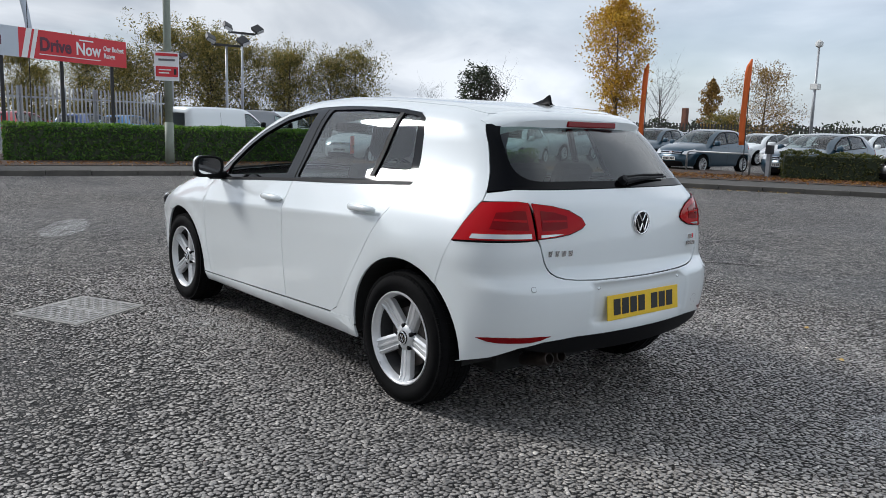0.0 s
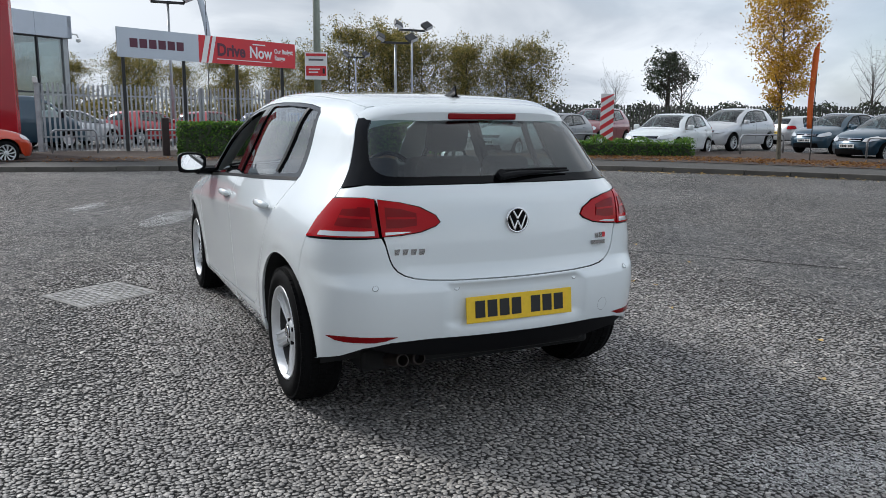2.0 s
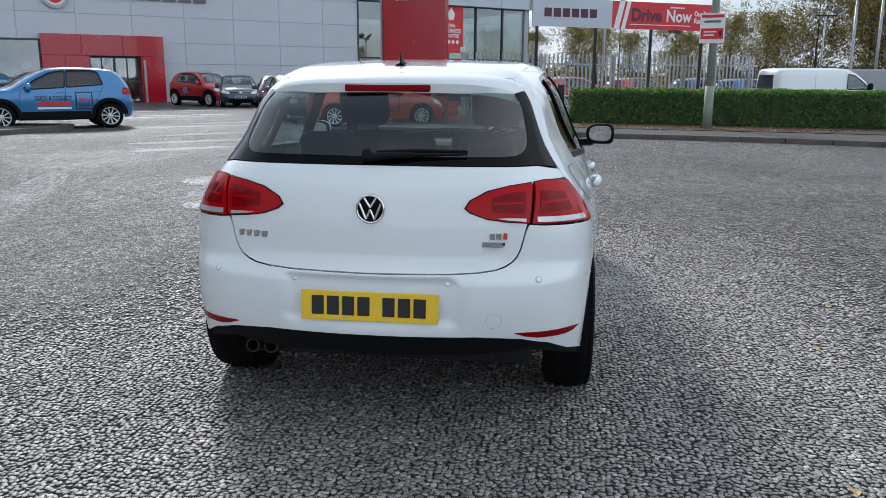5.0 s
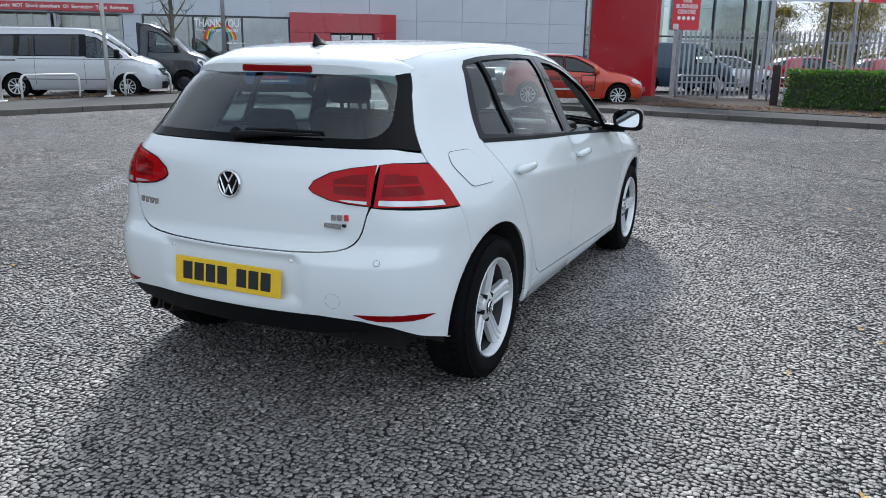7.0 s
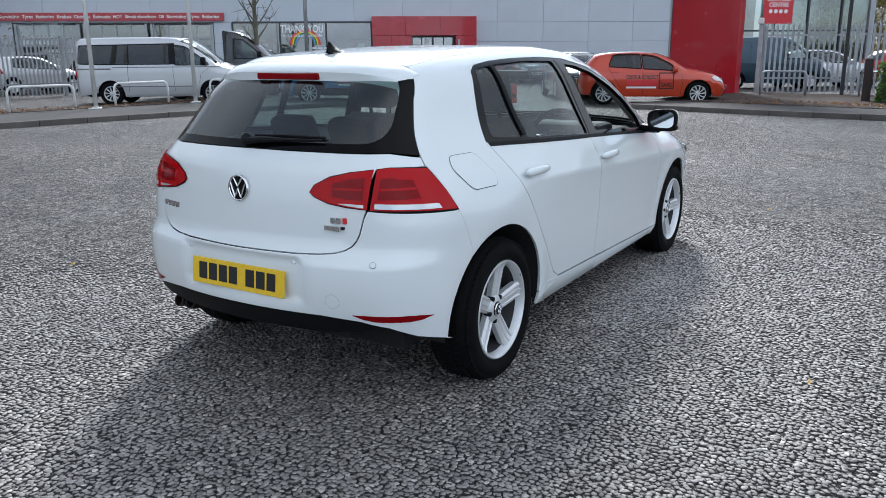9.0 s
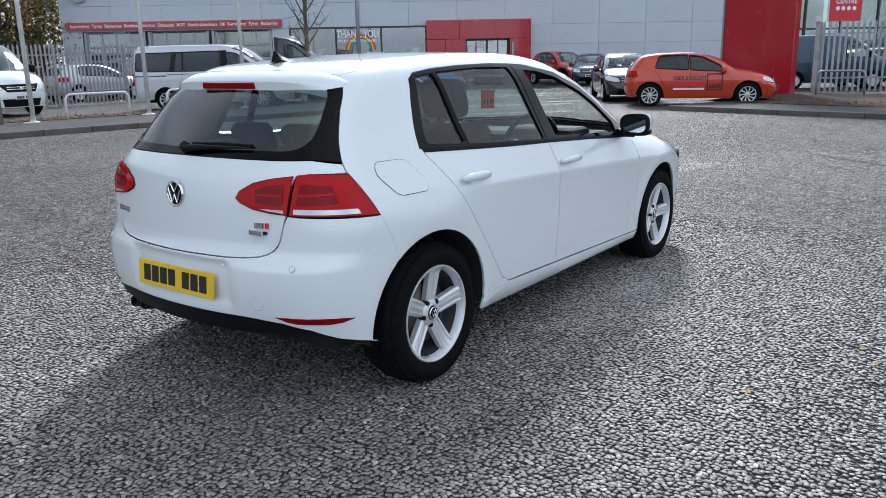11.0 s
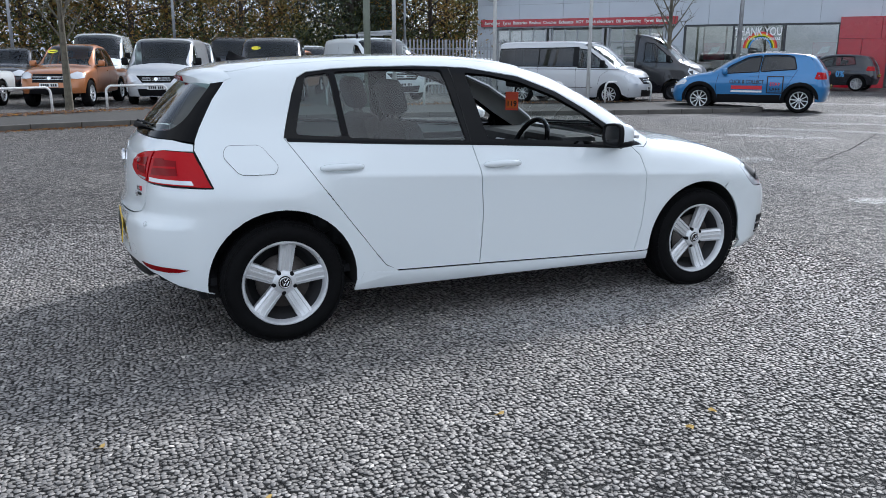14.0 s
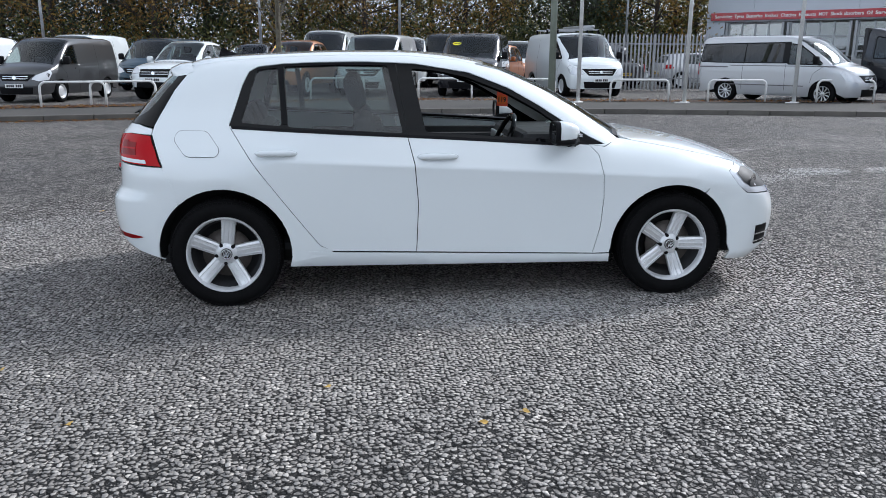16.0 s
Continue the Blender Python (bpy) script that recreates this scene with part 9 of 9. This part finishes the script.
words_side(blue, bsh, False, [("CLICK & COLLECT", 0.10, 1.36, 0.80, "ink", 0.88), ("STAY", 0.09, 0.63, 0.74, "redprint", 0.27), ("SAFE", 0.10, 0.63, 0.60, "ink", 0.29)])
dark_hatch, dsh = vehicle("hatchback", HATCH_T, (1.0, 1.0, 1.0), "black", (22.8, 8.4), -147, "glossy black hatchback with red and blue flank lettering", "car", FLANK)
words_side(dark_hatch, dsh, True, [("0%", 0.26, 0.95, 0.68, "blueprint", 0.30), ("£199", 0.22, 1.62, 0.66, "redprint", 0.50)])
mok, msh = vehicle("crossover", HATCH_T, (0.995, 1.0, 1.12), "red", (34.2, 17.3), -118, "red crossover with offer lettering on its door", "car", FLANK, lower="trim", style="ten")
words_side(mok, msh, True, [("0%", 0.26, 0.95, 0.72, "blueprint", 0.34), ("£199", 0.2, 1.55, 0.72, "redprint", 0.5)])
suv, ssh = vehicle("crossover", HATCH_T, (1.0, 1.0, 1.12), "black", (31.2, 21.2), 118, "black crossover with red and blue offer lettering", "car", FLANK)
words_side(suv, ssh, False, [("£319", 0.24, 1.35, 0.74, "redprint", 0.55), ("0%", 0.26, 0.70, 0.74, "blueprint", 0.36)])
vehicle("hatchback", HATCH_T, (1.03, 1.0, 1.02), "navy", (34.4, 14.9), -155, "dark blue saloon-nosed car facing the yard", "car", FLANK)
vehicle("hatchback", HATCH_T, (1.0, 1.0, 1.0), "darkgrey", (30.0, 11.2), -160, "dark grey hatchback behind the black one", "car", FLANK)

# people carrier and the cab truck
mini, mish = vehicle("minibus", VAN_T, (1.0, 1.0, 0.985), "silver", (12.77, 18.82), -53.8, "pale silver people carrier with dark side glass and black stripes", "van", "vans", extra_windows=[[(-0.86, 1.22), (-0.82, 1.72), (1.80, 1.76), (1.80, 1.20), (-0.30, 1.20)]], dark_glass=True, style="ten", res=0.12)
for x0, x1, z0, z1 in ((-0.9, 0.05, 1.02, 1.06), (0.1, 3.2, 1.075, 1.095), (0.48, 2.45, 0.30, 0.40), (0.1, 2.4, 0.52, 0.545)):
    for side_ in (False, True):
        flank_bar(mini, mish, side_, x0, x1, z0, z1, "greyprint" if z0 > 0.5 else "silver", 0.006 if z0 > 0.5 else 0.03, "side_stripe" if z0 > 0.5 else "side_skirt")
for side_ in (False, True):
    panel("window_pillar", M["gloss_black"], mini, mish, "s", [(1.72, 1.16), (1.90, 1.16), (1.90, 1.76), (1.72, 1.76)], res=0.1, lift=0.004, mirror=side_)
    panel("window_pillar", M["under"], mini, mish, "s", [(0.55, 1.20), (0.57, 1.20), (0.57, 1.74), (0.55, 1.74)], res=0.1, lift=-0.006, lip=False, mirror=side_)
cab, csh = vehicle("cab_truck", VAN_T, (0.98, 1.0, 1.12), "black", (15.9, 19.6), -52, "black van cab with open load bed", "truck", "vans", alloy="darkalloy", style="steel")
for o in list(cab.children):
    kind_ = o.name.split(".")[0]
    if kind_ in ("rear_body", "rear_window", "tail_lamp", "inner_wall"):
        for k in list(o.children):
            bpy.data.objects.remove(k)
        bpy.data.objects.remove(o)
    elif kind_ in ("body_side", "roof"):
        bm = bmesh.new()
        bm.from_mesh(o.data)
        bmesh.ops.delete(bm, geom=[f for f in bm.faces if f.calc_center_median().x < 1.62], context="FACES")
        bm.to_mesh(o.data)
        bm.free()
        for k in list(o.children):
            if k.type == "MESH" and sum(v.co.x for v in k.data.vertices) / len(k.data.vertices) < 1.6:
                bpy.data.objects.remove(k)
part("headboard", boxed(1.50, -0.96, 0.80, 1.60, 0.96, 2.20, 0.02), M["poleblack"], cab)
part("load_bed", boxed(-0.95, -1.0, 0.82, 1.50, 1.0, 0.92, 0.01), M["galv"], cab)
for y in (-1.0, 0.97):
    part("drop_side", boxed(-0.95, y, 0.92, 1.50, y + 0.03, 1.28, 0.008), M["alframe"], cab)
part("beacon_bar", boxed(1.90, -0.5, 2.16, 2.02, 0.5, 2.24, 0.02), M["polewhite"], cab)
# the row facing the yard
row = [("van", VAN_T, (0.89, 0.92, 0.925), "darkgrey", (-8.1, 21.6), -101, "dark grey small panel van"),
       ("pickup", PICKUP_T, (0.98, 0.98, 0.98), "white", (-4.2, 22.9), -106, "white double-cab pickup with chrome grille"),
       ("pickup", PICKUP_T, (1.0, 1.0, 1.02), "copper", (-0.85, 24.6), -107, "copper orange double-cab pickup with black grille"),
       ("van", VAN_T, (0.99, 1.03, 1.03), "silver", (1.9, 24.7), -105, "silver panel van facing the yard"),
       ("van", VAN_T, (1.0, 1.08, 1.06), "black", (5.35, 24.5), -106, "black panel van facing the yard"),
       ("van", VAN_T, (1.0, 1.06, 1.07), "white", (8.25, 24.2), -83, "white panel van with roof bars")]
parked = []
for nm, T, sz, pt_, at, hd, lb in row:
    parked.append(vehicle(nm, T, sz, pt_, at, hd, lb, "van" if nm == "van" else "pickup", "vans", style="steel" if nm == "van" else "turbine", res=0.13))
for k, (x, y, pt_, T, hd, sz) in enumerate(((-11.5, 22.5, "white", VAN_T, -103, (0.95, 0.95, 0.95)), (-6.6, 29.0, "navy", VAN_T, -100, (1.0, 1.0, 0.98)), (-3.2, 30.2, "black", PICKUP_T, -100, (1, 1, 1)),
                                            (-0.2, 31.5, "white", VAN_T, -98, (1.1, 1.0, 1.18)), (3.0, 31.5, "white", VAN_T, -95, (1.05, 1, 1.05)), (5.0, 32.0, "black", VAN_T, -100, (1.0, 1.0, 1.15)),
                                            (8.0, 31.5, "white", VAN_T, -95, (1, 1, 0.98)), (11.4, 27.2, "darkgrey", PICKUP_T, 92, (1, 1, 1)), (-10.0, 30.0, "white", VAN_T, -100, (1, 1, 1.05)), (7.0, 27.9, "copper", PICKUP_T, -120, (0.9, 0.95, 0.98)),
                                            (14.2, 28.0, "silver", HATCH_T, 5, (1, 1, 1)), (10.2, 29.5, "white", HATCH_T, 3, (1, 1, 1)), (18.5, 28.5, "black", HATCH_T, 5, (1, 1, 1)))):
    vehicle("van" if T is VAN_T else ("pickup" if T is PICKUP_T else "hatchback"), T, sz, pt_, (x, y), hd, {"white": "white", "navy": "navy", "black": "black", "darkgrey": "dark grey", "copper": "copper", "silver": "silver"}[pt_] + " parked vehicle in the rear row", "van" if T is VAN_T else "car", "rear row vehicles", res=0.3, style="steel")


def screen_sticker(v, sh, x, y, a=0.15, b=0.085):
    """A yellow oval sticker on the inside of a windscreen, with a line of plain print."""
    p = sh.skin("t", [(x, y)])[0]
    n = Vector(sh.normal(np.array([p]))[0])
    right = Vector((0, 1, 0))
    m = frame_of(Vector(p) + n * 0.006, right, n.cross(right))
    bm = bmesh.new()
    bm.faces.new([bm.verts.new(m @ Vector((a * math.cos(k / 24 * 6.2832), b * math.sin(k / 24 * 6.2832), 0))) for k in range(24)])
    st = part("sticker", bm, M["yellowprint"], v, "yellow oval offer sticker")
    bm = bmesh.new()
    box(bm, -a * 0.6, -0.012, 0.0015, a * 0.6, 0.012, 0.003, 0, m)
    part("sticker_print", bm, M["ink"], st)


screen_sticker(*parked[4], 2.62, -0.48)
screen_sticker(*parked[2], 2.05, -0.45)
# roof bars with a ladder tube on the white van
wv, wsh = parked[5]
for x in (-0.3, 0.75, 1.75):
    z = float(wsh.skin("t", [(x, 0.0)])[0, 2]) + 0.10
    part("roof_bar", boxed(x - 0.025, -0.78, z - 0.02, x + 0.025, 0.78, z + 0.02, 0.005), M["alframe"], wv)
    for s_ in (-0.76, 0.76):
        part("bar_foot", boxed(x - 0.03, s_ - 0.03, z - 0.20, x + 0.03, s_ + 0.03, z), M["trim"], wv)
part("pipe_carrier", tubed([(-0.7, 0.45, z + 0.09), (2.0, 0.45, z + 0.09)], 0.07, 12), M["alframe"], wv, smooth=True)
# right-hand car park
near_cars = [
    ("hatchback", HATCH_T, (0.905, 0.93, 1.03), "navy", (12.85, -23.0), 88, "small dark teal hatchback with a chrome grille"),
    ("hatchback", HATCH_T, (1.0, 1.0, 1.0), "navy", (8.7, -23.2), 85, "dark blue hatchback facing the planting bed"),
    ("hatchback", HATCH_T, (0.97, 0.98, 1.02), "darkgrey", (5.5, -23.3), 85, "dark grey hatchback facing the planting bed"),
    ("hatchback", HATCH_T, (1.0, 1.0, 1.05), "white", (10.6, -30.5), 85, "white crossover in the second row"),
    ("hatchback", HATCH_T, (0.93, 0.95, 1.05), "navy", (17.6, -26.4), 95, "dark blue hatchback behind the teal one"),
    ("hatchback", HATCH_T, (1.0, 1.0, 1.0), "white", (18.5, -18.5), 115, "white hatchback facing the planting bed"),
    ("estate_car", HATCH_T, (1.05, 1.04, 1.17), "silver", (21.2, -24.5), 104, "silver off-roader with dark arches"),
    ("crossover", HATCH_T, (1.04, 1.05, 1.18), "maroon", (26.2, -20.9), 118, "dark red crossover behind the hedge"),
    ("hatchback", HATCH_T, (0.81, 0.91, 1.0), "silver", (20.5, -13.2), 118, "small silver city car"),
    ("hatchback", HATCH_T, (1.0, 1.0, 1.0), "grey", (23.6, -17.0), 115, "grey hatchback in the second row"),
    ("hatchback", HATCH_T, (1.0, 1.0, 0.98), "silver", (24.4, -30.5), -95, "silver hatchback in the second row"),
]
far_cars = [
    ("hatchback", HATCH_T, (1.0, 1.0, 0.98), "darkgrey", (21.2, -32.5), -95, "dark grey hatchback in the second row"),
    ("hatchback", HATCH_T, (1.0, 1.0, 1.0), "white", (16.2, -33.0), 85, "white hatchback in the second row"),
    ("hatchback", HATCH_T, (1.0, 1.0, 1.0), "silver", (13.4, -31.5), 85, "silver hatchback in the second row"),
    ("van", VAN_T, (0.92, 0.92, 0.91), "white", (27.3, -9.2), -75, "white small van behind the hedge"),
    ("van", VAN_T, (0.92, 0.92, 0.91), "grey", (30.2, -12.0), -75, "grey small van beside the white one"),
    ("van", VAN_T, (0.92, 0.92, 0.92), "white", (33.2, -14.8), -75, "white small van beside the grey one"),
    ("hatchback", HATCH_T, (1.0, 1.0, 1.0), "red", (33.0, -0.6), -50, "red hatchback behind the fence"),
    ("hatchback", HATCH_T, (1.0, 1.0, 1.0), "red", (35.5, -3.8), -50, "red hatchback behind the fence"),
    ("hatchback", HATCH_T, (1.0, 1.0, 1.0), "midblue", (36.5, -7.0), -50, "blue hatchback behind the fence"),
    ("hatchback", HATCH_T, (1.0, 1.0, 1.0), "blue", (38.5, -9.5), -50, "pale blue hatchback behind the fence"),
    ("hatchback", HATCH_T, (1.0, 1.0, 1.0), "silver", (31.0, 2.5), -50, "silver hatchback behind the fence"),
    ("van", VAN_T, (0.9, 0.95, 0.98), "navy", (29.6, 4.4), -70, "dark blue van behind the gate post"),
]
for nm, T, sz, pt_, at, hd, lb in near_cars + far_cars:
    vehicle(nm, T, sz, pt_, at, hd, lb, "van" if nm == "van" else "car", "yard cars", res=0.2 if at[1] > -27 else 0.3, style="steel" if nm == "van" else "turbine")
